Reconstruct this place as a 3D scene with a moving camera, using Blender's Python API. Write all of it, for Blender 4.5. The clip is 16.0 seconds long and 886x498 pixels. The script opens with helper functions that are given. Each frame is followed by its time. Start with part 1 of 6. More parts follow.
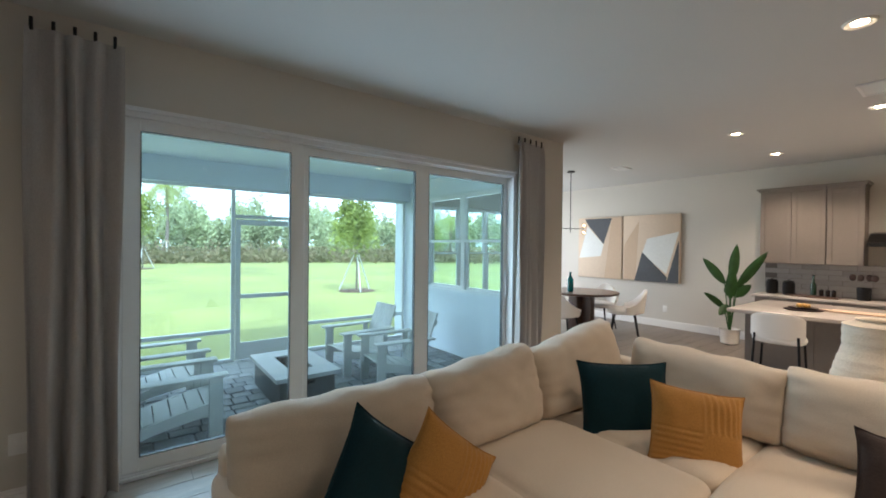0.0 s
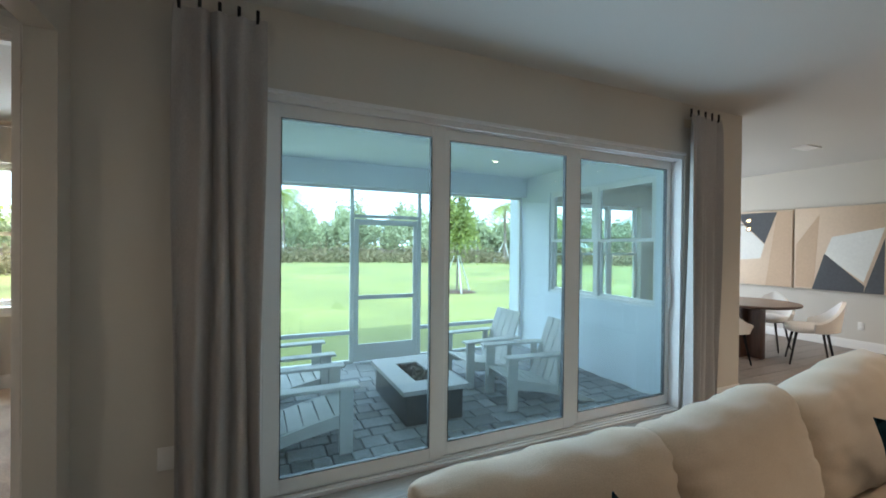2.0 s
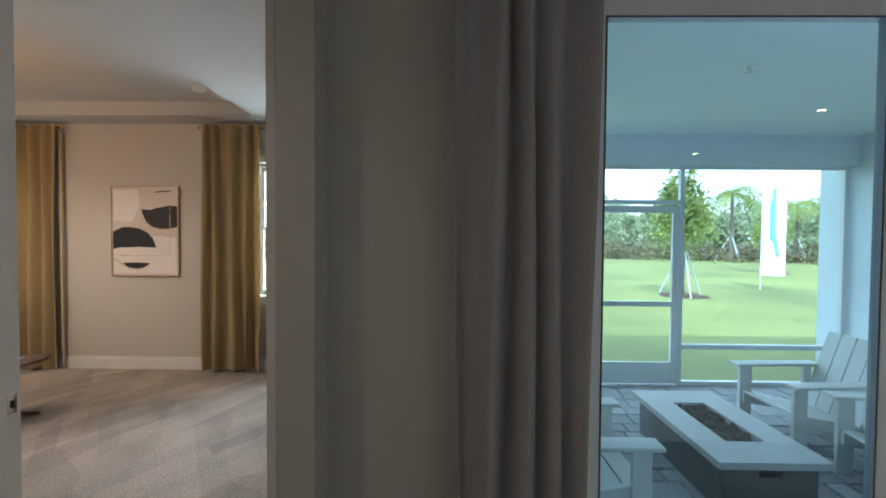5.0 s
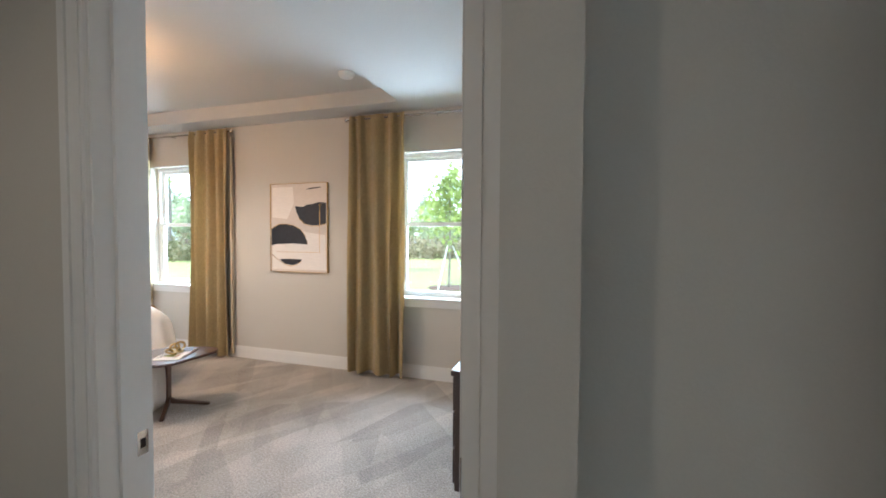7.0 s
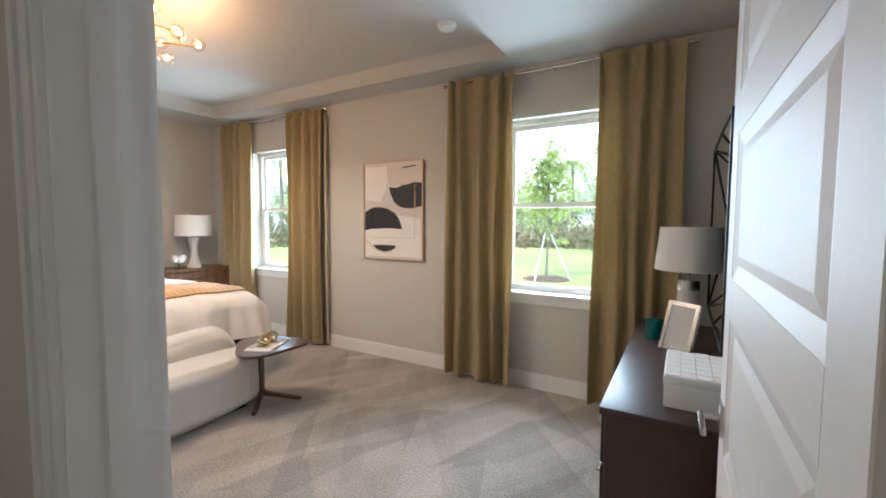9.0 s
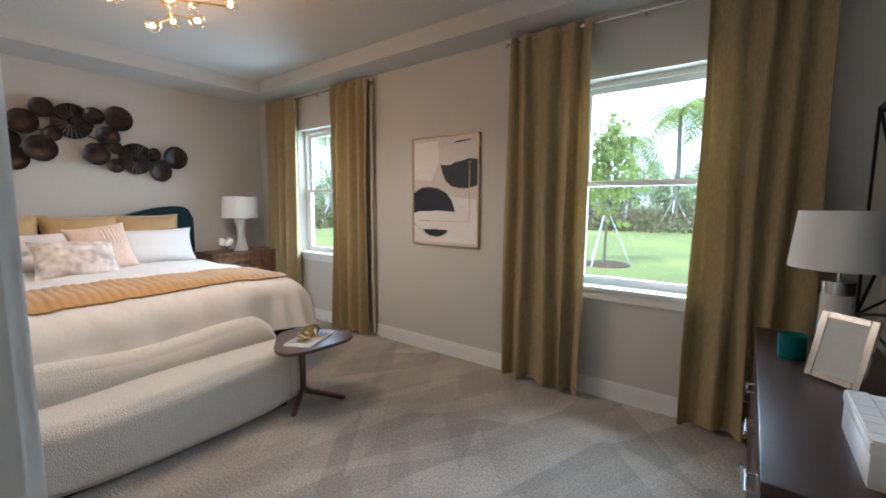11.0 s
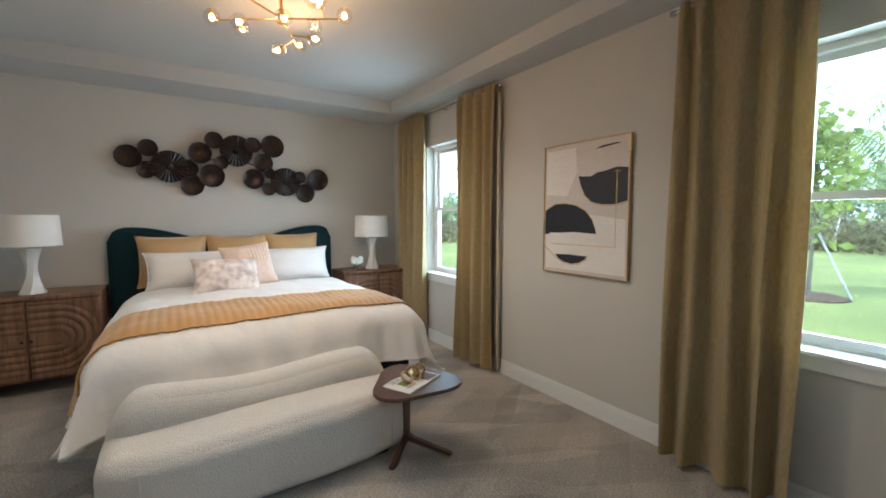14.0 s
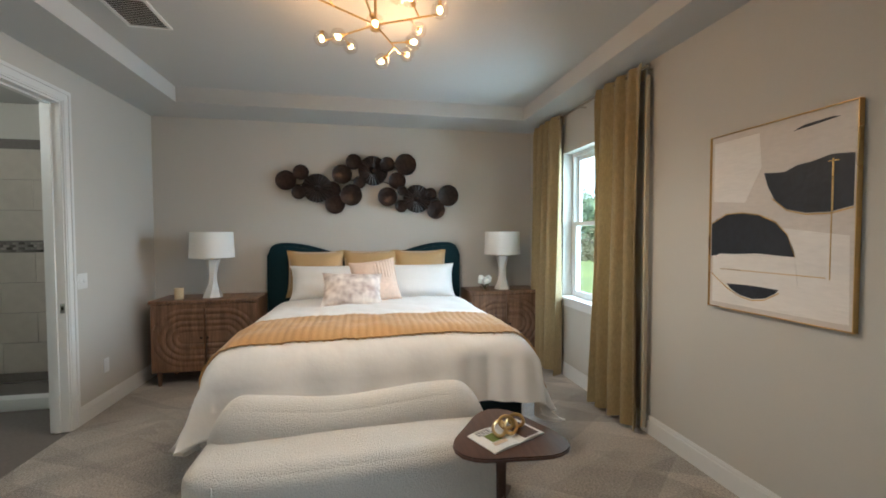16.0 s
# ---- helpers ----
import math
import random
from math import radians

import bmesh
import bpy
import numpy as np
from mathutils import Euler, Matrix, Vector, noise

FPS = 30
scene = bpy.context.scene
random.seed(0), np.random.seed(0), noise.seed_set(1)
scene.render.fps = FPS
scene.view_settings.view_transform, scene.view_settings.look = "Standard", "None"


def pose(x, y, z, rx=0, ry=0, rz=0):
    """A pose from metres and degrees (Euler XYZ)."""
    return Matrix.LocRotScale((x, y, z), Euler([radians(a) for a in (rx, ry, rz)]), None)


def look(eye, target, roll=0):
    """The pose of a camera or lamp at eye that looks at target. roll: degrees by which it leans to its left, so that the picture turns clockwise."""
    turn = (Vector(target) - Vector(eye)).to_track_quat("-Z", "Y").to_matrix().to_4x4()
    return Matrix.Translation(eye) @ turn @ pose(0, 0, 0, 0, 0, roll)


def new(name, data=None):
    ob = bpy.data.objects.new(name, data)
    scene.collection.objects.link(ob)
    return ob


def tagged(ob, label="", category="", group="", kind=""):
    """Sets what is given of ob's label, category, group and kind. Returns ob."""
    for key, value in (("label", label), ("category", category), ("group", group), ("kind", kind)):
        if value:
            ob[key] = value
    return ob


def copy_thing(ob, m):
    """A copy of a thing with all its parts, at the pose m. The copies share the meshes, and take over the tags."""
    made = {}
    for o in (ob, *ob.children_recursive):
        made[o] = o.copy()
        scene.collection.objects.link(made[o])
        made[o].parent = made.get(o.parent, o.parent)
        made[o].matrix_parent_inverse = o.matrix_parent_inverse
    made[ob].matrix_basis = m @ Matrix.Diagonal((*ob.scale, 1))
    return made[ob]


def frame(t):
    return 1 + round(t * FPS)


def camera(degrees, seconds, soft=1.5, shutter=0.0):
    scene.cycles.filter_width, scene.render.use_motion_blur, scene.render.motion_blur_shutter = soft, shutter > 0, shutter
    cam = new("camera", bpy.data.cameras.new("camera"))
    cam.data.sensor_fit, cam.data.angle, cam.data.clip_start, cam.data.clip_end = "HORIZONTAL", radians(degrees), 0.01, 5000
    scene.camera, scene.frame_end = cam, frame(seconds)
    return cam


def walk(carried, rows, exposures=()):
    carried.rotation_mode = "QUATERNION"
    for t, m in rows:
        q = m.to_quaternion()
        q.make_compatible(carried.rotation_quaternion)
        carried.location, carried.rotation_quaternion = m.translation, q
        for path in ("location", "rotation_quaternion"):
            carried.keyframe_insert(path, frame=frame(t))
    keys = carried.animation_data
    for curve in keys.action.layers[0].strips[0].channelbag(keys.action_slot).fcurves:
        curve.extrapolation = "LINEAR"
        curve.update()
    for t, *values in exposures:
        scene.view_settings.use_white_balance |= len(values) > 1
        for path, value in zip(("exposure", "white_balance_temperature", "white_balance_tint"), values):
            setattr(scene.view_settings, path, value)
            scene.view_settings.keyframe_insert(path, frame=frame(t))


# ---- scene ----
cam = camera(94.3, 16.0, soft=1.8)
METRES, EYE, TILT, LEAN, TURN = 4.9, 1.5, 0.0, 0.0, -37.1
ROWS = [
    (0.0, 0.0, 0.0, 0.0, 0.0, -0.43, -0.63),
    (0.5, -0.0266, 0.0284, -0.0007, 2.85, -0.38, -0.61),
    (1.0, -0.0531, 0.0552, -0.0003, 5.81, -0.44, -0.63),
    (1.5, -0.0796, 0.0801, -0.0014, 9.12, -0.45, -0.62),
    (2.0, -0.1044, 0.1069, -0.0032, 12.52, -0.46, -0.59),
    (2.5, -0.1331, 0.141, -0.0011, 16.37, -0.62, -0.56),
    (3.0, -0.1645, 0.1691, -0.0018, 20.17, -0.78, -0.51),
    (3.5, -0.2021, 0.1887, -0.003, 24.45, -0.92, -0.51),
    (4.0, -0.2405, 0.2074, -0.0045, 28.73, -0.99, -0.49),
    (4.5, -0.2739, 0.2226, -0.0059, 33.17, -1.2, -0.46),
    (5.0, -0.3081, 0.2431, -0.0084, 37.86, -1.42, -0.41),
    (7.5, -0.4845, 0.3014, -0.0115, 58.63, -2.21, -0.34),
    (8.0, -0.5166, 0.3101, -0.0165, 62.05, -2.6, -0.33),
    (8.5, -0.5465, 0.3204, -0.0192, 64.85, -3.07, -0.27),
    (9.0, -0.5715, 0.3293, -0.0199, 67.38, -3.61, -0.28),
    (11.5, -0.6782, 0.3492, -0.0177, 75.51, -6.73, -0.19),
    (12.0, -0.6929, 0.354, -0.0124, 77.68, -6.72, -0.18),
    (12.5, -0.7084, 0.3639, -0.0078, 80.87, -6.29, -0.1),
    (13.0, -0.7236, 0.3757, -0.0054, 84.51, -5.7, -0.03),
    (13.5, -0.7429, 0.3845, -0.006, 88.89, -4.97, 0.07),
    (14.0, -0.7654, 0.3897, -0.0091, 93.6, -4.32, 0.1),
    (14.5, -0.79, 0.3982, -0.0101, 98.87, -3.62, 0.17),
    (15.0, -0.8137, 0.4099, -0.0117, 104.83, -2.91, 0.17),
    (15.5, -0.8388, 0.4233, -0.011, 110.23, -2.45, 0.14),
    (16.0, -0.8669, 0.4427, -0.0106, 116.09, -1.92, 0.16),
]
walk(cam, [(t, pose(0, 0, EYE, TILT, LEAN, TURN) @ pose(METRES * x, METRES * y, METRES * z, 90 + pitch, roll, yaw)) for t, x, y, z, yaw, pitch, roll in ROWS],
     exposures=[(0.0, 1.07, 6400, 15), (2.5, 1.02, 6250, 13), (3.5, 0.97, 6350, 13), (5.0, 0.75, 6000, 13), (7.5, 1.55, 5500, 11), (9.2, 1.12, 5650, 11), (12.0, 0.64, 5250, 7), (16.0, 0.66, 5350, 3)])

# ---- light ----
world = bpy.data.worlds.new("world")
scene.world = world
world.use_nodes = True
wn = world.node_tree.nodes
sky = wn.new("ShaderNodeTexSky")
sky.sky_type = "NISHITA"
sky.sun_disc = False
sky.sun_elevation, sky.sun_rotation = radians(52), radians(200)
sky.air_density, sky.dust_density, sky.ozone_density = 1.0, 3.0, 1.0
# thin bright cloud over most of the sky
cloud, cover, veil = wn.new("ShaderNodeTexNoise"), wn.new("ShaderNodeMapRange"), wn.new("ShaderNodeMix")
cloud.inputs["Scale"].default_value, cloud.inputs["Detail"].default_value = 2.2, 6.0
cover.inputs[1].default_value, cover.inputs[2].default_value = 0.35, 0.62
cover.inputs[3].default_value, cover.inputs[4].default_value = 0.45, 0.95
veil.data_type = "RGBA"
veil.inputs[7].default_value = (15.0, 16.8, 18.4, 1)
world.node_tree.links.new(cloud.outputs[0], cover.inputs[0])
world.node_tree.links.new(cover.outputs[0], veil.inputs[0])
world.node_tree.links.new(sky.outputs[0], veil.inputs[6])
world.node_tree.links.new(veil.outputs[2], wn["Background"].inputs[0])
wn["Background"].inputs[1].default_value = 0.15


def lamp(name, kind, m, energy, color=(1, 1, 1), **kw):
    d = bpy.data.lights.new(name, kind)
    d.energy, d.color = energy, color
    if "size" in kw:
        d.shape, d.size, d.size_y = "RECTANGLE", kw["size"], kw.get("size_y", kw["size"])
    if "radius" in kw:
        d.shadow_soft_size = kw["radius"]
    if "cone" in kw:
        d.spot_size, d.spot_blend = radians(kw["cone"]), 0.6
    ob = new(name, d)
    ob.matrix_world = m
    return ob


sun = lamp("sun", "SUN", look((0, 0, 20), (3.0, 14.0, 0)), 3.4, (1.0, 0.95, 0.86))
sun.data.angle = radians(0.6)
# daylight entering by the openings
lamp("slider_daylight", "AREA", look((1.7, 3.70, 1.30), (1.7, 0, 0.9)), 34, (0.82, 0.93, 1.0), size=3.3, size_y=2.1)
lamp("window_daylight", "AREA", look((-2.18, 7.25, 1.75), (-2.18, 0, 0.2)), 105, (0.86, 0.95, 1.0), size=1.8, size_y=2.0)
lamp("window_daylight", "AREA", look((-5.58, 7.25, 1.75), (-5.58, 0, 0.2)), 105, (0.86, 0.95, 1.0), size=1.8, size_y=2.0)
# added lamp before the dining room's assumed north window
lamp("dining_daylight", "AREA", look((6.2, 6.86, 1.5), (6.2, 0, 1.0)), 45, (0.9, 0.96, 1.0), size=2.4, size_y=1.9)
# not daylight: a point lamp without fixture, added to brighten the bathroom
lamp("bathroom_light", "POINT", pose(-5.2, 1.3, 2.5), 16, (1.0, 0.9, 0.75), radius=0.15)

# ---- materials ----


def material(name, color, rough=0.6, metal=0.0, grain=60.0, vary=0.12, bump=0.15, stretch=(1, 1, 1), tint=None, large=1.5, sheen=0.0, coat=0.0, per_piece=0.0, detail=6.0, through_light=0.0):
    """A surface with fine grain and broad, faint unevenness, in object space."""
    m = bpy.data.materials.new(name)
    m.use_nodes = True
    n, l = m.node_tree.nodes, m.node_tree.links
    b = n["Principled BSDF"]
    b.inputs["Roughness"].default_value, b.inputs["Metallic"].default_value = rough, metal
    if sheen:
        b.inputs["Sheen Weight"].default_value, b.inputs["Sheen Roughness"].default_value = sheen, 0.5
    if coat:
        b.inputs["Coat Weight"].default_value, b.inputs["Coat Roughness"].default_value = coat, 0.15
    co = n.new("ShaderNodeTexCoord")
    mp = n.new("ShaderNodeMapping")
    mp.inputs["Scale"].default_value = stretch
    l.new(co.outputs["Object"], mp.inputs["Vector"])
    fine, broad = n.new("ShaderNodeTexNoise"), n.new("ShaderNodeTexNoise")
    for t, s, d in ((fine, grain, detail), (broad, large, 3.0)):
        t.inputs["Scale"].default_value, t.inputs["Detail"].default_value = s, d
        l.new(mp.outputs[0], t.inputs["Vector"])
    mix = n.new("ShaderNodeMix")
    mix.data_type = "FLOAT"
    mix.inputs[0].default_value = 0.45
    l.new(fine.outputs[0], mix.inputs[2])
    l.new(broad.outputs[0], mix.inputs[3])
    ramp = n.new("ShaderNodeValToRGB")
    low = [c * (1 - vary * 1.6) for c in color]
    high = [min(1, c * (1 + vary)) for c in (tint or color)]
    ramp.color_ramp.elements[0].position, ramp.color_ramp.elements[1].position = 0.3, 0.7
    ramp.color_ramp.elements[0].color, ramp.color_ramp.elements[1].color = (*low, 1), (*high, 1)
    l.new(mix.outputs[0], ramp.inputs[0])
    col = ramp.outputs[0]
    if per_piece:
        info = n.new("ShaderNodeObjectInfo")
        hsv = n.new("ShaderNodeHueSaturation")
        mr = n.new("ShaderNodeMapRange")
        mr.inputs[3].default_value, mr.inputs[4].default_value = 1 - per_piece, 1 + per_piece
        l.new(info.outputs["Random"], mr.inputs[0])
        l.new(mr.outputs[0], hsv.inputs["Value"])
        l.new(col, hsv.inputs["Color"])
        col = hsv.outputs[0]
    l.new(col, b.inputs["Base Color"])
    rr = n.new("ShaderNodeMapRange")
    rr.inputs[3].default_value, rr.inputs[4].default_value = max(0.02, rough * 0.85), min(1, rough * 1.15)
    l.new(broad.outputs[0], rr.inputs[0])
    l.new(rr.outputs[0], b.inputs["Roughness"])
    if bump:
        bp = n.new("ShaderNodeBump")
        bp.inputs["Strength"].default_value, bp.inputs["Distance"].default_value = bump, 0.01
        l.new(fine.outputs[0], bp.inputs["Height"])
        l.new(bp.outputs[0], b.inputs["Normal"])
    if through_light:
        tl, mx = n.new("ShaderNodeBsdfTranslucent"), n.new("ShaderNodeMixShader")
        mx.inputs[0].default_value = through_light
        l.new(col, tl.inputs[0])
        l.new(b.outputs[0], mx.inputs[1])
        l.new(tl.outputs[0], mx.inputs[2])
        l.new(mx.outputs[0], n["Material Output"].inputs[0])
    return m


def glass_material(name, color, gloss=0.03):
    m = bpy.data.materials.new(name)
    m.use_nodes = True
    n, l = m.node_tree.nodes, m.node_tree.links
    n.remove(n["Principled BSDF"])
    tr, gl, mx, fr = (n.new(k) for k in ("ShaderNodeBsdfTransparent", "ShaderNodeBsdfGlossy", "ShaderNodeMixShader", "ShaderNodeLayerWeight"))
    pw5, ma = n.new("ShaderNodeMath"), n.new("ShaderNodeMath")
    pw5.operation, ma.operation = "POWER", "MULTIPLY_ADD"
    pw5.inputs[1].default_value, ma.inputs[1].default_value, ma.inputs[2].default_value = 5.0, 0.9, gloss
    tr.inputs[0].default_value = (*color, 1)
    gl.inputs["Roughness"].default_value = 0.01
    l.new(fr.outputs["Facing"], pw5.inputs[0])
    l.new(pw5.outputs[0], ma.inputs[0])
    l.new(ma.outputs[0], mx.inputs[0])
    l.new(tr.outputs[0], mx.inputs[1])
    l.new(gl.outputs[0], mx.inputs[2])
    l.new(mx.outputs[0], n["Material Output"].inputs[0])
    return m


def glow_material(name, color, strength):
    m = bpy.data.materials.new(name)
    m.use_nodes = True
    b = m.node_tree.nodes["Principled BSDF"]
    b.inputs["Base Color"].default_value = (*color, 1)
    b.inputs["Emission Color"].default_value = (*color, 1)
    b.inputs["Emission Strength"].default_value = strength
    return m


PAINT = material("wall_paint", (0.57, 0.543, 0.492), 0.75, grain=180, vary=0.02, bump=0.06)
CEIL = material("ceiling_paint", (0.55, 0.55, 0.535), 0.85, grain=90, vary=0.02, bump=0.12)
TRIM = material("white_trim_paint", (0.76, 0.755, 0.735), 0.5, grain=40, vary=0.015, bump=0.02)
STUCCO = material("white_stucco", (0.74, 0.80, 0.85), 0.85, grain=70, vary=0.04, bump=0.4)
FLOORTILE = material("grey_brown_floor_plank", (0.20, 0.165, 0.14), 0.38, grain=12, vary=0.3, bump=0.05, stretch=(1, 14, 1), per_piece=0.12)
GROUT = material("grout", (0.17, 0.15, 0.135), 0.8)
CARPET = material("taupe_carpet", (0.42, 0.376, 0.328), 0.95, grain=85, vary=0.42, bump=1.0, large=1.1, sheen=0.2, detail=9.0)


def vacuum_marks(m):
    """Strokes left in a pile carpet: long straight-edged patches, leaning lighter and darker."""
    n, l = m.node_tree.nodes, m.node_tree.links
    b = n["Principled BSDF"]
    for turn, size, low, high in ((-28, (0.13, 0.8, 1.0), 0.83, 1.17), (34, (0.18, 0.75, 1.0), 0.87, 1.14)):
        co, mp, vo = n.new("ShaderNodeTexCoord"), n.new("ShaderNodeMapping"), n.new("ShaderNodeTexVoronoi")
        mp.vector_type = "TEXTURE"
        mp.inputs["Rotation"].default_value = (0, 0, radians(turn))
        mp.inputs["Scale"].default_value = size
        vo.voronoi_dimensions, vo.feature = "2D", "SMOOTH_F1"
        vo.inputs["Scale"].default_value = 1.0
        vo.inputs["Smoothness"].default_value = 0.06
        mr, hs = n.new("ShaderNodeMapRange"), n.new("ShaderNodeHueSaturation")
        mr.inputs[3].default_value, mr.inputs[4].default_value = low, high
        l.new(co.outputs["Object"], mp.inputs["Vector"])
        l.new(mp.outputs[0], vo.inputs["Vector"])
        sep = n.new("ShaderNodeSeparateColor")
        l.new(vo.outputs["Color"], sep.inputs[0])
        l.new(sep.outputs[0], mr.inputs[0])
        l.new(mr.outputs[0], hs.inputs["Value"])
        src = b.inputs["Base Color"].links[0].from_socket
        l.new(src, hs.inputs["Color"])
        l.new(hs.outputs[0], b.inputs["Base Color"])


vacuum_marks(CARPET)
VINYL = material("white_vinyl_frame", (0.77, 0.78, 0.78), 0.4, grain=30, vary=0.015, bump=0.01)
ALU = material("white_aluminium", (0.72, 0.73, 0.74), 0.4, grain=30, vary=0.03, bump=0.02)
GLASS = glass_material("door_glass", (0.79, 0.945, 1.0), 0.06)
WGLASS = glass_material("window_glass", (0.93, 0.975, 0.97))
PAVER = material("grey_paver", (0.24, 0.25, 0.26), 0.8, grain=45, vary=0.3, bump=0.5, per_piece=0.3)
SAND = material("joint_sand", (0.12, 0.12, 0.12), 0.95, grain=120, vary=0.3, bump=0.5)
LAWN = material("lawn_grass", (0.105, 0.14, 0.026), 0.9, grain=22, vary=0.3, bump=0.6, tint=(0.215, 0.225, 0.06), large=0.22)

# ---- mesh helpers ----


def box(bm, x0, y0, z0, x1, y1, z1, bevel=0.0, seg=2):
    x0, x1, y0, y1, z0, z1 = min(x0, x1), max(x0, x1), min(y0, y1), max(y0, y1), min(z0, z1), max(z0, z1)
    r = bmesh.ops.create_cube(bm, size=1)
    vs = r["verts"]
    for v in vs:
        v.co = Vector((x0 + (v.co.x + 0.5) * (x1 - x0), y0 + (v.co.y + 0.5) * (y1 - y0), z0 + (v.co.z + 0.5) * (z1 - z0)))
    if bevel:
        es = list({e for v in vs for e in v.link_edges})
        bmesh.ops.bevel(bm, geom=es, offset=bevel, segments=seg, profile=0.5, affect="EDGES")
    return bm


def slab(x0, y0, z0, x1, y1, z1, bevel=0.0, seg=2):
    return box(bmesh.new(), x0, y0, z0, x1, y1, z1, bevel, seg)


def lathe(bm, prof, cx=0, cy=0, seg=28, cap=True, sx=1, sy=1):
    rings = []
    for r, z in prof:
        rings.append([bm.verts.new((cx + sx * r * math.cos(2 * math.pi * i / seg), cy + sy * r * math.sin(2 * math.pi * i / seg), z)) for i in range(seg)])
    for a, b in zip(rings, rings[1:]):
        for i in range(seg):
            j = (i + 1) % seg
            bm.faces.new((a[i], a[j], b[j], b[i]))
    if cap:
        bm.faces.new(rings[0][::-1])
        bm.faces.new(rings[-1])
    return bm


def tube(bm, pts, r=0.01, seg=8, r2=None):
    """A round bar along points, capped."""
    pts = [Vector(p) for p in pts]
    rings = []
    for i, p in enumerate(pts):
        d = (pts[min(i + 1, len(pts) - 1)] - pts[max(i - 1, 0)]).normalized()
        u = d.orthogonal().normalized() if i == 0 else (u - d * u.dot(d)).normalized()
        v = d.cross(u)
        rr = r if r2 is None else r + (r2 - r) * i / (len(pts) - 1)
        rings.append([bm.verts.new(p + (u * math.cos(2 * math.pi * k / seg) + v * math.sin(2 * math.pi * k / seg)) * rr) for k in range(seg)])
    for a, b in zip(rings, rings[1:]):
        for k in range(seg):
            j = (k + 1) % seg
            bm.faces.new((a[k], a[j], b[j], b[k]))
    bm.faces.new(rings[0][::-1])
    bm.faces.new(rings[-1])
    return bm


def prism(bm, outline, z0, z1, axis="z"):
    """An outline of (u, v) points pushed from z0 to z1 along an axis."""
    def at(u, v, w):
        return {"z": (u, v, w), "y": (u, w, v), "x": (w, u, v)}[axis]
    a = [bm.verts.new(at(u, v, z0)) for u, v in outline]
    b = [bm.verts.new(at(u, v, z1)) for u, v in outline]
    n = len(a)
    for i in range(n):
        bm.faces.new((a[i], a[(i + 1) % n], b[(i + 1) % n], b[i]))
    bm.faces.new(a[::-1])
    bm.faces.new(b)
    bmesh.ops.recalc_face_normals(bm, faces=bm.faces)
    return bm


def cushion(bm, cx, cy, cz, sx, sy, sz, p=3.2, n=14, wob=0.01, seed=0, edge=1.0):
    """A stuffed block: a superellipsoid of half sizes, gently uneven."""
    r = bmesh.ops.create_cube(bm, size=2)
    vs = r["verts"]
    es = list({e for v in vs for e in v.link_edges})
    bmesh.ops.subdivide_edges(bm, edges=es, cuts=n, use_grid_fill=True)
    vs = [v for v in bm.verts if not v.tag]
    for v in vs:
        d = v.co.copy()
        k = (abs(d.x) ** p + abs(d.y) ** p + abs(d.z) ** p) ** (1 / p)
        d = d / k
        w = noise.noise(d * 1.7 + Vector((seed * 7.3, seed, 0))) * wob * 2 + noise.noise(d * 4.5 + Vector((0, seed * 3.1, 2))) * wob
        v.co = Vector((cx + d.x * (sx + w), cy + d.y * (sy + w), cz + d.z * (sz + w)))
        v.tag = True
    return bm


def soft_box(bm, cx, cy, cz, sx, sy, sz, r=0.06, puff=0.02, n=20, seed=0, wob=0.004):
    """An upholstered block: half sizes, rounded edges and slightly swollen faces."""
    q = bmesh.ops.create_cube(bm, size=2)
    es = list({e for v in q["verts"] for e in v.link_edges})
    bmesh.ops.subdivide_edges(bm, edges=es, cuts=n, use_grid_fill=True)
    s, rr = Vector((sx, sy, sz)), min(r, sx * 0.98, sy * 0.98, sz * 0.98)
    for v in bm.verts:
        if v.tag:
            continue
        v.tag = True
        u = v.co.copy()
        # crowd the grid towards the edges, where the rounding is
        u = Vector([math.sin(c * math.pi / 2) * 0.55 + c * 0.45 for c in u])
        p = Vector((u.x * sx, u.y * sy, u.z * sz))
        inner = Vector([max(-k + rr, min(k - rr, c)) for c, k in zip(p, s)])
        d = p - inner
        nrm = d.normalized() if d.length > 1e-6 else Vector((0, 0, 0))
        p = inner + nrm * rr
        low = sorted(1 - c * c for c in u)
        swell = low[1] * low[2]
        w = noise.noise(p * 5 + Vector((seed * 3.7, 0, seed))) * wob + noise.noise(p * 14 + Vector((0, seed, 0))) * wob * 0.5
        v.co = Vector((cx, cy, cz)) + p + nrm * (puff * swell + w)
    return bm


def thicken(bm, t):
    bm.normal_update()
    bmesh.ops.solidify(bm, geom=bm.faces[:], thickness=t)
    return bm


def finish(bm, name, mat, smooth):
    bmesh.ops.recalc_face_normals(bm, faces=bm.faces)
    me = bpy.data.meshes.new(name)
    bm.to_mesh(me)
    bm.free()
    if mat:
        me.materials.append(mat)
    if smooth:
        me.polygons.foreach_set("use_smooth", [True] * len(me.polygons))
        me.set_sharp_from_angle(angle=radians(smooth))
    return me


def part(name, bm, mat, parent, label="", smooth=40, at=None):
    """One mesh object under a thing or a part."""
    ob = new(name, finish(bm, name, mat, smooth))
    ob.parent = parent
    if at is not None:
        ob.matrix_basis = at
    return tagged(ob, label)


def thing(name, label, category, m=None, group="", kind=""):
    """An empty at the base of a thing made of parts."""
    ob = new(name)
    ob.empty_display_size = 0.1
    if m is not None:
        ob.matrix_basis = m
    return tagged(ob, label, category, group, kind)


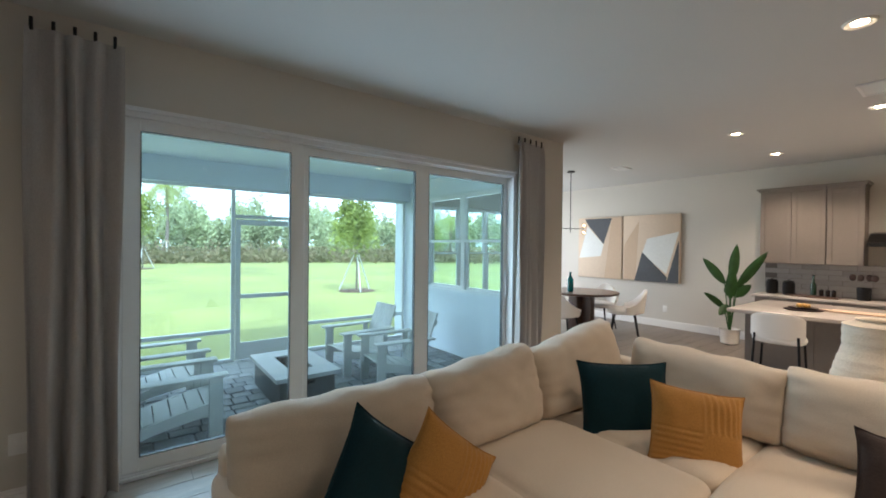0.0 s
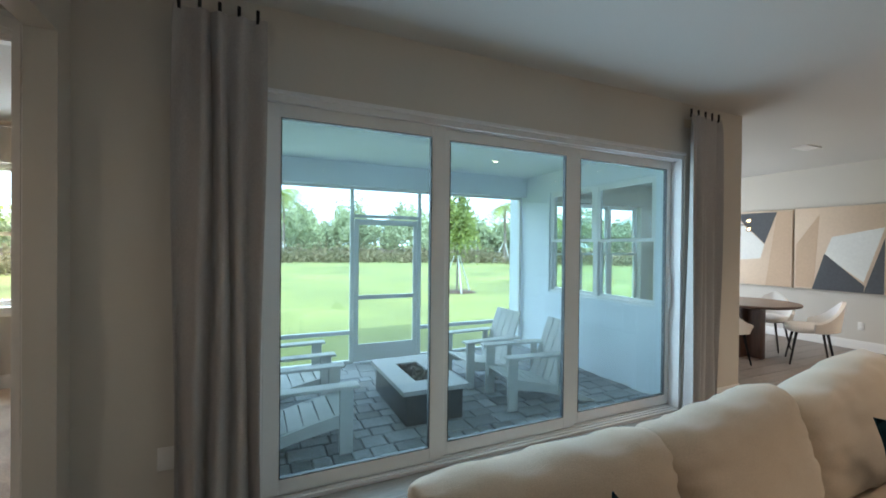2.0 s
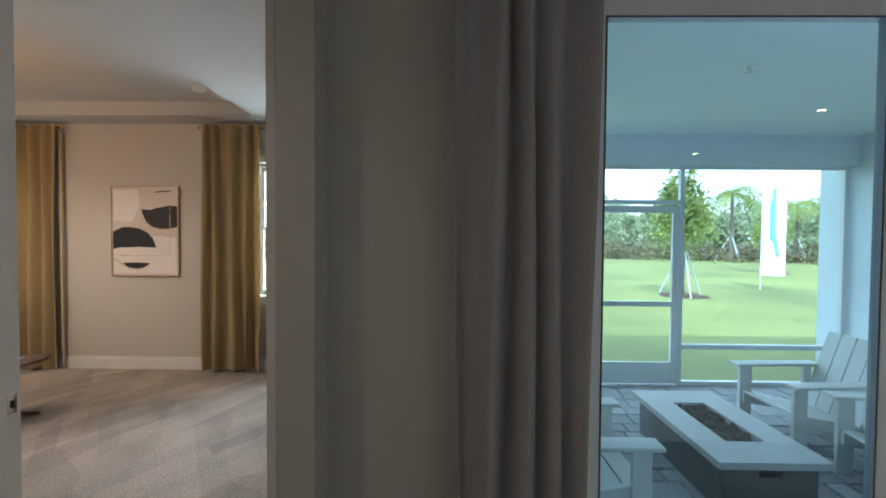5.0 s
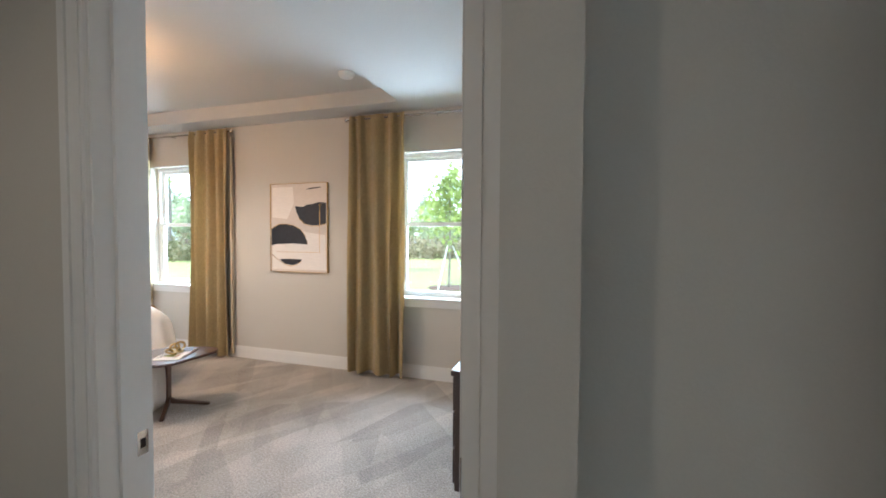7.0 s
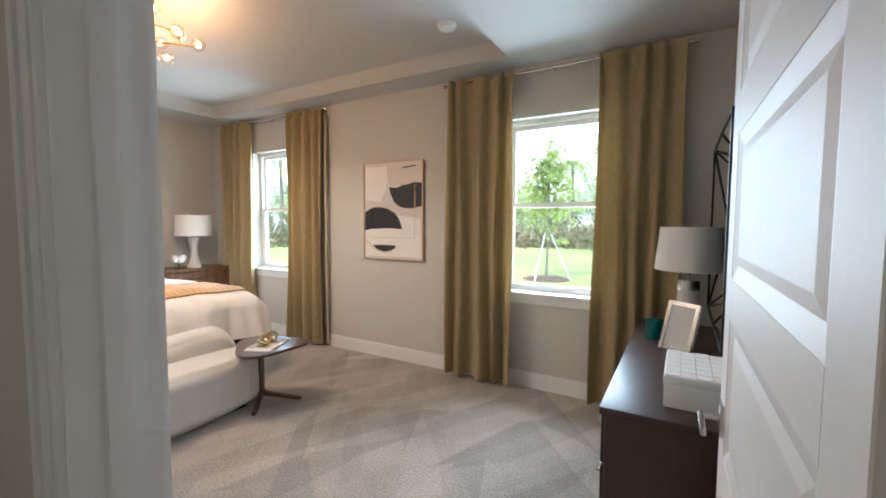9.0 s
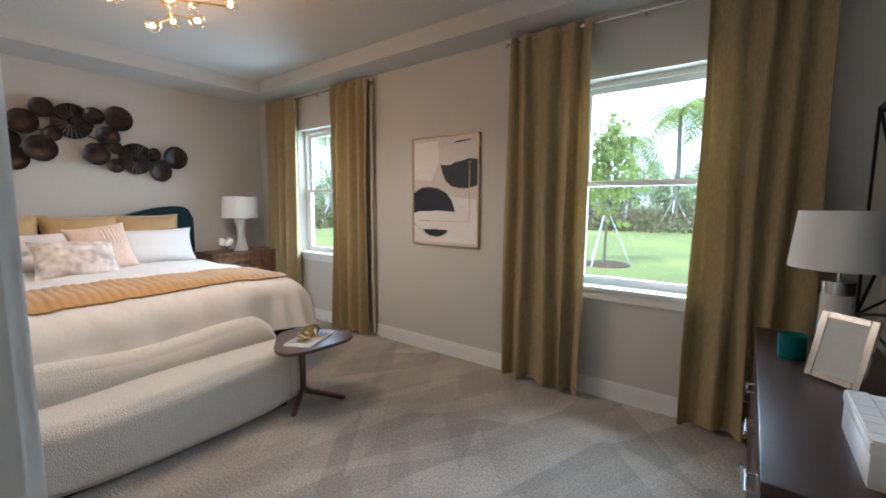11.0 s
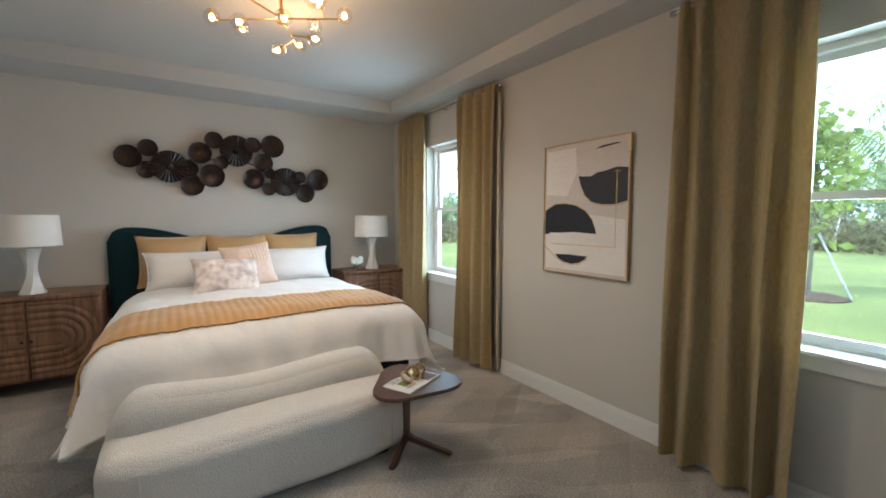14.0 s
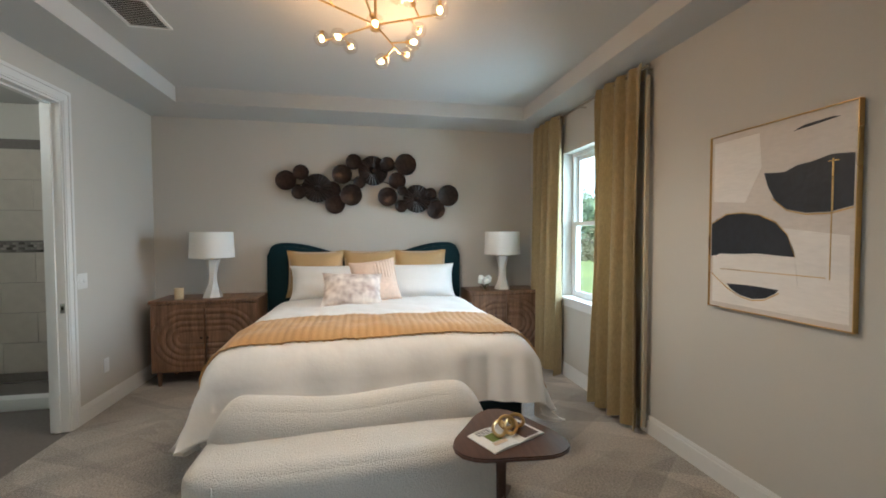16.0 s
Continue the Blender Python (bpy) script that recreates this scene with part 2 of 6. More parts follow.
def solid(name, bm, mat, label, category="", m=None, group="", kind="", smooth=40):
    ob = new(name, finish(bm, name, mat, smooth))
    if m is not None:
        ob.matrix_basis = m
    return tagged(ob, label, category, group, kind)


def wall(name, axis, a0, a1, p0, p1, z0, z1, holes, mat, label):
    """A wall along an axis from a0 to a1, between planes p0 and p1, with openings (a, b, za, zb)."""
    bm = bmesh.new()
    cuts = sorted({a0, a1, *[h[0] for h in holes], *[h[1] for h in holes]})
    for u, v in zip(cuts, cuts[1:]):
        spans = sorted((h[2], h[3]) for h in holes if h[0] <= u and h[1] >= v)
        z = z0
        for za, zb in spans + [(z1, z1)]:
            if za > z + 1e-4:
                if axis == "x":
                    box(bm, u, p0, z, v, p1, za)
                else:
                    box(bm, p0, u, z, p1, v, za)
            z = zb
    bmesh.ops.remove_doubles(bm, verts=bm.verts, dist=1e-4)
    return solid(name, bm, mat, label, "wall", kind="structure", smooth=0)


# ---- large structure ----
CEIL_Z, BED_Z, TRAY_Z, PATIO_Z = 2.80, 2.69, 2.83, -0.25
SL0, SL1, SLZ = -0.08, 3.47, 2.34
WIN2, WIN1, WZ0, WZ1 = (-2.63, -1.72), (-6.03, -5.12), 0.80, 2.28
PW0, PW1, PWZ0, PWZ1 = 4.06, 5.96, 0.78, 2.34

wall("wall_north", "x", -0.885, 4.31, 3.22, 3.40, -0.3, CEIL_Z, [(SL0, SL1, -0.3, SLZ)], PAINT, "greige painted living room wall round a wide glass slider")
wall("wall_vestibule_north", "x", -2.75, -0.885, 3.22, 3.36, 0, CEIL_Z, [(-2.105, -1.072, 0, 2.43)], PAINT, "greige painted wall with the bedroom doorway")
wall("wall_living_west", "y", -4.2, 3.22, -1.0, -0.885, 0, CEIL_Z, [(1.70, 3.08, 0, 2.41)], PAINT, "greige painted wall with a plain drywall passage")
wall("wall_vestibule_west", "y", 1.0, 3.36, -2.87, -2.75, 0, CEIL_Z, [], PAINT, "greige painted wall of the vestibule")
wall("wall_vestibule_south", "x", -2.75, -1.0, 0.88, 1.0, 0, CEIL_Z, [], PAINT, "greige painted wall of the vestibule")
wall("wall_south", "x", -1.0, 8.25, -4.35, -4.2, 0, CEIL_Z, [], PAINT, "greige painted wall")
wall("wall_east", "y", -4.2, 7.1, 8.1, 8.25, 0, 2.95, [], PAINT, "pale cream painted dining and kitchen wall")
wall("wall_dining_north", "x", 4.31, 8.1, 6.95, 7.1, -0.3, 2.95, [(5.0, 7.4, 0.3, 2.35)], PAINT, "cream painted dining wall with an assumed wide window")
wall("wall_dining_west", "y", 3.40, 7.1, 4.18, 4.31, -0.3, 2.95, [(PW0, PW1, PWZ0, PWZ1)], STUCCO, "white stucco wall between patio and dining room")
wall("wall_bedroom_north", "x", -7.0, -0.86, 6.33, 6.53, -0.3, 3.1, [(*WIN1, WZ0, WZ1), (*WIN2, WZ0, WZ1)], PAINT, "greige painted bedroom wall with two windows")
wall("wall_bedroom_west", "y", -0.6, 6.33, -7.0, -6.87, -0.3, 3.1, [], PAINT, "greige painted wall behind the bed")
wall("wall_bedroom_east", "y", 3.40, 6.33, -1.0, -0.86, -0.3, 3.1, [], PAINT, "greige painted wall behind the dresser")
wall("wall_bedroom_south", "x", -6.87, -2.87, 2.03, 2.15, 0, 3.1, [(-5.57, -4.52, 0, 2.43)], PAINT, "greige painted wall with the bathroom doorway")
wall("wall_bathroom_south", "x", -6.87, -2.87, -0.72, -0.6, 0, 3.1, [], PAINT, "painted bathroom wall")

solid("ceiling_living", slab(-1.0, -4.2, CEIL_Z, 8.1, 3.22, CEIL_Z + 0.15), CEIL, "smooth off-white painted ceiling", "ceiling", kind="structure")
solid("ceiling_dining", slab(4.31, 3.22, CEIL_Z, 8.1, 6.95, CEIL_Z + 0.15), CEIL, "smooth off-white painted ceiling", "ceiling", kind="structure")
solid("ceiling_vestibule", slab(-2.75, 1.0, CEIL_Z - 0.1, -1.0, 3.22, CEIL_Z + 0.05), CEIL, "smooth off-white painted ceiling", "ceiling", kind="structure")
bm = bmesh.new()
TR = (-6.33, -2.48, 2.60, 6.02)
box(bm, -6.87, 2.15, BED_Z, TR[0], 6.33, TRAY_Z)
box(bm, TR[1], 3.36, BED_Z, -1.0, 6.33, TRAY_Z)
box(bm, TR[1], 2.15, BED_Z, -2.75, 3.36, TRAY_Z)
box(bm, TR[0], 2.15, BED_Z, TR[1], TR[2], TRAY_Z)
box(bm, TR[0], TR[3], BED_Z, TR[1], 6.33, TRAY_Z)
box(bm, -6.87, 2.15, TRAY_Z, -1.0, 6.33, TRAY_Z + 0.15)
solid("ceiling_bedroom", bm, CEIL, "off-white tray ceiling with a stepped border", "ceiling", kind="structure", smooth=0)
solid("ceiling_bathroom", slab(-6.87, -0.6, 2.75, -2.87, 2.03, 2.9), CEIL, "white bathroom ceiling", "ceiling", kind="structure")

solid("floor_bedroom", slab(-6.87, 2.15, -0.3, -1.0, 6.33, 0), CARPET, "taupe cut-pile carpet with vacuum marks", "floor", kind="structure")
solid("floor_living", slab(-1.0, -4.2, -0.3, 8.1, 3.22, -0.008), GROUT, "grey-brown wood-look plank floor", "floor", kind="structure")
solid("floor_dining", slab(4.31, 3.22, -0.3, 8.1, 6.95, -0.008), GROUT, "grey-brown wood-look plank floor", "floor", kind="structure")
solid("floor_vestibule", slab(-2.75, 1.0, -0.3, -1.0, 3.22, -0.004), CARPET, "taupe carpet in the vestibule", "floor", kind="structure")
solid("floor_bathroom", slab(-6.87, -0.6, -0.3, -2.87, 2.15, -0.01), GROUT, "greige bathroom tile floor", "floor", kind="structure")
solid("patio_slab", slab(-0.86, 3.40, -0.45, 4.18, 6.85, PATIO_Z - 0.02), SAND, "grey paver patio floor", "patio", kind="structure")
solid("patio_ceiling", slab(-0.86, 3.40, 2.66, 4.18, 6.60, 2.8), STUCCO, "pale painted porch ceiling", "ceiling", kind="structure")
solid("patio_beam", slab(-0.86, 6.60, 2.33, 4.18, 6.85, 2.9), STUCCO, "pale painted porch beam", "beam", kind="structure")
solid("roof", slab(-7.3, -4.6, 3.12, 8.5, 7.4, 3.3), STUCCO, "flat house roof slab", "roof", kind="structure")
solid("ground", slab(-1500, -1500, -1.0, 1500, 1500, -0.42), LAWN, "wide mown lawn", "ground", kind="structure")

# ---- more materials ----
SOFA = material("cream_sofa_linen", (0.66, 0.56, 0.445), 0.85, grain=220, vary=0.08, bump=0.25, sheen=0.3)
TEAL = material("dark_teal_velvet", (0.002, 0.030, 0.043), 0.7, grain=160, vary=0.25, bump=0.2, sheen=0.03)
MUSTARD = material("mustard_cloth", (0.46, 0.22, 0.045), 0.8, grain=160, vary=0.15, bump=0.3, sheen=0.1)
BROWN = material("dark_brown_cloth", (0.03, 0.018, 0.016), 0.85, grain=160, vary=0.2, bump=0.3, sheen=0.05)
LINEN = material("white_cotton", (0.80, 0.78, 0.75), 0.8, grain=200, vary=0.03, bump=0.1, sheen=0.2)
GOLDPIL = material("gold_satin", (0.50, 0.32, 0.13), 0.5, grain=150, vary=0.12, bump=0.15, sheen=0.4)
DUVET = material("rumpled_white_cotton", (0.82, 0.795, 0.765), 0.85, grain=6.5, vary=0.012, bump=0.75, sheen=0.2, detail=4.0)
BLUSH = material("blush_figured_cloth", (0.62, 0.44, 0.38), 0.75, grain=14, vary=0.28, bump=0.5, tint=(0.82, 0.72, 0.66), large=9, detail=1.0)
BLUSHP = material("blush_ribbed_cloth", (0.74, 0.57, 0.46), 0.8, grain=40, vary=0.08, bump=0.3)
BOUCLE = material("cream_boucle", (0.74, 0.70, 0.64), 0.95, grain=150, vary=0.10, bump=0.9, sheen=0.3, detail=2.0)
VELVET = material("deep_teal_headboard_velvet", (0.003, 0.022, 0.03), 0.65, grain=120, vary=0.2, bump=0.1, sheen=0.04)
for velvet in (TEAL, VELVET):
    velvet.node_tree.nodes["Principled BSDF"].inputs["Specular IOR Level"].default_value = 0.18
GOLDCURT = material("ochre_curtain_cloth", (0.48, 0.372, 0.185), 0.75, grain=90, vary=0.16, bump=0.4, sheen=0.35, stretch=(1, 1, 0.35), through_light=0.3)
GREYCURT = material("grey_curtain_linen", (0.43, 0.41, 0.40), 0.85, grain=170, vary=0.1, bump=0.3, stretch=(1, 1, 0.4))
LINING = material("curtain_lining", (0.55, 0.48, 0.36), 0.85, grain=120, vary=0.05)
WALNUT = material("walnut_wood", (0.155, 0.08, 0.045), 0.42, grain=7, vary=0.35, bump=0.06, stretch=(1, 9, 1), tint=(0.22, 0.12, 0.07), per_piece=0.1)
DARKWOOD = material("espresso_wood", (0.05, 0.026, 0.02), 0.36, grain=9, vary=0.12, bump=0.03, stretch=(5, 2, 0.5), coat=0.08)
TABLEWOOD = material("dark_table_wood", (0.09, 0.045, 0.032), 0.3, grain=7, vary=0.3, bump=0.04, stretch=(1, 8, 1), coat=0.2)
BLACK = material("black_metal", (0.015, 0.015, 0.016), 0.4, 0.6, grain=60, vary=0.2, bump=0.03)
BRONZE = material("dark_bronze_metal", (0.014, 0.011, 0.010), 0.36, 0.6, grain=30, vary=0.5, bump=0.12, tint=(0.035, 0.022, 0.018))
CHROME = material("satin_nickel", (0.62, 0.61, 0.58), 0.25, 1.0, grain=60, vary=0.05, bump=0.01)
BRASS = material("brushed_brass", (0.62, 0.42, 0.17), 0.28, 1.0, grain=60, vary=0.08, bump=0.02)
CERAMIC = material("white_ceramic", (0.78, 0.76, 0.72), 0.25, grain=20, vary=0.02, bump=0.02, coat=0.3)
PLASTER = material("ribbed_cream_plaster", (0.74, 0.66, 0.55), 0.8, grain=90, vary=0.06, bump=0.3)
SHADE = material("white_lamp_shade", (0.80, 0.78, 0.74), 0.85, grain=200, vary=0.02, bump=0.1)
CABGREY = material("taupe_grey_cabinet_paint", (0.225, 0.195, 0.175), 0.4, grain=40, vary=0.04, bump=0.02)
STONE = material("pale_quartz", (0.46, 0.42, 0.39), 0.2, grain=9, vary=0.08, bump=0.0)
SPLASH = material("grey_splash_tile", (0.40, 0.37, 0.35), 0.3, grain=20, vary=0.08, bump=0.02, per_piece=0.12)
CONCRETE = material("dark_concrete", (0.075, 0.078, 0.08), 0.75, grain=30, vary=0.25, bump=0.2)
PALECON = material("pale_concrete", (0.42, 0.42, 0.415), 0.6, grain=30, vary=0.1, bump=0.1)
LAVA = material("lava_rock", (0.025, 0.022, 0.022), 0.85, grain=50, vary=0.4, bump=0.5, per_piece=0.3)
POLYWOOD = material("pale_grey_plastic_lumber", (0.52, 0.53, 0.52), 0.55, grain=10, vary=0.08, bump=0.06, stretch=(1, 8, 1))
LEAF = material("banana_leaf", (0.025, 0.085, 0.018), 0.4, grain=10, vary=0.3, bump=0.1, stretch=(6, 1, 1))
FOLIAGE = material("tree_foliage", (0.22, 0.31, 0.07), 0.6, grain=3, vary=0.4, bump=0.0, tint=(0.36, 0.42, 0.12), large=0.4, through_light=0.5)
# distance haze is mixed into this colour, paler and greyer than FOLIAGE
WOODS = material("hazed_woodland", (0.30, 0.37, 0.21), 0.85, grain=0.5, vary=0.35, bump=0.0, tint=(0.42, 0.47, 0.28), large=0.09, through_light=0.4)
SCRUB = material("marsh_scrub", (0.12, 0.17, 0.045), 0.9, grain=0.7, vary=0.35, bump=0.0, tint=(0.24, 0.19, 0.12), large=0.22, through_light=0.4)
BARK = material("grey_bark", (0.20, 0.17, 0.14), 0.9, grain=20, vary=0.3, bump=0.4, stretch=(1, 1, 0.3))
MULCH = material("brown_mulch", (0.075, 0.04, 0.025), 0.95, grain=30, vary=0.4, bump=0.8)
FLAGW = material("white_flag_cloth", (0.78, 0.79, 0.80), 0.7, grain=30, vary=0.03, bump=0.05)
FLAGB = material("pale_blue_print", (0.18, 0.42, 0.62), 0.7, grain=30, vary=0.05)
CANVAS = material("off_white_canvas", (0.66, 0.60, 0.55), 0.75, grain=25, vary=0.06, bump=0.3, stretch=(1, 1, 3))
INK = material("black_navy_paint", (0.012, 0.016, 0.026), 0.5, grain=30, vary=0.3, bump=0.3)
WHITEP = material("white_brush_paint", (0.80, 0.76, 0.72), 0.6, grain=18, vary=0.05, bump=0.4, stretch=(1, 1, 5))
BEIGEP = material("beige_paint", (0.56, 0.41, 0.29), 0.7, grain=30, vary=0.05, bump=0.1)
SANDP = material("sand_paint", (0.64, 0.51, 0.39), 0.7, grain=30, vary=0.05, bump=0.1)
SLATEP = material("slate_paint", (0.075, 0.082, 0.095), 0.7, grain=30, vary=0.12, bump=0.1)
ICEP = material("pale_ice_paint", (0.70, 0.72, 0.70), 0.6, grain=30, vary=0.05, bump=0.1)
TEALGLASS = material("teal_glass", (0.0, 0.13, 0.14), 0.12, grain=10, vary=0.1, bump=0.0, coat=0.5)
WAX = material("cream_wax", (0.72, 0.58, 0.36), 0.5, grain=20, vary=0.05)
PAPER = material("magazine_paper", (0.72, 0.70, 0.66), 0.4, grain=30, vary=0.04)
SCREENM = material("dark_screen", (0.012, 0.012, 0.014), 0.12, grain=10, vary=0.1, bump=0.0)
TILEW = material("cream_bath_tile", (0.52, 0.47, 0.40), 0.3, grain=12, vary=0.06, bump=0.02, per_piece=0.05)
MOSAIC = material("mosaic_tile", (0.22, 0.20, 0.18), 0.25, grain=10, vary=0.2, per_piece=0.7)
PLATE = material("dark_wood_charger", (0.07, 0.035, 0.025), 0.4, grain=12, vary=0.3)
FRUIT = material("golden_fruit", (0.5, 0.28, 0.06), 0.5, grain=30, vary=0.3, bump=0.2)
WHITEPET = material("white_petals", (0.78, 0.78, 0.72), 0.7, grain=40, vary=0.05)
BULBGLOW = glow_material("warm_bulb_filament", (1.0, 0.58, 0.24), 15)
CANGLOW = glow_material("warm_can_light", (1.0, 0.72, 0.42), 40)
CLEAR = glass_material("clear_globe_glass", (0.97, 0.94, 0.9), 0.1)

# ---- trim, doors, windows ----


def run(bm, axis, a0, a1, wall_at, side, h=0.135, d=0.016):
    """A baseboard with a stepped top along a wall face; side is the way it stands out."""
    for z0, z1, dd in ((0, h * 0.78, d), (h * 0.78, h * 0.93, d * 0.7), (h * 0.93, h, d * 0.4)):
        if axis == "x":
            box(bm, a0, wall_at, z0, a1, wall_at + side * dd, z1)
        else:
            box(bm, wall_at, a0, z0, wall_at + side * dd, a1, z1)


def baseboard(axis, a0, a1, at, side):
    bm = bmesh.new()
    run(bm, axis, a0, a1, at, side)
    solid("baseboard", bm, TRIM, "white painted moulded baseboard", "trim", kind="structure", smooth=0)


baseboard("x", -6.87, -1.0, 6.33, -1)
baseboard("y", 2.15, 6.33, -6.87, 1)
baseboard("x", -6.87, -5.645, 2.15, 1)
baseboard("x", -4.43, -2.87, 2.15, 1)
baseboard("y", 3.36, 6.33, -1.0, -1)
baseboard("x", -0.885, SL0 - 0.01, 3.22, -1)
baseboard("x", SL1 + 0.01, 4.31, 3.22, -1)
baseboard("y", 3.204, 6.95, 4.31, 1)
baseboard("y", 2.25, 6.95, 8.1, -1)
baseboard("x", -2.75, -2.18, 3.22, -1)
baseboard("x", 4.31, 8.1, 6.95, -1)


def casing(x0, x1, z1, y, side, name="trim"):
    """Stepped casing round a doorway in a wall along x, on one face."""
    bm = bmesh.new()
    for d, w0, w1 in ((0.012, 0.0, 0.085), (0.019, 0.06, 0.085), (0.016, 0.012, 0.03)):
        box(bm, x0 - w1, y, 0, x0 - w0, y + side * d, z1 + w0)
        box(bm, x1 + w0, y, 0, x1 + w1, y + side * d, z1 + w0)
        box(bm, x0 - w1, y, z1 + w0, x1 + w1, y + side * d, z1 + w1)
    solid(name, bm, TRIM, "white painted stepped door casing", "trim", kind="structure", smooth=0)


def jamb(x0, x1, z1, y0, y1, stop_y):
    bm = bmesh.new()
    t = 0.02
    box(bm, x0, y0, 0, x0 + t, y1, z1)
    box(bm, x1 - t, y0, 0, x1, y1, z1)
    box(bm, x0 + t, y0, z1 - t, x1 - t, y1, z1)
    box(bm, x0 + t, stop_y, 0, x0 + t + 0.012, stop_y + 0.035, z1 - t)
    box(bm, x1 - t - 0.012, stop_y, 0, x1 - t, stop_y + 0.035, z1 - t)
    box(bm, x0 + t, stop_y, z1 - t - 0.012, x1 - t, stop_y + 0.035, z1 - t)
    return solid("trim", bm, TRIM, "white painted door jamb with stop", "trim", kind="structure", smooth=0)


casing(-2.092, -1.085, 2.425, 3.22, -1)
casing(-2.092, -1.085, 2.425, 3.36, 1)
jamb(-2.105, -1.072, 2.43, 3.2195, 3.3605, 3.27)
casing(-5.558, -4.532, 2.425, 2.15, 1)
jamb(-5.57, -4.52, 2.43, 2.024, 2.1505, 2.06)


def strike(m):
    th = thing("strike_plate", "satin nickel strike plate in a white jamb", "hardware", m, "strike plates")
    bm = slab(0, -0.016, -0.035, 0.002, 0.016, 0.035, 0.0008)
    part("plate", bm, CHROME, th)
    # no hole is cut: a black slab gives the shade inside it
    part("latch_hole_dark", slab(0.001, -0.008, -0.014, 0.0025, 0.008, 0.014), BLACK, th)


strike(pose(-2.085, 3.335, 0.84))
strike(pose(-5.55, 2.128, 0.92))

# bedroom door, standing open against the wall
DOORPAINT = material("semi_gloss_door_paint", (0.66, 0.655, 0.635), 0.55, grain=30, vary=0.015, bump=0.03)
door = thing("door_1", "white five-panel bedroom door standing wide open", "door", pose(-1.121, 3.375, 0, 0, 0, 1.0), kind="structure")
DW, DH, DT = 0.93, 2.39, 0.036
bm = bmesh.new()
for a, b in ((0.012, 0.27), (0.72, 0.82), (1.17, 1.27), (1.62, 1.72), (2.07, 2.16), (2.30, DH)):
    box(bm, -DT / 2, 0.11, a, DT / 2, DW - 0.11, b)
box(bm, -DT / 2, 0, 0.012, DT / 2, 0.11, DH, 0.002, 1)
box(bm, -DT / 2, DW - 0.11, 0.012, DT / 2, DW, DH, 0.002, 1)
part("frame", bm, DOORPAINT, door, smooth=0)
for a, b in ((0.27, 0.72), (0.82, 1.17), (1.27, 1.62), (1.72, 2.07), (2.16, 2.30)):
    bm = slab(-0.009, 0.11, a, 0.009, DW - 0.11, b)
    for s in (-1, 1):
        o = [(0.11, a), (DW - 0.11, a), (DW - 0.11, b), (0.11, b)]
        i1 = [(0.145, a + 0.035), (DW - 0.145, a + 0.035), (DW - 0.145, b - 0.035), (0.145, b - 0.035)]
        i2 = [(0.17, a + 0.06), (DW - 0.17, a + 0.06), (DW - 0.17, b - 0.06), (0.17, b - 0.06)]
        L = [[bm.verts.new((s * x, *p)) for p in q] for q, x in ((o, 0.017), (i1, 0.0095), (i2, 0.0145))]
        for u, v in zip(L, L[1:]):
            for k in range(4):
                bm.faces.new((u[k], u[(k + 1) % 4], v[(k + 1) % 4], v[k]))
        bm.faces.new(L[2])
    part("panel", bm, DOORPAINT, door, smooth=0)
for s in (-1, 1):
    bm = bmesh.new()
    box(bm, s * DT / 2, DW - 0.095, 0.86, s * (DT / 2 + 0.009), DW - 0.035, 0.94, 0.002)
    tube(bm, [(s * DT / 2, DW - 0.065, 0.90), (s * (DT / 2 + 0.05), DW - 0.065, 0.90)], 0.009)
    box(bm, s * (DT / 2 + 0.042), DW - 0.18, 0.892, s * (DT / 2 + 0.056), DW - 0.055, 0.908, 0.003)
    part("handle", bm, CHROME, door, "satin nickel lever handle")
for z in (0.2, 0.89, 1.58, 2.25):
    bm = slab(-DT / 2 + 0.002, -0.003, z - 0.05, DT / 2 - 0.002, 0.0, z + 0.05)
    box(bm, DT / 2 - 0.002, -0.006, z - 0.05, 0.030, -0.003, z + 0.05)
    for k in range(5):
        tube(bm, [(DT / 2 + 0.012, -0.009, z - 0.05 + 0.02 * k), (DT / 2 + 0.012, -0.009, z - 0.0315 + 0.02 * k)], 0.0065)
    for zz in (-0.035, 0, 0.035):
        tube(bm, [(0.004 * (1 if zz else -1), -0.003, z + zz), (0.004 * (1 if zz else -1), -0.0042, z + zz)], 0.004)
    part("hinge", bm, CHROME, door, "satin nickel butt hinge")


def sash(parent, x0, x1, z0, z1, y, w=0.04, d=0.03, glass=WGLASS, name="sash"):
    bm = bmesh.new()
    box(bm, x0, y, z0, x0 + w, y + d, z1)
    box(bm, x1 - w, y, z0, x1, y + d, z1)
    box(bm, x0 + w, y, z0, x1 - w, y + d, z0 + w)
    box(bm, x0 + w, y, z1 - w, x1 - w, y + d, z1)
    s = part(name, bm, VINYL, parent, smooth=0)
    g = part("pane", slab(x0 + w, y + d * 0.4, z0 + w, x1 - w, y + d * 0.6, z1 - w), glass, s, smooth=0)
    g.visible_shadow = False
    return s


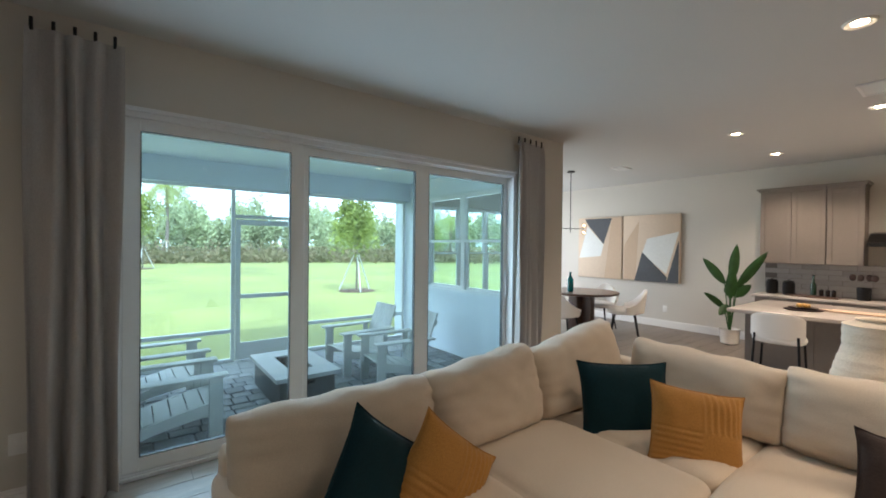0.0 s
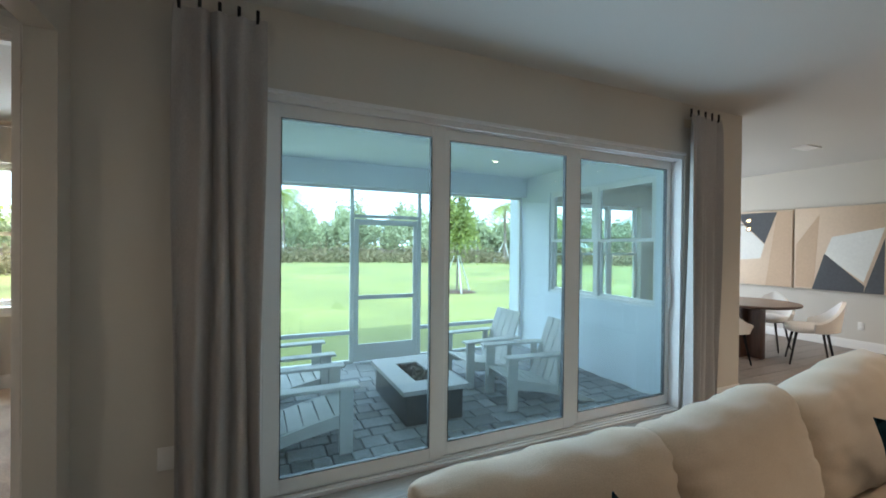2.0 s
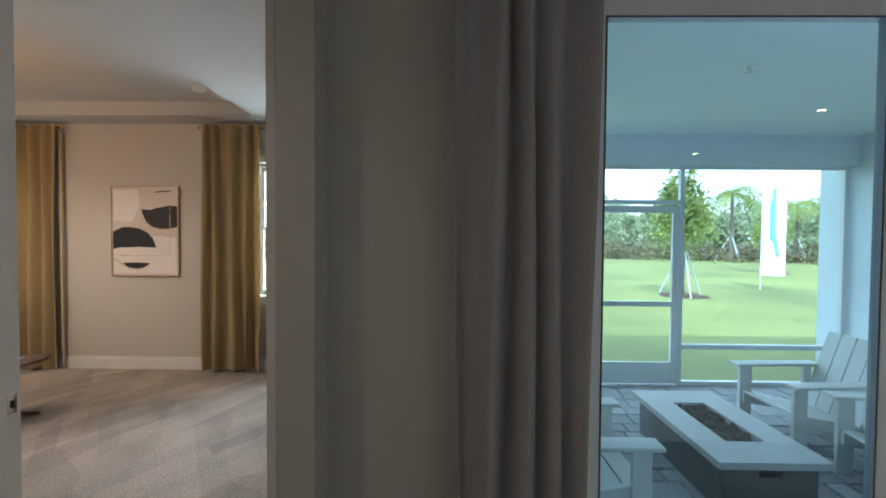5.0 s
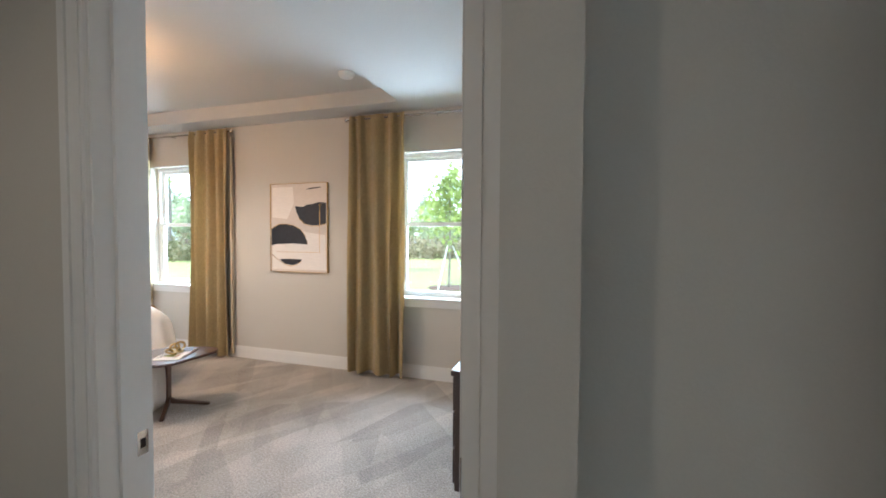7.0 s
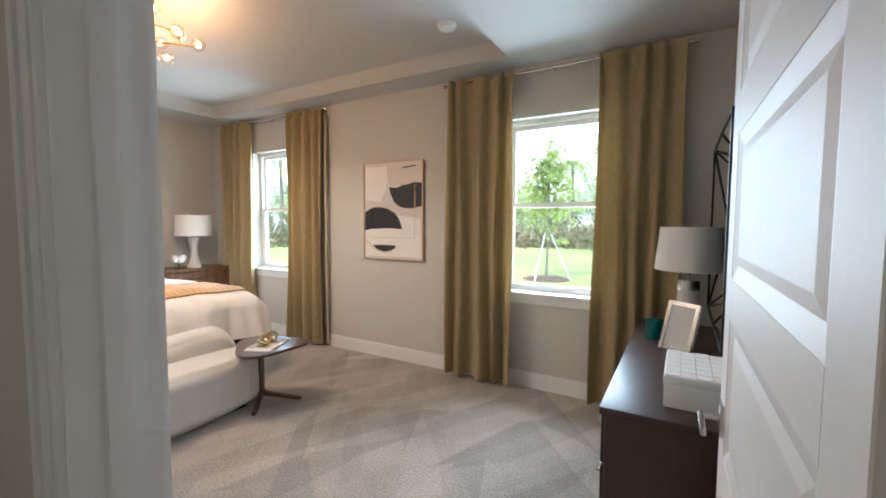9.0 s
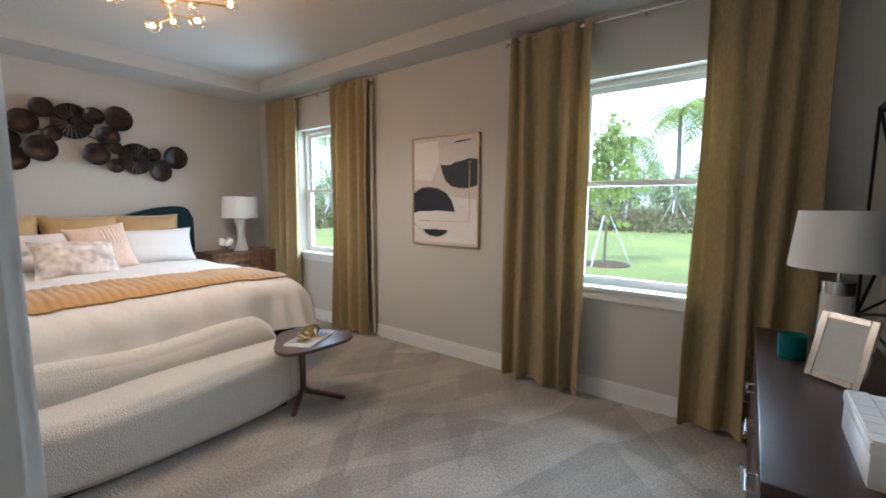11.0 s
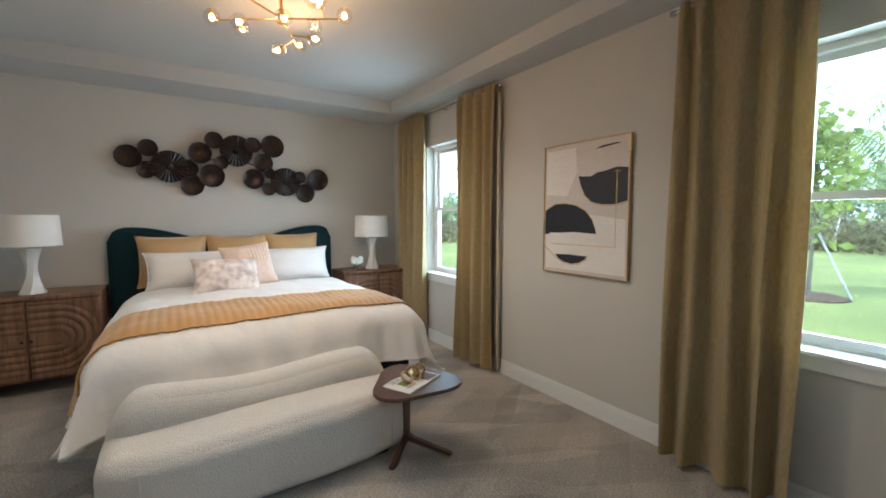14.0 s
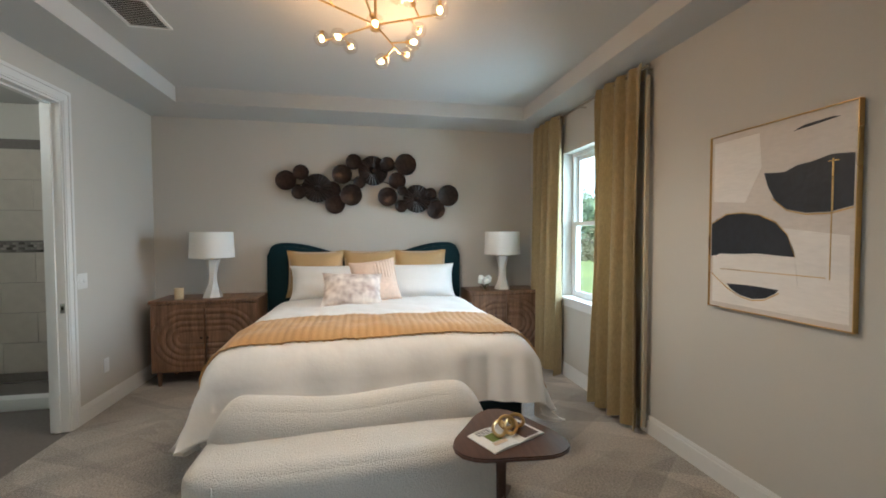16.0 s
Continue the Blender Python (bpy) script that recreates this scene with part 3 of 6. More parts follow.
def window(name, x0, x1, z0, z1, y0, label, m=None, halves=1):
    """A single-hung window in a wall along x whose inner face is at y0."""
    w = thing(name, label, "window", m, kind="structure")
    bm = bmesh.new()
    f, ya, yb = 0.035, y0 + 0.10, y0 + 0.18
    box(bm, x0, ya, z0, x0 + f, yb, z1)
    box(bm, x1 - f, ya, z0, x1, yb, z1)
    box(bm, x0 + f, ya, z0, x1 - f, yb, z0 + f)
    box(bm, x0 + f, ya, z1 - f, x1 - f, yb, z1)
    step = (x1 - x0) / halves
    for k in range(1, halves):
        box(bm, x0 + k * step - 0.04, ya, z0 + f, x0 + k * step + 0.04, yb, z1 - f)
    part("window_frame", bm, VINYL, w, smooth=0)
    zm = (z0 + z1) / 2 + 0.02
    for k in range(halves):
        a = x0 + k * step + (0.04 if k else f)
        b = x0 + (k + 1) * step - (0.04 if k < halves - 1 else f)
        sash(w, a, b, z0 + f, zm + 0.02, ya + 0.005)
        sash(w, a, b, zm - 0.02, z1 - f, ya + 0.042)
    return w


for nm, (a, b) in (("window_1", WIN1), ("window_2", WIN2)):
    w = window(nm, a, b, WZ0, WZ1, 6.33, "white vinyl single-hung bedroom window with a painted sill")
    bm = slab(a - 0.05, 6.285, WZ0 - 0.004, b + 0.05, 6.44, WZ0 + 0.02, 0.004)
    box(bm, a - 0.035, 6.312, WZ0 - 0.075, b + 0.035, 6.3295, WZ0 - 0.004)
    part("window_sill", bm, TRIM, w, smooth=0)
pw = window("window_3", PW0, PW1, PWZ0, PWZ1, 0, "white double single-hung dining window seen from the porch", pose(4.36, 0, 0, 0, 0, 90), halves=2)
bm = bmesh.new()
for y0, y1, z0, z1 in ((PW0 - 0.09, PW0, PWZ0 - 0.09, PWZ1 + 0.09), (PW1, PW1 + 0.09, PWZ0 - 0.09, PWZ1 + 0.09), (PW0, PW1, PWZ1, PWZ1 + 0.09), (PW0, PW1, PWZ0 - 0.09, PWZ0)):
    box(bm, 4.155, y0, z0, 4.18, y1, z1)
solid("trim", bm, STUCCO, "pale raised stucco band round a window", "trim", kind="structure", smooth=0)
# this window is unseen, assumed as the way light enters the dining room
window("window_4", 5.0, 7.4, 0.3, 2.35, 6.95, "white wide dining window, out of view and assumed", halves=3)

# glass slider
GASKET = material("dark_gasket", (0.05, 0.055, 0.06), 0.6, grain=30, vary=0.1, bump=0.0)
sl = thing("door_2", "white three-panel sliding glass patio door, closed", "door", kind="structure")
bm = bmesh.new()
box(bm, SL0, 3.235, 0.0, SL0 + 0.03, 3.385, SLZ)
box(bm, SL1 - 0.03, 3.235, 0.0, SL1, 3.385, SLZ)
for k in range(4):
    box(bm, SL0 + 0.03, 3.235 + k * 0.04, SLZ - 0.05 - 0.006 * (k % 2), SL1 - 0.03, 3.262 + k * 0.04, SLZ)
box(bm, SL0, 3.21, SLZ - 0.012, SL1, 3.235, SLZ + 0.012, 0.003)
part("head_track", bm, ALU, sl, smooth=0)
bm = slab(SL0 + 0.03, 3.235, -0.02, SL1 - 0.03, 3.385, 0.012)
for k in range(4):
    box(bm, SL0 + 0.03, 3.25 + k * 0.038, 0.012, SL1 - 0.03, 3.256 + k * 0.038, 0.026)
part("sill_track", bm, ALU, sl, smooth=0)
for k, (a, b) in enumerate(((-0.05, 1.09), (1.045, 2.275), (2.225, 3.445))):
    y = 3.27 + 0.036 * k
    bm = bmesh.new()
    lw, rw = (0.09, 0.105) if k == 0 else (0.09, 0.11) if k == 1 else (0.12, 0.055)
    box(bm, a, y, 0.03, a + lw, y + 0.034, 2.30, 0.003, 1)
    box(bm, b - rw, y, 0.03, b, y + 0.034, 2.30, 0.003, 1)
    box(bm, a + lw, y, 0.03, b - rw, y + 0.034, 0.115)
    box(bm, a + lw, y, 2.215, b - rw, y + 0.034, 2.30)
    p = part("panel", bm, VINYL, sl, smooth=0)
    g = part("pane", slab(a + lw, y + 0.012, 0.115, b - rw, y + 0.018, 2.215), GLASS, p, smooth=0)
    g.visible_shadow = False
    bm = bmesh.new()
    for q in ((a + lw, 0.115, a + lw + 0.006, 2.215), (b - rw - 0.006, 0.115, b - rw, 2.215), (a + lw + 0.006, 0.115, b - rw - 0.006, 0.121), (a + lw + 0.006, 2.209, b - rw - 0.006, 2.215)):
        box(bm, q[0], y + 0.001, q[1], q[2], y + 0.0335, q[3])
    part("gasket", bm, GASKET, p, "dark rubber glazing gasket", smooth=0)
    if k == 2:
        bm = bmesh.new()
        box(bm, b - 0.04, y - 0.028, 0.92, b - 0.022, y - 0.016, 1.22, 0.004)
        box(bm, b - 0.04, y - 0.018, 0.95, b - 0.022, y, 0.97)
        box(bm, b - 0.04, y - 0.018, 1.17, b - 0.022, y, 1.19)
        part("handle", bm, ALU, p, "white pull handle")

# porch screen wall
scr = thing("porch_screen", "white aluminium screen frame with chair rails", "screen", kind="structure")
SY = 6.70
for x in (-0.84, 1.19, 2.24, 4.13):
    part("post", slab(x - 0.025, SY, PATIO_Z, x + 0.025, SY + 0.05, 2.33), ALU, scr, smooth=0)
for x0, x1 in ((-0.815, 1.165), (2.265, 4.105)):
    part("rail", slab(x0, SY, 0.18, x1, SY + 0.05, 0.235), ALU, scr, smooth=0)
    part("rail", slab(x0, SY, PATIO_Z, x1, SY + 0.05, PATIO_Z + 0.05), ALU, scr, smooth=0)
for x0, x1 in ((-0.815, 1.165), (1.215, 2.215), (2.265, 4.105)):
    part("rail", slab(x0, SY, 2.29, x1, SY + 0.05, 2.33), ALU, scr, smooth=0)
sd = thing("screen_door", "white aluminium screen door with a kick plate", "door", kind="structure")
bm = bmesh.new()
box(bm, 1.225, SY + 0.005, PATIO_Z + 0.02, 1.29, SY + 0.04, 1.86)
box(bm, 2.14, SY + 0.005, PATIO_Z + 0.02, 2.205, SY + 0.04, 1.86)
for z0, z1 in ((1.78, 1.86), (0.68, 0.74)):
    box(bm, 1.29, SY + 0.005, z0, 2.14, SY + 0.04, z1)
part("door_frame", bm, ALU, sd, smooth=0)
part("kick_plate", slab(1.29, SY + 0.01, PATIO_Z + 0.02, 2.14, SY + 0.035, 0.02), ALU, sd, smooth=0)
part("lintel", slab(1.215, SY, 1.88, 2.215, SY + 0.05, 1.93), ALU, sd, smooth=0)

# ---- cloth helpers ----


def curtain(name, x0, x1, y, z0, z1, folds, mat, label, seed, lining=False, pegs=False, depth=0.05):
    th = thing(name, label, "curtain", pose((x0 + x1) / 2, y, z0), "curtains of one room")
    rnd = random.Random(seed)
    W, H = x1 - x0, z1 - z0
    nu, nv = folds * 14, 26
    ph = [rnd.uniform(-0.5, 0.5) for _ in range(folds + 2)]
    bm = bmesh.new()
    grid = []
    for j in range(nv + 1):
        v = j / nv
        row = []
        for i in range(nu + 1):
            u = i / nu
            k = (u + 0.035 * math.sin(u * 7 + seed * 2.1) + 0.012 * math.sin(v * 2.5 + u * 11 + seed)) * folds
            k = min(max(k, 0), folds)
            f = int(min(k, folds - 1))
            amp = depth * (0.6 + 0.4 * (1 - v)) * (0.85 + 0.7 * ((1 - k + f) * ph[f] + (k - f) * ph[f + 1]))
            a = k * 2 * math.pi + 0.35 * math.sin(3 * v + f + seed)
            yy = -amp * math.cos(a) - 0.25 * amp * math.cos(2 * a + ph[f])
            xx = (u - 0.5) * W * (1 - 0.05 * math.sin(v * math.pi) * (0.5 + ph[0])) + 0.012 * math.sin(a + 0.6) + 0.012 * math.sin(v * 5 + u * 9 + seed)
            if v > 0.96:
                yy *= 1 - (v - 0.96) * 12
            zz = v * H + (0.012 * math.sin(a * 0.5 + seed) if j == 0 else 0)
            row.append(bm.verts.new((xx, yy, zz)))
        grid.append(row)
    for r0, r1 in zip(grid, grid[1:]):
        for i in range(nu):
            bm.faces.new((r0[i], r0[i + 1], r1[i + 1], r1[i]))
    thicken(bm, 0.004)
    part("fabric", bm, mat, th, smooth=80)
    part("heading_tape", slab(-W / 2 + 0.03, 0.062, H - 0.09, W / 2 - 0.03, 0.066, H - 0.02), LINING, th)
    if lining:
        part("lining", slab(W / 2 - 0.005, 0.03, 0.02, W / 2 + 0.02, 0.06, H - 0.08, 0.006), LINING, th, "pale curtain lining")
    if pegs:
        for i in range(5):
            x = -W / 2 + 0.03 + i * (W - 0.06) / 4
            part("hook", tube(bmesh.new(), [(x, 0.0, H - 0.02), (x, -0.005, H + 0.015), (x, -0.004, H + 0.05)], 0.009), BLACK, th, "black curtain hook")
    return th


curtain("curtain", -0.47, -0.055, 3.12, 0.015, 2.66, 4, GREYCURT, "grey linen curtain hanging beside the glass slider", 1, pegs=True)
curtain("curtain", 3.36, 3.80, 3.12, 0.015, 2.66, 4, GREYCURT, "grey linen curtain hanging by the wall end", 2, pegs=True)
for x0, x1, f, s, ln in ((-3.12, -2.49, 4, 3, False), (-1.85, -1.27, 4, 4, False), (-6.50, -5.92, 4, 5, False), (-5.24, -4.70, 4, 6, True)):
    curtain("curtain", x0, x1, 6.235, 0.03, 2.655, f, GOLDCURT, "ochre gold velvet curtain beside a bedroom window", s, lining=ln, depth=0.064)
for x0, x1 in ((-3.16, -1.22), (-6.54, -4.66)):
    rod = thing("curtain_rod", "thin nickel curtain rod above a bedroom window", "curtain rod", group="curtain rods")
    part("rod", tube(bmesh.new(), [(x0, 6.255, 2.625), (x1, 6.255, 2.625)], 0.011), CHROME, rod)
    for x in (x0 + 0.05, (x0 + x1) / 2, x1 - 0.05):
        part("bracket", tube(bmesh.new(), [(x, 6.255, 2.625), (x, 6.33, 2.625)], 0.008), CHROME, rod)
    for x in (x0, x1):
        part("finial", lathe(bmesh.new(), [(0.001, 2.605), (0.016, 2.612), (0.019, 2.625), (0.016, 2.638), (0.001, 2.645)], x, 6.255, 12), CHROME, rod)


def pillow_mesh(w, h, t, n=18, pinch=0.09, seed=0, ribs=0, wob=0.008):
    """A stuffed square cushion in the xz plane, base at z 0."""
    bm = bmesh.new()
    sides = []
    for s in (-1, 1):
        g = []
        for j in range(n + 1):
            row = []
            for i in range(n + 1):
                u, v = 2 * i / n - 1, 2 * j / n - 1
                k = max(0, (1 - abs(u) ** 2.6)) ** 0.55 * max(0, (1 - abs(v) ** 2.6)) ** 0.55
                x = u * (1 - pinch * (1 - abs(v) ** 3) * abs(u) ** 2) * w / 2
                z = v * (1 - pinch * (1 - abs(u) ** 3) * abs(v) ** 2) * h / 2 + h / 2
                d = k * t / 2 + noise.noise(Vector((u * 2.2 + seed * 5, v * 2.2, s))) * wob * min(1, k * 3)
                if ribs and (u < 0) != (v > 0):
                    d += 0.004 * math.sin((v if u < 0 else u) * ribs) * min(1, k * 3)
                row.append(bm.verts.new((x, s * d, z)))
            g.append(row)
        sides.append(g)
        for a, b in zip(g, g[1:]):
            for i in range(n):
                bm.faces.new((a[i], a[i + 1], b[i + 1], b[i]) if s < 0 else (a[i], b[i], b[i + 1], a[i + 1]))
    bmesh.ops.remove_doubles(bm, verts=bm.verts, dist=1e-5)
    return bm


def throw_pillow(label, m, w, h, t, mat, seed, ribs=0, group="", n=18):
    th = thing("throw_pillow", label, "pillow", m, group)
    part("cover", pillow_mesh(w, h, t, n=72 if ribs else n, seed=seed, ribs=ribs), mat, th, smooth=70)
    bm = bmesh.new()
    e = [(-w / 2, 0, 0.0), (w / 2, 0, 0), (w / 2, 0, h), (-w / 2, 0, h), (-w / 2, 0, 0)]
    pts = []
    for a, b in zip(e, e[1:]):
        for k in range(6):
            q = Vector(a).lerp(Vector(b), k / 6)
            c = 0.09 * (1 - abs(2 * k / 6 - 1) ** 3) if k else 0
            q.x -= (1 if q.x > 0 else -1) * c * w / 2 * (abs(a[2] - b[2]) > 0.01)
            q.z += (1 if q.z < h / 2 else -1) * c * h / 2 * (abs(a[0] - b[0]) > 0.01)
            pts.append(q)
    pts.append(Vector(e[-1]))
    part("piping", tube(bm, pts, 0.004, 6), mat, th)
    return th


# ---- living room ----
sofa = thing("sectional_sofa", "cream linen L-shaped sectional sofa with loose cushions", "sofa")
bm = slab(0.30, 0.75, 0.08, 3.04, 1.93, 0.27, 0.03)
part("base", bm, SOFA, sofa)
part("base", slab(1.86, -1.5, 0.08, 3.04, 0.745, 0.27, 0.03), SOFA, sofa)
bm = bmesh.new()
soft_box(bm, 1.67, 1.88, 0.43, 1.38, 0.085, 0.24, 0.05, 0.008, 20, 1)
part("back_frame", bm, SOFA, sofa)
bm = bmesh.new()
soft_box(bm, 2.99, 0.2, 0.43, 0.085, 1.72, 0.24, 0.05, 0.008, 20, 2)
part("back_frame", bm, SOFA, sofa)
bm = bmesh.new()
soft_box(bm, 0.33, 1.34, 0.37, 0.07, 0.58, 0.20, 0.05, 0.006, 14, 3)
part("arm", bm, SOFA, sofa)
for k, (cx, cy, hx, hy) in enumerate(((0.86, 1.23, 0.47, 0.51), (1.71, 1.23, 0.385, 0.51), (2.52, 1.23, 0.42, 0.51), (2.38, 0.24, 0.53, 0.47), (2.38, -0.74, 0.53, 0.50))):
    bm = bmesh.new()
    soft_box(bm, cx, cy, 0.36, hx, hy, 0.10, 0.06, 0.025, 16, k + 4)
    part("seat_cushion", bm, SOFA, sofa, smooth=80)


def back_cushion(cx, cy, w, t, h, turn, lean, seed, tilt=0.0):
    """A plump feather cushion: two swollen faces meeting in a seam, gathered along it."""
    n, bm = 34, bmesh.new()
    for s in (-1, 1):
        g = []
        for j in range(n + 1):
            row = []
            for i in range(n + 1):
                u, v = math.sin((2 * i / n - 1) * math.pi / 2), math.sin((2 * j / n - 1) * math.pi / 2)
                k = max(0.0, 1 - abs(u) ** 7) ** 0.5 * max(0.0, 1 - abs(v) ** 6) ** 0.5
                x = u * w / 2 * (1 - 0.03 * abs(v) ** 10 - 0.012 * (1 - v * v))
                z = h / 2 + v * h / 2 * (1 - 0.03 * abs(u) ** 12) + 0.05 * tilt * u * (v + 1) / 2
                edge = max(abs(u), abs(v))
                along = x if abs(v) > abs(u) else z
                gather = 0.007 * math.sin(along * 58 + 3 * math.sin(along * 17 + seed)) * max(0.0, (edge - 0.55) / 0.45) * min(1, 4 * k)
                crease = noise.noise(Vector((u * 2.1 + seed * 4, v * 1.6, s * 3 + seed))) * 0.010 + noise.noise(Vector((u * 6 + v * 3, v * 4 - u, seed * 2.3))) * 0.007
                row.append(bm.verts.new((x, s * (k * t / 2 * (1.12 - 0.16 * v)) + gather * s + crease * min(1, k * 2), z + 0.006 * math.sin(x * 21 + seed) * (v > 0.9))))
            g.append(row)
        for a, b in zip(g, g[1:]):
            for i in range(n):
                bm.faces.new((a[i], a[i + 1], b[i + 1], b[i]))
    bmesh.ops.remove_doubles(bm, verts=bm.verts, dist=1e-5)
    part("back_cushion", bm, SOFA, sofa, smooth=80, at=pose(cx, cy, 0.43, lean, 0, turn))


back_cushion(0.77, 1.70, 0.96, 0.30, 0.41, 0, -12, 1)
back_cushion(1.58, 1.68, 0.84, 0.30, 0.44, 0, -12, 2, 0.8)
back_cushion(2.42, 1.66, 0.94, 0.31, 0.48, 0, -14, 3, 1.4)
back_cushion(2.80, 1.06, 0.90, 0.30, 0.43, -90, -12, 4, -0.3)
back_cushion(2.80, 0.16, 1.0, 0.32, 0.44, -90, -12, 5)
back_cushion(2.80, -0.80, 0.96, 0.32, 0.44, -90, -12, 6)
for x, y in ((0.38, 0.84), (0.38, 1.85), (2.95, 1.85), (2.95, -1.4), (1.95, -1.4), (1.6, 0.84)):
    part("leg", lathe(bmesh.new(), [(0.022, 0), (0.03, 0.09)], x, y, 12), DARKWOOD, sofa)
G = "throw pillows on the sofa"
throw_pillow("deep teal velvet throw pillow leaning on the sofa back", pose(0.60, 1.30, 0.33, -14, 38, 8), 0.53, 0.53, 0.16, TEAL, 1, group=G)
throw_pillow("mustard ribbed throw pillow beside the teal one", pose(0.88, 1.32, 0.35, -16, 40, -12), 0.44, 0.44, 0.16, MUSTARD, 2, 46, G)
throw_pillow("deep teal velvet throw pillow in the sofa corner", pose(2.27, 1.22, 0.355, -16, 0, -40), 0.53, 0.48, 0.15, TEAL, 3, group=G)
throw_pillow("mustard ribbed throw pillow in the sofa corner", pose(2.24, 0.86, 0.37, -20, 8, -48), 0.46, 0.42, 0.15, MUSTARD, 4, 46, G)
throw_pillow("dark brown throw pillow leaning on the sofa", pose(2.42, 0.14, 0.38, -24, 12, -60), 0.42, 0.36, 0.14, BROWN, 5, group=G)
vase = thing("floor_vase", "tall cream ribbed plaster floor vase behind the sofa", "vase", pose(3.45, 0.37, 0))
prof = []
for i in range(61):
    v = i / 60
    r = 0.12 + 0.11 * math.sin(min(1, v * 1.15) * math.pi * 0.92) ** 0.8 + 0.003 * math.sin(i * 2.1)
    prof.append((max(0.09, r), 0.005 + 1.06 * v))
prof += [(0.085, 1.09), (0.10, 1.10), (0.07, 1.09), (0.06, 0.95)]
part("body", lathe(bmesh.new(), prof, seg=36), PLASTER, vase)
part("foot_ring", lathe(bmesh.new(), [(0.11, 0), (0.12, 0.012), (0.115, 0.02)]), PLASTER, vase)


def can_light(x, y, z, watts=70, cone=125):
    c = thing("can_light", "round white recessed ceiling light, lit warm", "ceiling light", pose(x, y, z), "recessed lights")
    part("trim_ring", lathe(bmesh.new(), [(0.037, -0.002), (0.068, -0.012), (0.076, -0.004), (0.076, 0.0)], cap=False), TRIM, c)
    part("lens", lathe(bmesh.new(), [(0.038, -0.001), (0.038, -0.004), (0.024, -0.006)]), CANGLOW, c)
    lamp("can_lamp", "SPOT", pose(x, y, z - 0.02), watts, (1.0, 0.80, 0.59), radius=0.05, cone=cone)


# the last two are unseen, added behind the camera to brighten the living room
for x, y, w in ((5.42, 1.72, 46), (6.95, 1.73, 46), (3.30, 0.45, 30), (5.36, 0.59, 46), (5.43, -0.75, 46), (7.0, 0.5, 40), (7.0, -0.7, 40), (3.30, -1.7, 76), (1.0, -1.7, 88)):
    can_light(x, y, CEIL_Z, w)
# unseen fixture, added because the vestibule walls were too dark
can_light(-1.9, 1.9, CEIL_Z - 0.1, 8, 150)


def vent(x, y, z, w, h, rot=0):
    v = thing("ceiling_vent", "white slatted ceiling air vent", "vent", pose(x, y, z, 0, 0, rot), "ceiling vents")
    bm = bmesh.new()
    for a in ((-w / 2, -h / 2, w / 2, -h / 2 + 0.02), (-w / 2, h / 2 - 0.02, w / 2, h / 2), (-w / 2, -h / 2 + 0.02, -w / 2 + 0.02, h / 2 - 0.02), (w / 2 - 0.02, -h / 2 + 0.02, w / 2, h / 2 - 0.02)):
        box(bm, a[0], a[1], -0.012, a[2], a[3], 0)
    part("frame", bm, TRIM, v, smooth=0)
    # black sheet in place of the shaded duct between the slats
    part("duct_dark", slab(-w / 2 + 0.02, -h / 2 + 0.02, -0.003, w / 2 - 0.02, h / 2 - 0.02, -0.001), BLACK, v)
    n = int((w - 0.05) / 0.022)
    for i in range(n):
        x0 = -w / 2 + 0.026 + i * 0.022
        part("slat", slab(-0.006, -h / 2 + 0.02, -0.001, 0.006, h / 2 - 0.02, 0.001), TRIM, v, at=pose(x0, 0, -0.008, 0, 35, 0), smooth=0)


vent(6.36, 3.61, CEIL_Z, 0.36, 0.18)
vent(4.72, 0.55, CEIL_Z, 0.36, 0.18)
vent(-4.98, 2.93, TRAY_Z, 0.36, 0.26)


def wall_plate(m, label, kind_of):
    p = thing("outlet" if kind_of == "o" else "light_switch", label, "outlet" if kind_of == "o" else "switch", m, "wall plates")
    w = 0.075 if kind_of == "o" else 0.12
    part("plate", slab(-w / 2, -0.006, -0.06, w / 2, 0, 0.06, 0.003), TRIM, p)
    for z in (-0.025, 0.025):
        part("socket" if kind_of == "o" else "rocker", slab(-0.016 + (0 if kind_of == "o" else z), -0.009, -0.014 + (z if kind_of == "o" else 0), 0.016 + (0 if kind_of == "o" else z), -0.005, 0.014 + (z if kind_of == "o" else 0), 0.002), TRIM, p)


wall_plate(pose(8.1, 3.68, 0.35, 0, 0, -90), "white wall outlet on the dining wall", "o")
wall_plate(pose(-0.50, 3.22, 0.38), "white wall outlet beside the grey curtain", "o")
wall_plate(pose(-6.2, 6.33, 0.38), "white wall outlet under the bedroom window", "o")
wall_plate(pose(-6.0, 2.15, 0.36, 0, 0, 180), "white wall outlet near the bathroom door", "o")
wall_plate(pose(-5.73, 2.15, 1.10, 0, 0, 180), "white double rocker switch by the bathroom door", "s")
wall_plate(pose(8.1, 1.45, 1.12, 0, 0, -90), "white wall outlet over the kitchen counter", "o")

# ---- dining and kitchen ----


def flat_shape(th, name, pts, mat, x, d=0.002, label=""):
    """A painted area on a canvas hung on the wall at x, facing -x: points are (y, z)."""
    part(name, prism(bmesh.new(), pts, x - d, x + 0.001, "x"), mat, th, label, smooth=0)


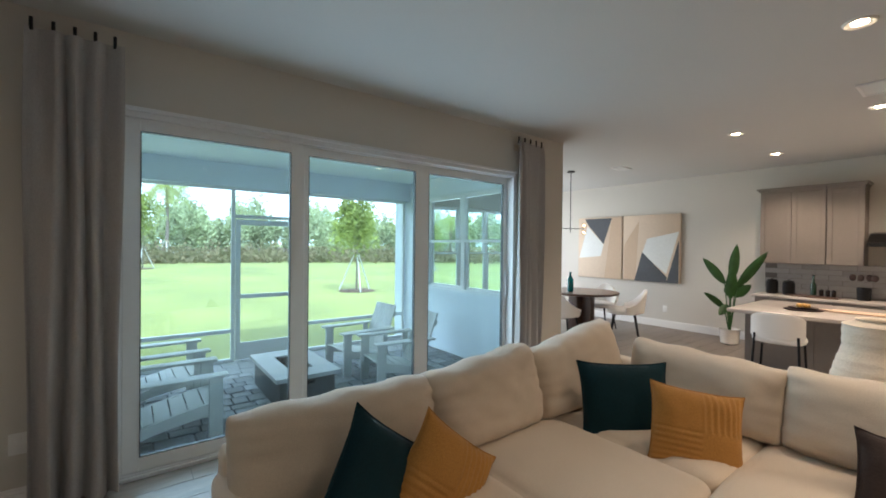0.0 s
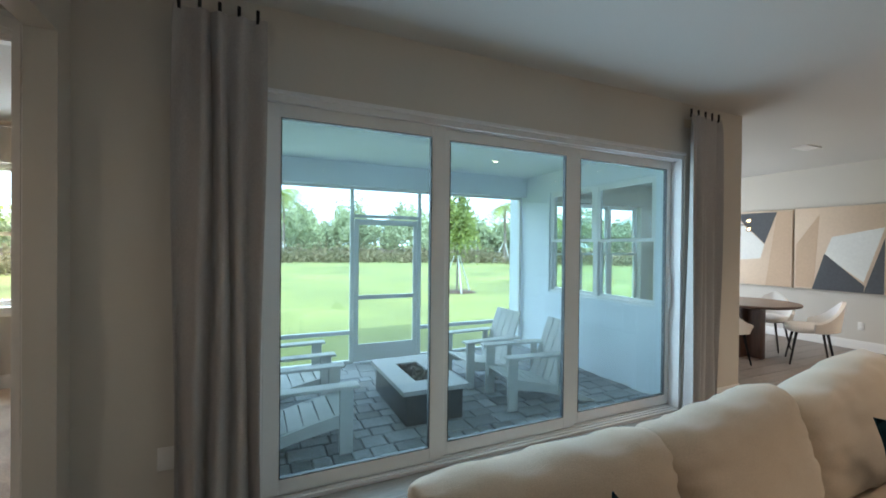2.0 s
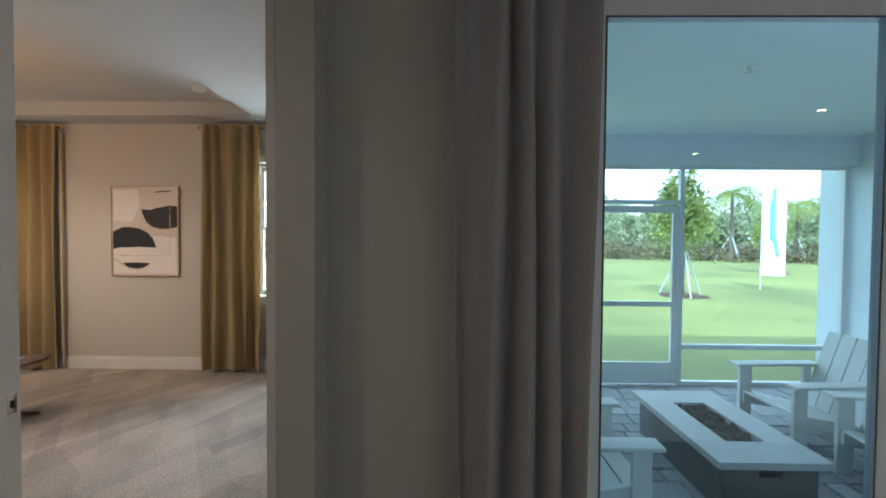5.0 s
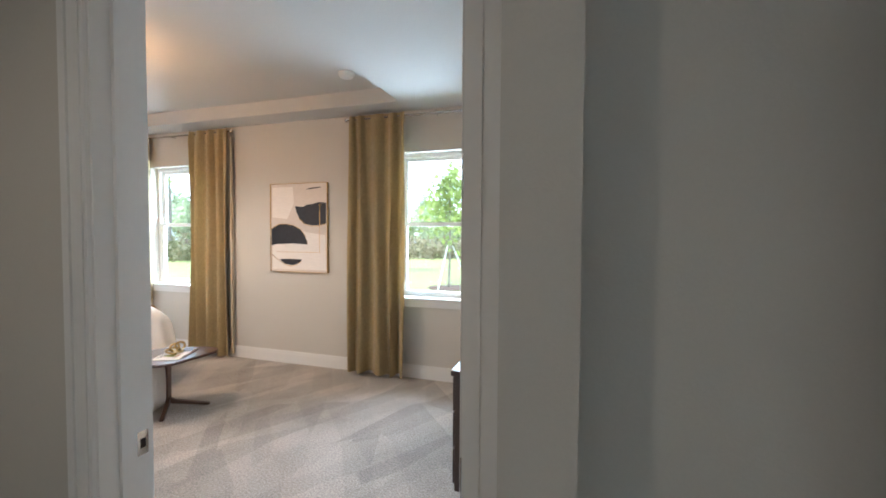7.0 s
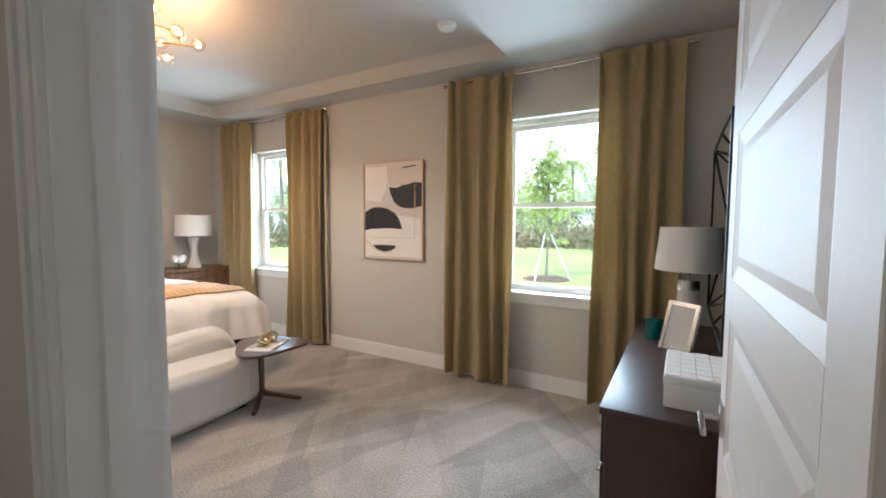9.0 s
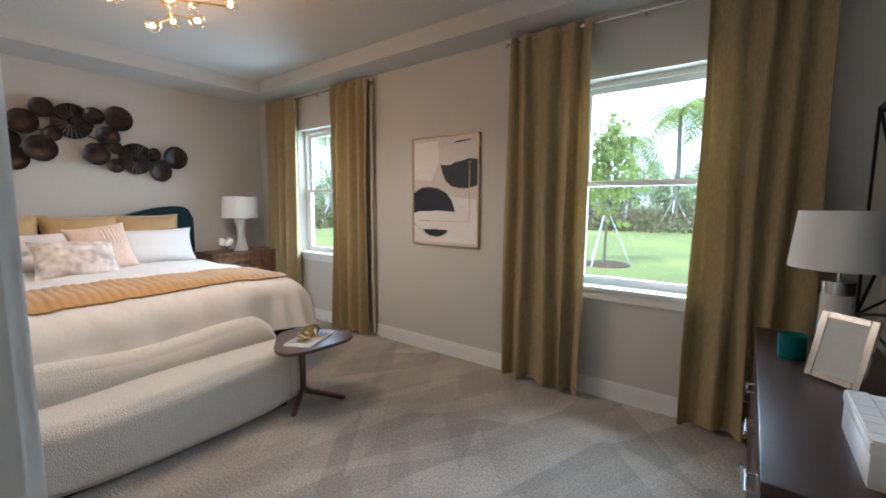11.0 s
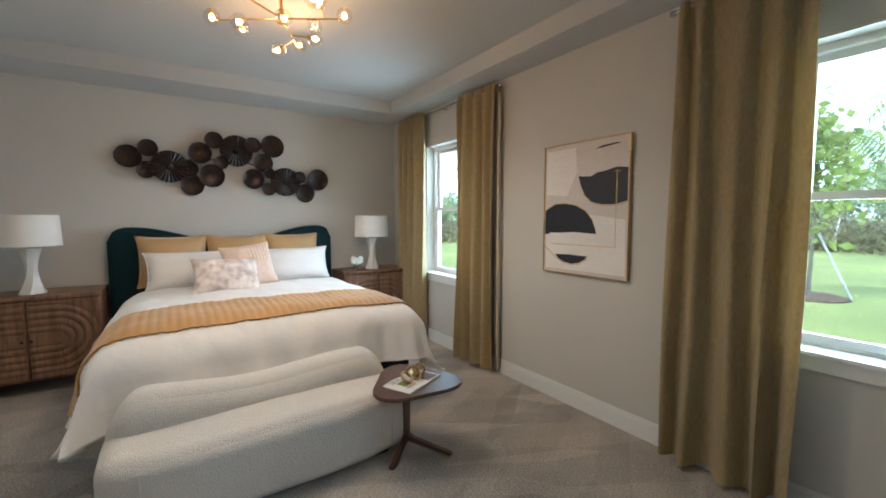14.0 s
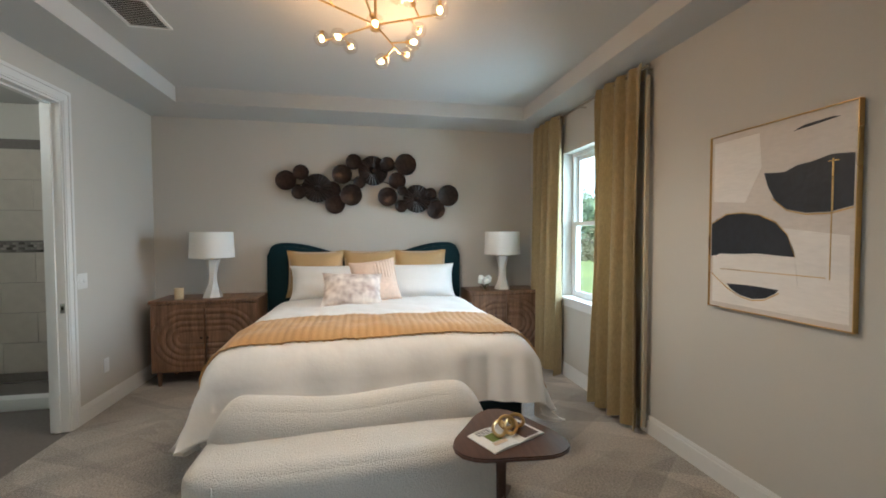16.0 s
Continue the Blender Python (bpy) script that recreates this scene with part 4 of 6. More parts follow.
def canvas_pair(y0, y1, z0, z1, label, shapes):
    c = thing("canvas_painting", label, "painting", group="dining canvases")
    part("canvas", slab(8.045, y0, z0, 8.096, y1, z1, 0.004), SANDP, c)
    part("stretcher", slab(8.09, y0 + 0.02, z0 + 0.02, 8.099, y1 - 0.02, z1 - 0.02), TABLEWOOD, c)
    W, H = y1 - y0, z1 - z0
    for k, (mat, pts) in enumerate(shapes):
        flat_shape(c, "painted_area", [(y1 - u * W, z0 + v * H) for u, v in pts], mat, 8.045, 0.0015 + 0.0006 * k)


canvas_pair(4.53, 5.56, 0.85, 2.15, "abstract canvas of beige, slate and pale blue shards", [
    (BEIGEP, [(0.62, 0.0), (0.98, 0.0), (0.98, 0.98), (0.78, 0.98)]),
    (SLATEP, [(0.16, 0.98), (0.78, 0.98), (0.60, 0.56), (0.25, 0.86)]),
    (ICEP, [(0.02, 0.32), (0.22, 0.86), (0.60, 0.55), (0.54, 0.36)])])
canvas_pair(3.40, 4.50, 0.85, 2.15, "abstract canvas of sand, white and slate shards", [
    (BEIGEP, [(0.02, 0.02), (0.02, 0.55), (0.30, 0.92), (0.24, 0.02)]),
    (ICEP, [(0.36, 0.42), (0.44, 0.64), (0.98, 0.74), (0.78, 0.12)]),
    (SLATEP, [(0.22, 0.0), (0.36, 0.44), (0.79, 0.08), (0.78, 0.0)]),
    (SLATEP, [(0.78, 0.0), (0.98, 0.62), (0.98, 0.0)])])

table = thing("dining_table", "round dark wood dining table on a slab pedestal", "table", pose(6.15, 4.18, 0))
part("tabletop", lathe(bmesh.new(), [(0.56, 0.715), (0.60, 0.725), (0.61, 0.74), (0.60, 0.755), (0.2, 0.756)], seg=48), TABLEWOOD, table)
bm = slab(-0.22, -0.06, 0, 0.22, 0.06, 0.715, 0.01)
box(bm, -0.06, -0.22, 0, 0.06, 0.22, 0.715, 0.01)
part("pedestal", bm, TABLEWOOD, table)


def dining_chair():
    ch = thing("dining_chair", "white upholstered shell dining chair with black legs", "chair", group="chairs round the table")
    bm = bmesh.new()
    cushion(bm, 0, 0.02, 0.46, 0.25, 0.24, 0.055, 3.2, 10, 0.004, 1)
    part("seat", bm, LINEN, ch)
    bm = bmesh.new()
    n, hh = 20, 9
    g = []
    for j in range(hh + 1):
        v = j / hh
        row = []
        for i in range(n + 1):
            a = math.pi * (0.02 + 0.96 * i / n)
            side = abs(math.cos(a))
            top = 0.83 - 0.27 * side ** 1.6
            z = 0.45 + (top - 0.45) * v
            r = 0.25 + 0.045 * v
            row.append(bm.verts.new((r * math.cos(a), -0.02 - r * math.sin(a) * 0.95 + 0.03 * side, z)))
        g.append(row)
    for a, b in zip(g, g[1:]):
        for i in range(n):
            bm.faces.new((a[i], a[i + 1], b[i + 1], b[i]))
    thicken(bm, 0.04)
    part("backrest", bm, LINEN, ch, smooth=60)
    for x, y in ((-1, -1), (1, -1), (-1, 1), (1, 1)):
        part("leg", tube(bmesh.new(), [(x * 0.16, y * 0.15, 0.42), (x * 0.23, y * 0.22, 0.0)], 0.017, 8, 0.009), BLACK, ch)
    return ch


ch = dining_chair()
ch.matrix_basis = pose(6.50, 3.60, 0, 0, 0, 31)
for x, y, r in ((6.88, 4.30, 98), (5.40, 4.02, -80), (6.30, 4.92, 168)):
    copy_thing(ch, pose(x, y, 0, 0, 0, r))
bt = thing("bottle_vase", "teal glass bottle vase on the dining table", "vase", pose(5.86, 4.20, 0.757))
part("body", lathe(bmesh.new(), [(0.05, 0), (0.055, 0.02), (0.055, 0.2), (0.03, 0.25), (0.018, 0.27), (0.018, 0.32)], seg=20), TEALGLASS, bt)
part("lip", lathe(bmesh.new(), [(0.02, 0.318), (0.022, 0.325), (0.02, 0.332)], seg=20), TEALGLASS, bt)
pd = thing("pendant_light", "black stemmed dining pendant with clear globes, lit", "pendant light", pose(5.98, 4.30, 0))
part("stem", tube(bmesh.new(), [(0, 0, 1.75), (0, 0, CEIL_Z - 0.02)], 0.007), BLACK, pd)
part("canopy", lathe(bmesh.new(), [(0.06, CEIL_Z - 0.025), (0.06, CEIL_Z)], seg=20), BLACK, pd)
part("arm", tube(bmesh.new(), [(-0.25, 0.1, 1.82), (0.25, -0.1, 1.82)], 0.006), BLACK, pd)
for s in (-1, 1):
    for dz in (0.06, -0.06):
        b = part("globe", lathe(bmesh.new(), [(0.02 * math.sin(math.pi * k / 8) * 2, -0.04 * math.cos(math.pi * k / 8)) for k in range(1, 8)], seg=14), CLEAR, pd, at=pose(s * 0.25, -s * 0.1, 1.82 + dz))
        b.visible_shadow = False
        part("bulb", lathe(bmesh.new(), [(0.004, -0.016), (0.013, -0.004), (0.013, 0.006), (0.004, 0.016)], seg=10), BULBGLOW, b)

# indoor plant
pl = thing("potted_plant", "tall broad-leaved green plant in a white pot", "plant", pose(7.56, 2.44, 0))
part("pot", lathe(bmesh.new(), [(0.10, 0), (0.125, 0.02), (0.14, 0.22), (0.15, 0.24), (0.13, 0.24), (0.12, 0.2)], seg=28), CERAMIC, pl)
part("soil", lathe(bmesh.new(), [(0.12, 0.18), (0.12, 0.2)], seg=20), MULCH, pl)


def big_leaf(parent, base, tip, width, droop):
    base, tip = Vector(base), Vector(tip)
    bm = bmesh.new()
    n = 10
    d = (tip - base)
    side = d.cross(Vector((1.0, 0.3, 0.2))).normalized()
    up = side.cross(d).normalized()
    rows = []
    for i in range(n + 1):
        t = i / n
        c = base + d * t + Vector((0, 0, -droop * t * t))
        w = width * math.sin(math.pi * min(1, t * 0.96 + 0.04)) ** 0.7 * (1 - 0.3 * t)
        rows.append([bm.verts.new(c + side * w * s + up * (abs(s) * w * 0.35)) for s in (-1, -0.5, 0, 0.5, 1)])
    for a, b in zip(rows, rows[1:]):
        for k in range(4):
            bm.faces.new((a[k], a[k + 1], b[k + 1], b[k]))
    thicken(bm, 0.003)
    part("leaf", bm, LEAF, parent, smooth=60)
    return base


for tip, bz, w, dr in (((-0.05, -0.10, 1.60), 1.0, 0.08, 0.02), ((-0.1, 0.36, 1.38), 0.95, 0.08, 0.03), ((0.0, -0.48, 1.50), 0.9, 0.08, 0.03), ((-0.2, 0.30, 0.85), 0.55, 0.06, 0.05), ((0.1, -0.25, 0.95), 0.75, 0.09, 0.0), ((-0.15, 0.10, 0.45), 0.62, 0.07, 0.0), ((-0.1, -0.06, 1.22), 0.72, 0.09, 0.0), ((0.05, 0.05, 0.75), 0.9, 0.08, 0.0)):
    b = (tip[0] * 0.2, tip[1] * 0.2, bz)
    big_leaf(pl, b, tip, w, dr)
    part("stalk", tube(bmesh.new(), [(0, 0, 0.18), (tip[0] * 0.1, tip[1] * 0.1, bz * 0.6), b], 0.012, 6, 0.006), LEAF, pl)


def shaker_front(parent, name, x, y0, y1, z0, z1, mat, handle=None):
    """A framed cabinet front facing -x."""
    bm = slab(x - 0.012, y0 + 0.05, z0 + 0.05, x, y1 - 0.05, z1 - 0.05)
    for a in ((y0, z0, y0 + 0.055, z1), (y1 - 0.055, z0, y1, z1), (y0 + 0.055, z0, y1 - 0.055, z0 + 0.055), (y0 + 0.055, z1 - 0.055, y1 - 0.055, z1)):
        box(bm, x - 0.02, a[0], a[1], x, a[2], a[3], 0.002, 1)
    d = part(name, bm, mat, parent, smooth=0)
    return d


KZ = 0.83
for y0, y1, doors in ((1.36, 2.12, 2), (0.98, 1.355, 1)):
    c = thing("wall_cabinet", "taupe painted wall cabinet with framed doors", "cabinet", group="kitchen wall cabinets")
    part("body", slab(7.78, y0, 1.29, 8.095, y1, 2.36), CABGREY, c, smooth=0)
    w = (y1 - y0) / doors
    for k in range(doors):
        shaker_front(c, "door", 7.779, y0 + k * w + 0.004, y0 + (k + 1) * w - 0.004, 1.30, 2.35, CABGREY)
    bm = bmesh.new()
    for dz, o in ((0, 0.0), (0.02, 0.02), (0.045, 0.04)):
        box(bm, 7.76 - o, y0 - (o if y0 < 1 else 0), 2.36 + dz, 8.095, y1 + (o if y1 > 2 else 0), 2.362 + dz + 0.02)
    part("crown", bm, CABGREY, c, smooth=0)
hood = thing("range_hood", "dark metal range hood over the cooktop", "range hood")
part("canopy", prism(bmesh.new(), [(7.55, 1.55), (8.09, 1.55), (8.09, 1.75), (7.80, 1.72), (7.56, 1.60)], 0.18, 0.93, "y"), BLACK, hood, smooth=0)
part("duct", slab(7.85, 0.40, 1.75, 8.09, 0.72, CEIL_Z), CHROME, hood)
for y0, y1 in ((1.25, 2.10), (0.40, 1.245), (-0.45, 0.395)):
    c = thing("base_cabinet", "taupe painted base cabinet with framed doors", "cabinet", group="kitchen base cabinets")
    part("body", slab(7.50, y0, 0.09, 8.095, y1, KZ - 0.035), CABGREY, c, smooth=0)
    part("toe_kick", slab(7.56, y0, 0, 8.095, y1, 0.09), BLACK, c, smooth=0)
    m = (y0 + y1) / 2
    for a, b in ((y0, m), (m, y1)):
        shaker_front(c, "door", 7.499, a + 0.004, b - 0.004, 0.11, 0.60, CABGREY)
        shaker_front(c, "drawer", 7.499, a + 0.004, b - 0.004, 0.61, KZ - 0.045, CABGREY)
solid("worktop", slab(7.46, -0.45, KZ - 0.035, 8.095, 2.13, KZ, 0.004), STONE, "pale quartz kitchen worktop along the wall", "worktop")
sp = thing("backsplash", "grey stacked tile backsplash behind the counter", "backsplash", kind="structure")
part("grout_bed", slab(8.09, -0.45, KZ, 8.0985, 2.13, 1.29), GROUT, sp, smooth=0)
tile_me = finish(slab(-0.003, -0.147, -0.036, 0.003, 0.147, 0.036, 0.0015, 1), "tile", SPLASH, 0)
for r in range(6):
    for k in range(9):
        y = 2.13 - 0.15 - k * 0.3 - (0.15 if r % 2 else 0) + 0.0
        if y - 0.147 > -0.45 and y + 0.147 < 2.131:
            t = new("tile", tile_me)
            t.parent, t.location = sp, (8.088, y, KZ + 0.04 + r * 0.0755)


def canister(x, y, z, r, h, mat, label):
    c = thing("canister", label, "canister", pose(x, y, z), "counter canisters")
    part("jar", lathe(bmesh.new(), [(r * 0.9, 0), (r, 0.015), (r, h * 0.8), (r * 0.8, h * 0.86)], seg=24), mat, c)
    part("lid", lathe(bmesh.new(), [(r * 0.84, h * 0.86), (r * 0.84, h * 0.93), (r * 0.2, h * 0.95), (r * 0.2, h)], seg=24), mat, c)


canister(7.85, 1.98, KZ, 0.075, 0.23, BLACK, "matte black lidded canister on the worktop")
canister(7.85, 1.78, KZ, 0.075, 0.22, BLACK, "matte black lidded canister beside another")
bo = thing("bottle", "dark green glass bottle on the worktop", "bottle", pose(7.85, 1.50, KZ))
part("body", lathe(bmesh.new(), [(0.035, 0), (0.036, 0.16), (0.014, 0.21), (0.013, 0.29)], seg=18), material("dark_green_glass", (0.01, 0.03, 0.015), 0.1, coat=0.5), bo)
part("stopper", lathe(bmesh.new(), [(0.015, 0.288), (0.016, 0.31)], seg=14), BLACK, bo)
bd = thing("cutting_board", "wooden serving board on the worktop", "board", pose(7.75, 1.45, KZ))
part("board", slab(-0.14, -0.25, 0, 0.14, 0.25, 0.018, 0.006), TABLEWOOD, bd)
part("handle", slab(-0.03, 0.25, 0.002, 0.03, 0.34, 0.016, 0.006), TABLEWOOD, bd)
for y in (1.40, 1.33, 1.27):
    j = thing("spice_jar", "small copper spice jar on a board", "jar", pose(7.77, y, KZ + 0.019), "spice jars")
    part("jar", lathe(bmesh.new(), [(0.022, 0), (0.025, 0.01), (0.025, 0.07)], seg=14), BRONZE, j)
    part("lid", lathe(bmesh.new(), [(0.026, 0.07), (0.026, 0.085), (0.006, 0.09), (0.006, 0.10)], seg=14), BLACK, j)
sc = thing("utensil_holder", "black crock with wide wooden utensils", "utensils", pose(7.82, 0.98, KZ))
part("crock", lathe(bmesh.new(), [(0.07, 0), (0.075, 0.17), (0.065, 0.17), (0.06, 0.03)], seg=22), BLACK, sc)
for dx, dy in ((0.02, 0.10), (-0.02, -0.09), (0, 0.03), (0.03, -0.04)):
    bm = tube(bmesh.new(), [(0, dy * 0.3, 0.05), (dx, dy, 0.27)], 0.007)
    cushion(bm, dx * 1.1, dy * 1.15, 0.30, 0.012, 0.035, 0.045, 2.2, 4, 0)
    part("utensil", bm, DARKWOOD, sc)

isl = thing("kitchen_island", "taupe painted kitchen island base", "island")
part("body", slab(5.75, -1.4, 0.0, 6.70, 1.70, KZ - 0.04), CABGREY, isl, smooth=0)
for y0, y1 in ((1.15, 1.69), (0.58, 1.14), (0.0, 0.57), (-0.58, -0.01)):
    shaker_front(isl, "panel", 5.749, y0, y1, 0.12, KZ - 0.07, CABGREY)
part("plinth", slab(5.742, -1.4, 0.0, 5.75, 1.70, 0.1), CABGREY, isl, smooth=0)
solid("island_worktop", slab(5.41, -1.45, KZ - 0.04, 6.76, 1.78, KZ, 0.005), STONE, "pale quartz island worktop with an overhang", "worktop")
for x, y in ((5.95, 1.22), (5.85, 0.42)):
    p = thing("place_setting", "stacked dark wooden chargers and plate with fruit", "plates", pose(x, y, KZ), "island place settings")
    part("charger", lathe(bmesh.new(), [(0.13, 0), (0.17, 0.008), (0.175, 0.018), (0.12, 0.012)], seg=32), PLATE, p)
    part("plate", lathe(bmesh.new(), [(0.08, 0.014), (0.125, 0.022), (0.135, 0.035), (0.1, 0.026)], seg=32), BROWN, p)
    for k in range(5):
        a = k * 1.3
        bm = bmesh.new()
        cushion(bm, 0.04 * math.cos(a), 0.04 * math.sin(a), 0.05, 0.025, 0.025, 0.022, 2.1, 4, 0.002, k)
        part("fruit", bm, FRUIT, p)
br = thing("serving_board", "pale wooden paddle board on the island", "board", pose(6.1, 0.80, KZ))
part("board", slab(-0.10, -0.22, 0, 0.10, 0.22, 0.018, 0.006), BEIGEP, br)
part("handle", slab(-0.025, 0.22, 0.002, 0.025, 0.34, 0.016, 0.006), BEIGEP, br)
cs = thing("candlestick", "white taper candle in a dark holder", "candle", pose(6.2, 0.42, KZ))
part("holder", lathe(bmesh.new(), [(0.04, 0), (0.04, 0.01), (0.012, 0.03), (0.014, 0.06)], seg=16), BLACK, cs)
part("taper", lathe(bmesh.new(), [(0.01, 0.058), (0.008, 0.30)], seg=12), LINEN, cs)


def bar_stool():
    st = thing("bar_stool", "white upholstered counter stool with black metal legs", "stool", group="island stools")
    bm = bmesh.new()
    cushion(bm, 0, 0, 0.60, 0.21, 0.21, 0.04, 3.5, 8, 0.003, 1)
    part("seat", bm, LINEN, st)
    bm = bmesh.new()
    g = []
    for j in range(7):
        row = []
        for i in range(15):
            a = math.pi * (0.12 + 0.76 * i / 14)
            row.append(bm.verts.new((-0.02 - 0.21 * math.sin(a), 0.24 * math.cos(a), 0.62 + 0.26 * j / 6 * (1 - 0.25 * abs(math.cos(a)) ** 3))))
        g.append(row)
    for a, b in zip(g, g[1:]):
        for i in range(14):
            bm.faces.new((a[i], a[i + 1], b[i + 1], b[i]))
    thicken(bm, 0.045)
    bmesh.ops.bevel(bm, geom=[e for e in bm.edges if e.is_boundary or e.calc_face_angle(0) > 1.0], offset=0.012, segments=2, affect="EDGES")
    part("backrest", bm, LINEN, st, smooth=60)
    for x, y in ((-1, -1), (1, -1), (-1, 1), (1, 1)):
        part("leg", tube(bmesh.new(), [(x * 0.17, y * 0.17, 0.66 if x < 0 else 0.58), (x * 0.2, y * 0.2, 0)], 0.011, 8), BLACK, st)
    for s in (-1, 1):
        part("footrest", tube(bmesh.new(), [(-0.19, s * 0.19, 0.2), (0.19, s * 0.19, 0.2)], 0.008, 6), BLACK, st)
    return st


st = bar_stool()
st.matrix_basis = pose(5.22, 1.25, 0, 0, 0, 4)
copy_thing(st, pose(5.22, 0.35, 0, 0, 0, -3))

# ---- porch ----


def adirondack():
    c = thing("adirondack_chair", "pale grey slatted adirondack chair on the pavers", "chair", group="porch chairs")
    for k in range(5):
        x = -0.30 + 0.125 * k
        part("seat_slat", slab(x, -0.24, 0, x + 0.115, 0.24, 0.022, 0.004), POLYWOOD, c, at=pose(0.0, 0, 0.255, 0, -12, 0), smooth=0)
    for k in range(4):
        y = -0.26 + 0.131 * k
        part("back_slat", slab(-0.011, y, 0, 0.011, y + 0.124, 0.72, 0.004), POLYWOOD, c, at=pose(-0.26, 0, 0.20, 0, -20, 0), smooth=0)
    for z in (0.16, 0.56):
        part("back_brace", slab(-0.04, -0.25, z, -0.013, 0.25, z + 0.07), POLYWOOD, c, at=pose(-0.26, 0, 0.20, 0, -20, 0), smooth=0)
    for s in (-1, 1):
        part("arm", slab(-0.42, s * 0.30 - 0.065, 0.56, 0.37, s * 0.30 + 0.065, 0.585, 0.006), POLYWOOD, c, smooth=0)
        part("front_leg", slab(0.22, s * 0.28 - 0.018, 0, 0.33, s * 0.28 + 0.018, 0.56, 0.004), POLYWOOD, c, smooth=0)
        bm = prism(bmesh.new(), [(0.31, 0.23), (0.31, 0.34), (0.0, 0.28), (-0.35, 0.19), (-0.78, 0.0), (-0.62, 0.0), (-0.2, 0.14), (0.0, 0.18)], s * 0.255 - 0.018, s * 0.255 + 0.018, "y")
        part("side_rail", bm, POLYWOOD, c, smooth=0)
        part("back_post", slab(-0.34, s * 0.275 - 0.016, 0.12, -0.27, s * 0.275 + 0.016, 0.56), POLYWOOD, c, smooth=0)
    return c


ad = adirondack()
ad.matrix_basis = pose(0.33, 4.43, PATIO_Z, 0, 0, 0)
copy_thing(ad, pose(0.31, 5.45, PATIO_Z, 0, 0, 2))
copy_thing(ad, pose(2.55, 5.40, PATIO_Z, 0, 0, 183))
copy_thing(ad, pose(2.68, 4.58, PATIO_Z, 0, 0, 174))
ft = thing("fire_table", "low rectangular fire table with a pale top and dark base", "fire table", pose(1.53, 4.96, PATIO_Z))
part("base", slab(-0.30, -0.55, 0, 0.30, 0.55, 0.31, 0.006), CONCRETE, ft)
bm = bmesh.new()
for a in ((-0.35, -0.60, 0.35, -0.33), (-0.35, 0.33, 0.35, 0.60), (-0.35, -0.33, -0.13, 0.33), (0.13, -0.33, 0.35, 0.33)):
    box(bm, a[0], a[1], 0.31, a[2], a[3], 0.355)
part("top", bm, PALECON, ft, smooth=0)
part("burner_tray", slab(-0.13, -0.33, 0.295, 0.13, 0.33, 0.315), BLACK, ft)
part("control_panel", slab(-0.07, -0.556, 0.24, 0.07, -0.549, 0.28, 0.002), BLACK, ft)
rk = [finish(cushion(bmesh.new(), 0, 0, 0, 0.022, 0.018, 0.014, 2.2, 2, 0.006, s), "lava_rock", LAVA, 30) for s in range(3)]
rnd = random.Random(4)
for k in range(120):
    r = new("lava_rock", rk[k % 3])
    r.parent = ft
    r.matrix_basis = pose(rnd.uniform(-0.105, 0.105), rnd.uniform(-0.305, 0.305), 0.328 + rnd.uniform(0, 0.012), rnd.uniform(0, 90), rnd.uniform(0, 90), rnd.uniform(0, 360))
sk = thing("ceiling_sprinkler", "small white sprinkler head on the porch ceiling", "sprinkler", pose(1.575, 4.75, 2.66))
part("plate", lathe(bmesh.new(), [(0.05, -0.006), (0.055, 0)], seg=20), TRIM, sk)
part("head", lathe(bmesh.new(), [(0.025, -0.055), (0.028, -0.05), (0.010, -0.045), (0.014, -0.006)], seg=14), TRIM, sk)

# ---- bedroom ----


def duvet_point(a, b, off=0.0, hem=0.46):
    """Cloth coordinates to a place on the draped bed: a runs from head to foot, b across."""
    L, W, R, Z = 1.965, 1.015, 0.21, 0.745
    def fold(s, lim):
        o = s - (lim - R)
        if o <= 0:
            return s, 0.0
        arc = R * math.pi / 2
        if o < arc:
            return lim - R + (R + off) * math.sin(o / R), (R + off) * (1 - math.cos(o / R))
        e = o - arc
        return lim + off + e * 0.20, R + off + e * 0.97
    xa, da = fold(a, L)
    yb, db = fold(abs(b), W)
    d = math.hypot(da, db)
    if d > 0.40:
        d = 0.40 + 0.16 * math.tanh((d - 0.40) / 0.16)
    crown = 0.03 * max(0.0, 1 - b * b)
    w = noise.noise(Vector((a * 2.3, b * 2.3, 3.0))) * 0.02 + noise.noise(Vector((a * 5, b * 7, 1.0))) * 0.010 + 0.006 * abs(noise.noise(Vector((a * 9 + b * 4, b * 11, 7.0))))
    hang = max(0, d - 0.1)
    ripple = hang * 0.10 * math.sin((a if db > da else b) * 15 + 2 * math.sin(b * 3))
    if b > 0.35 and da > 0.02:
        d -= 0.09 * min(1.0, (da - 0.02) / 0.25) * max(0.0, 1 - ((b - 0.80) / 0.40) ** 2)
        ripple += 0.012 * math.sin(b * 44) * min(1.0, hang * 4) * max(0.0, 1 - ((b - 0.85) / 0.5) ** 2)
    sgn = 1 if b >= 0 else -1
    return Vector((-6.62 + xa + (ripple if da > 0.05 else 0), 4.40 + sgn * (yb + (ripple if db > 0.05 else 0)), Z - d + crown + off + w))


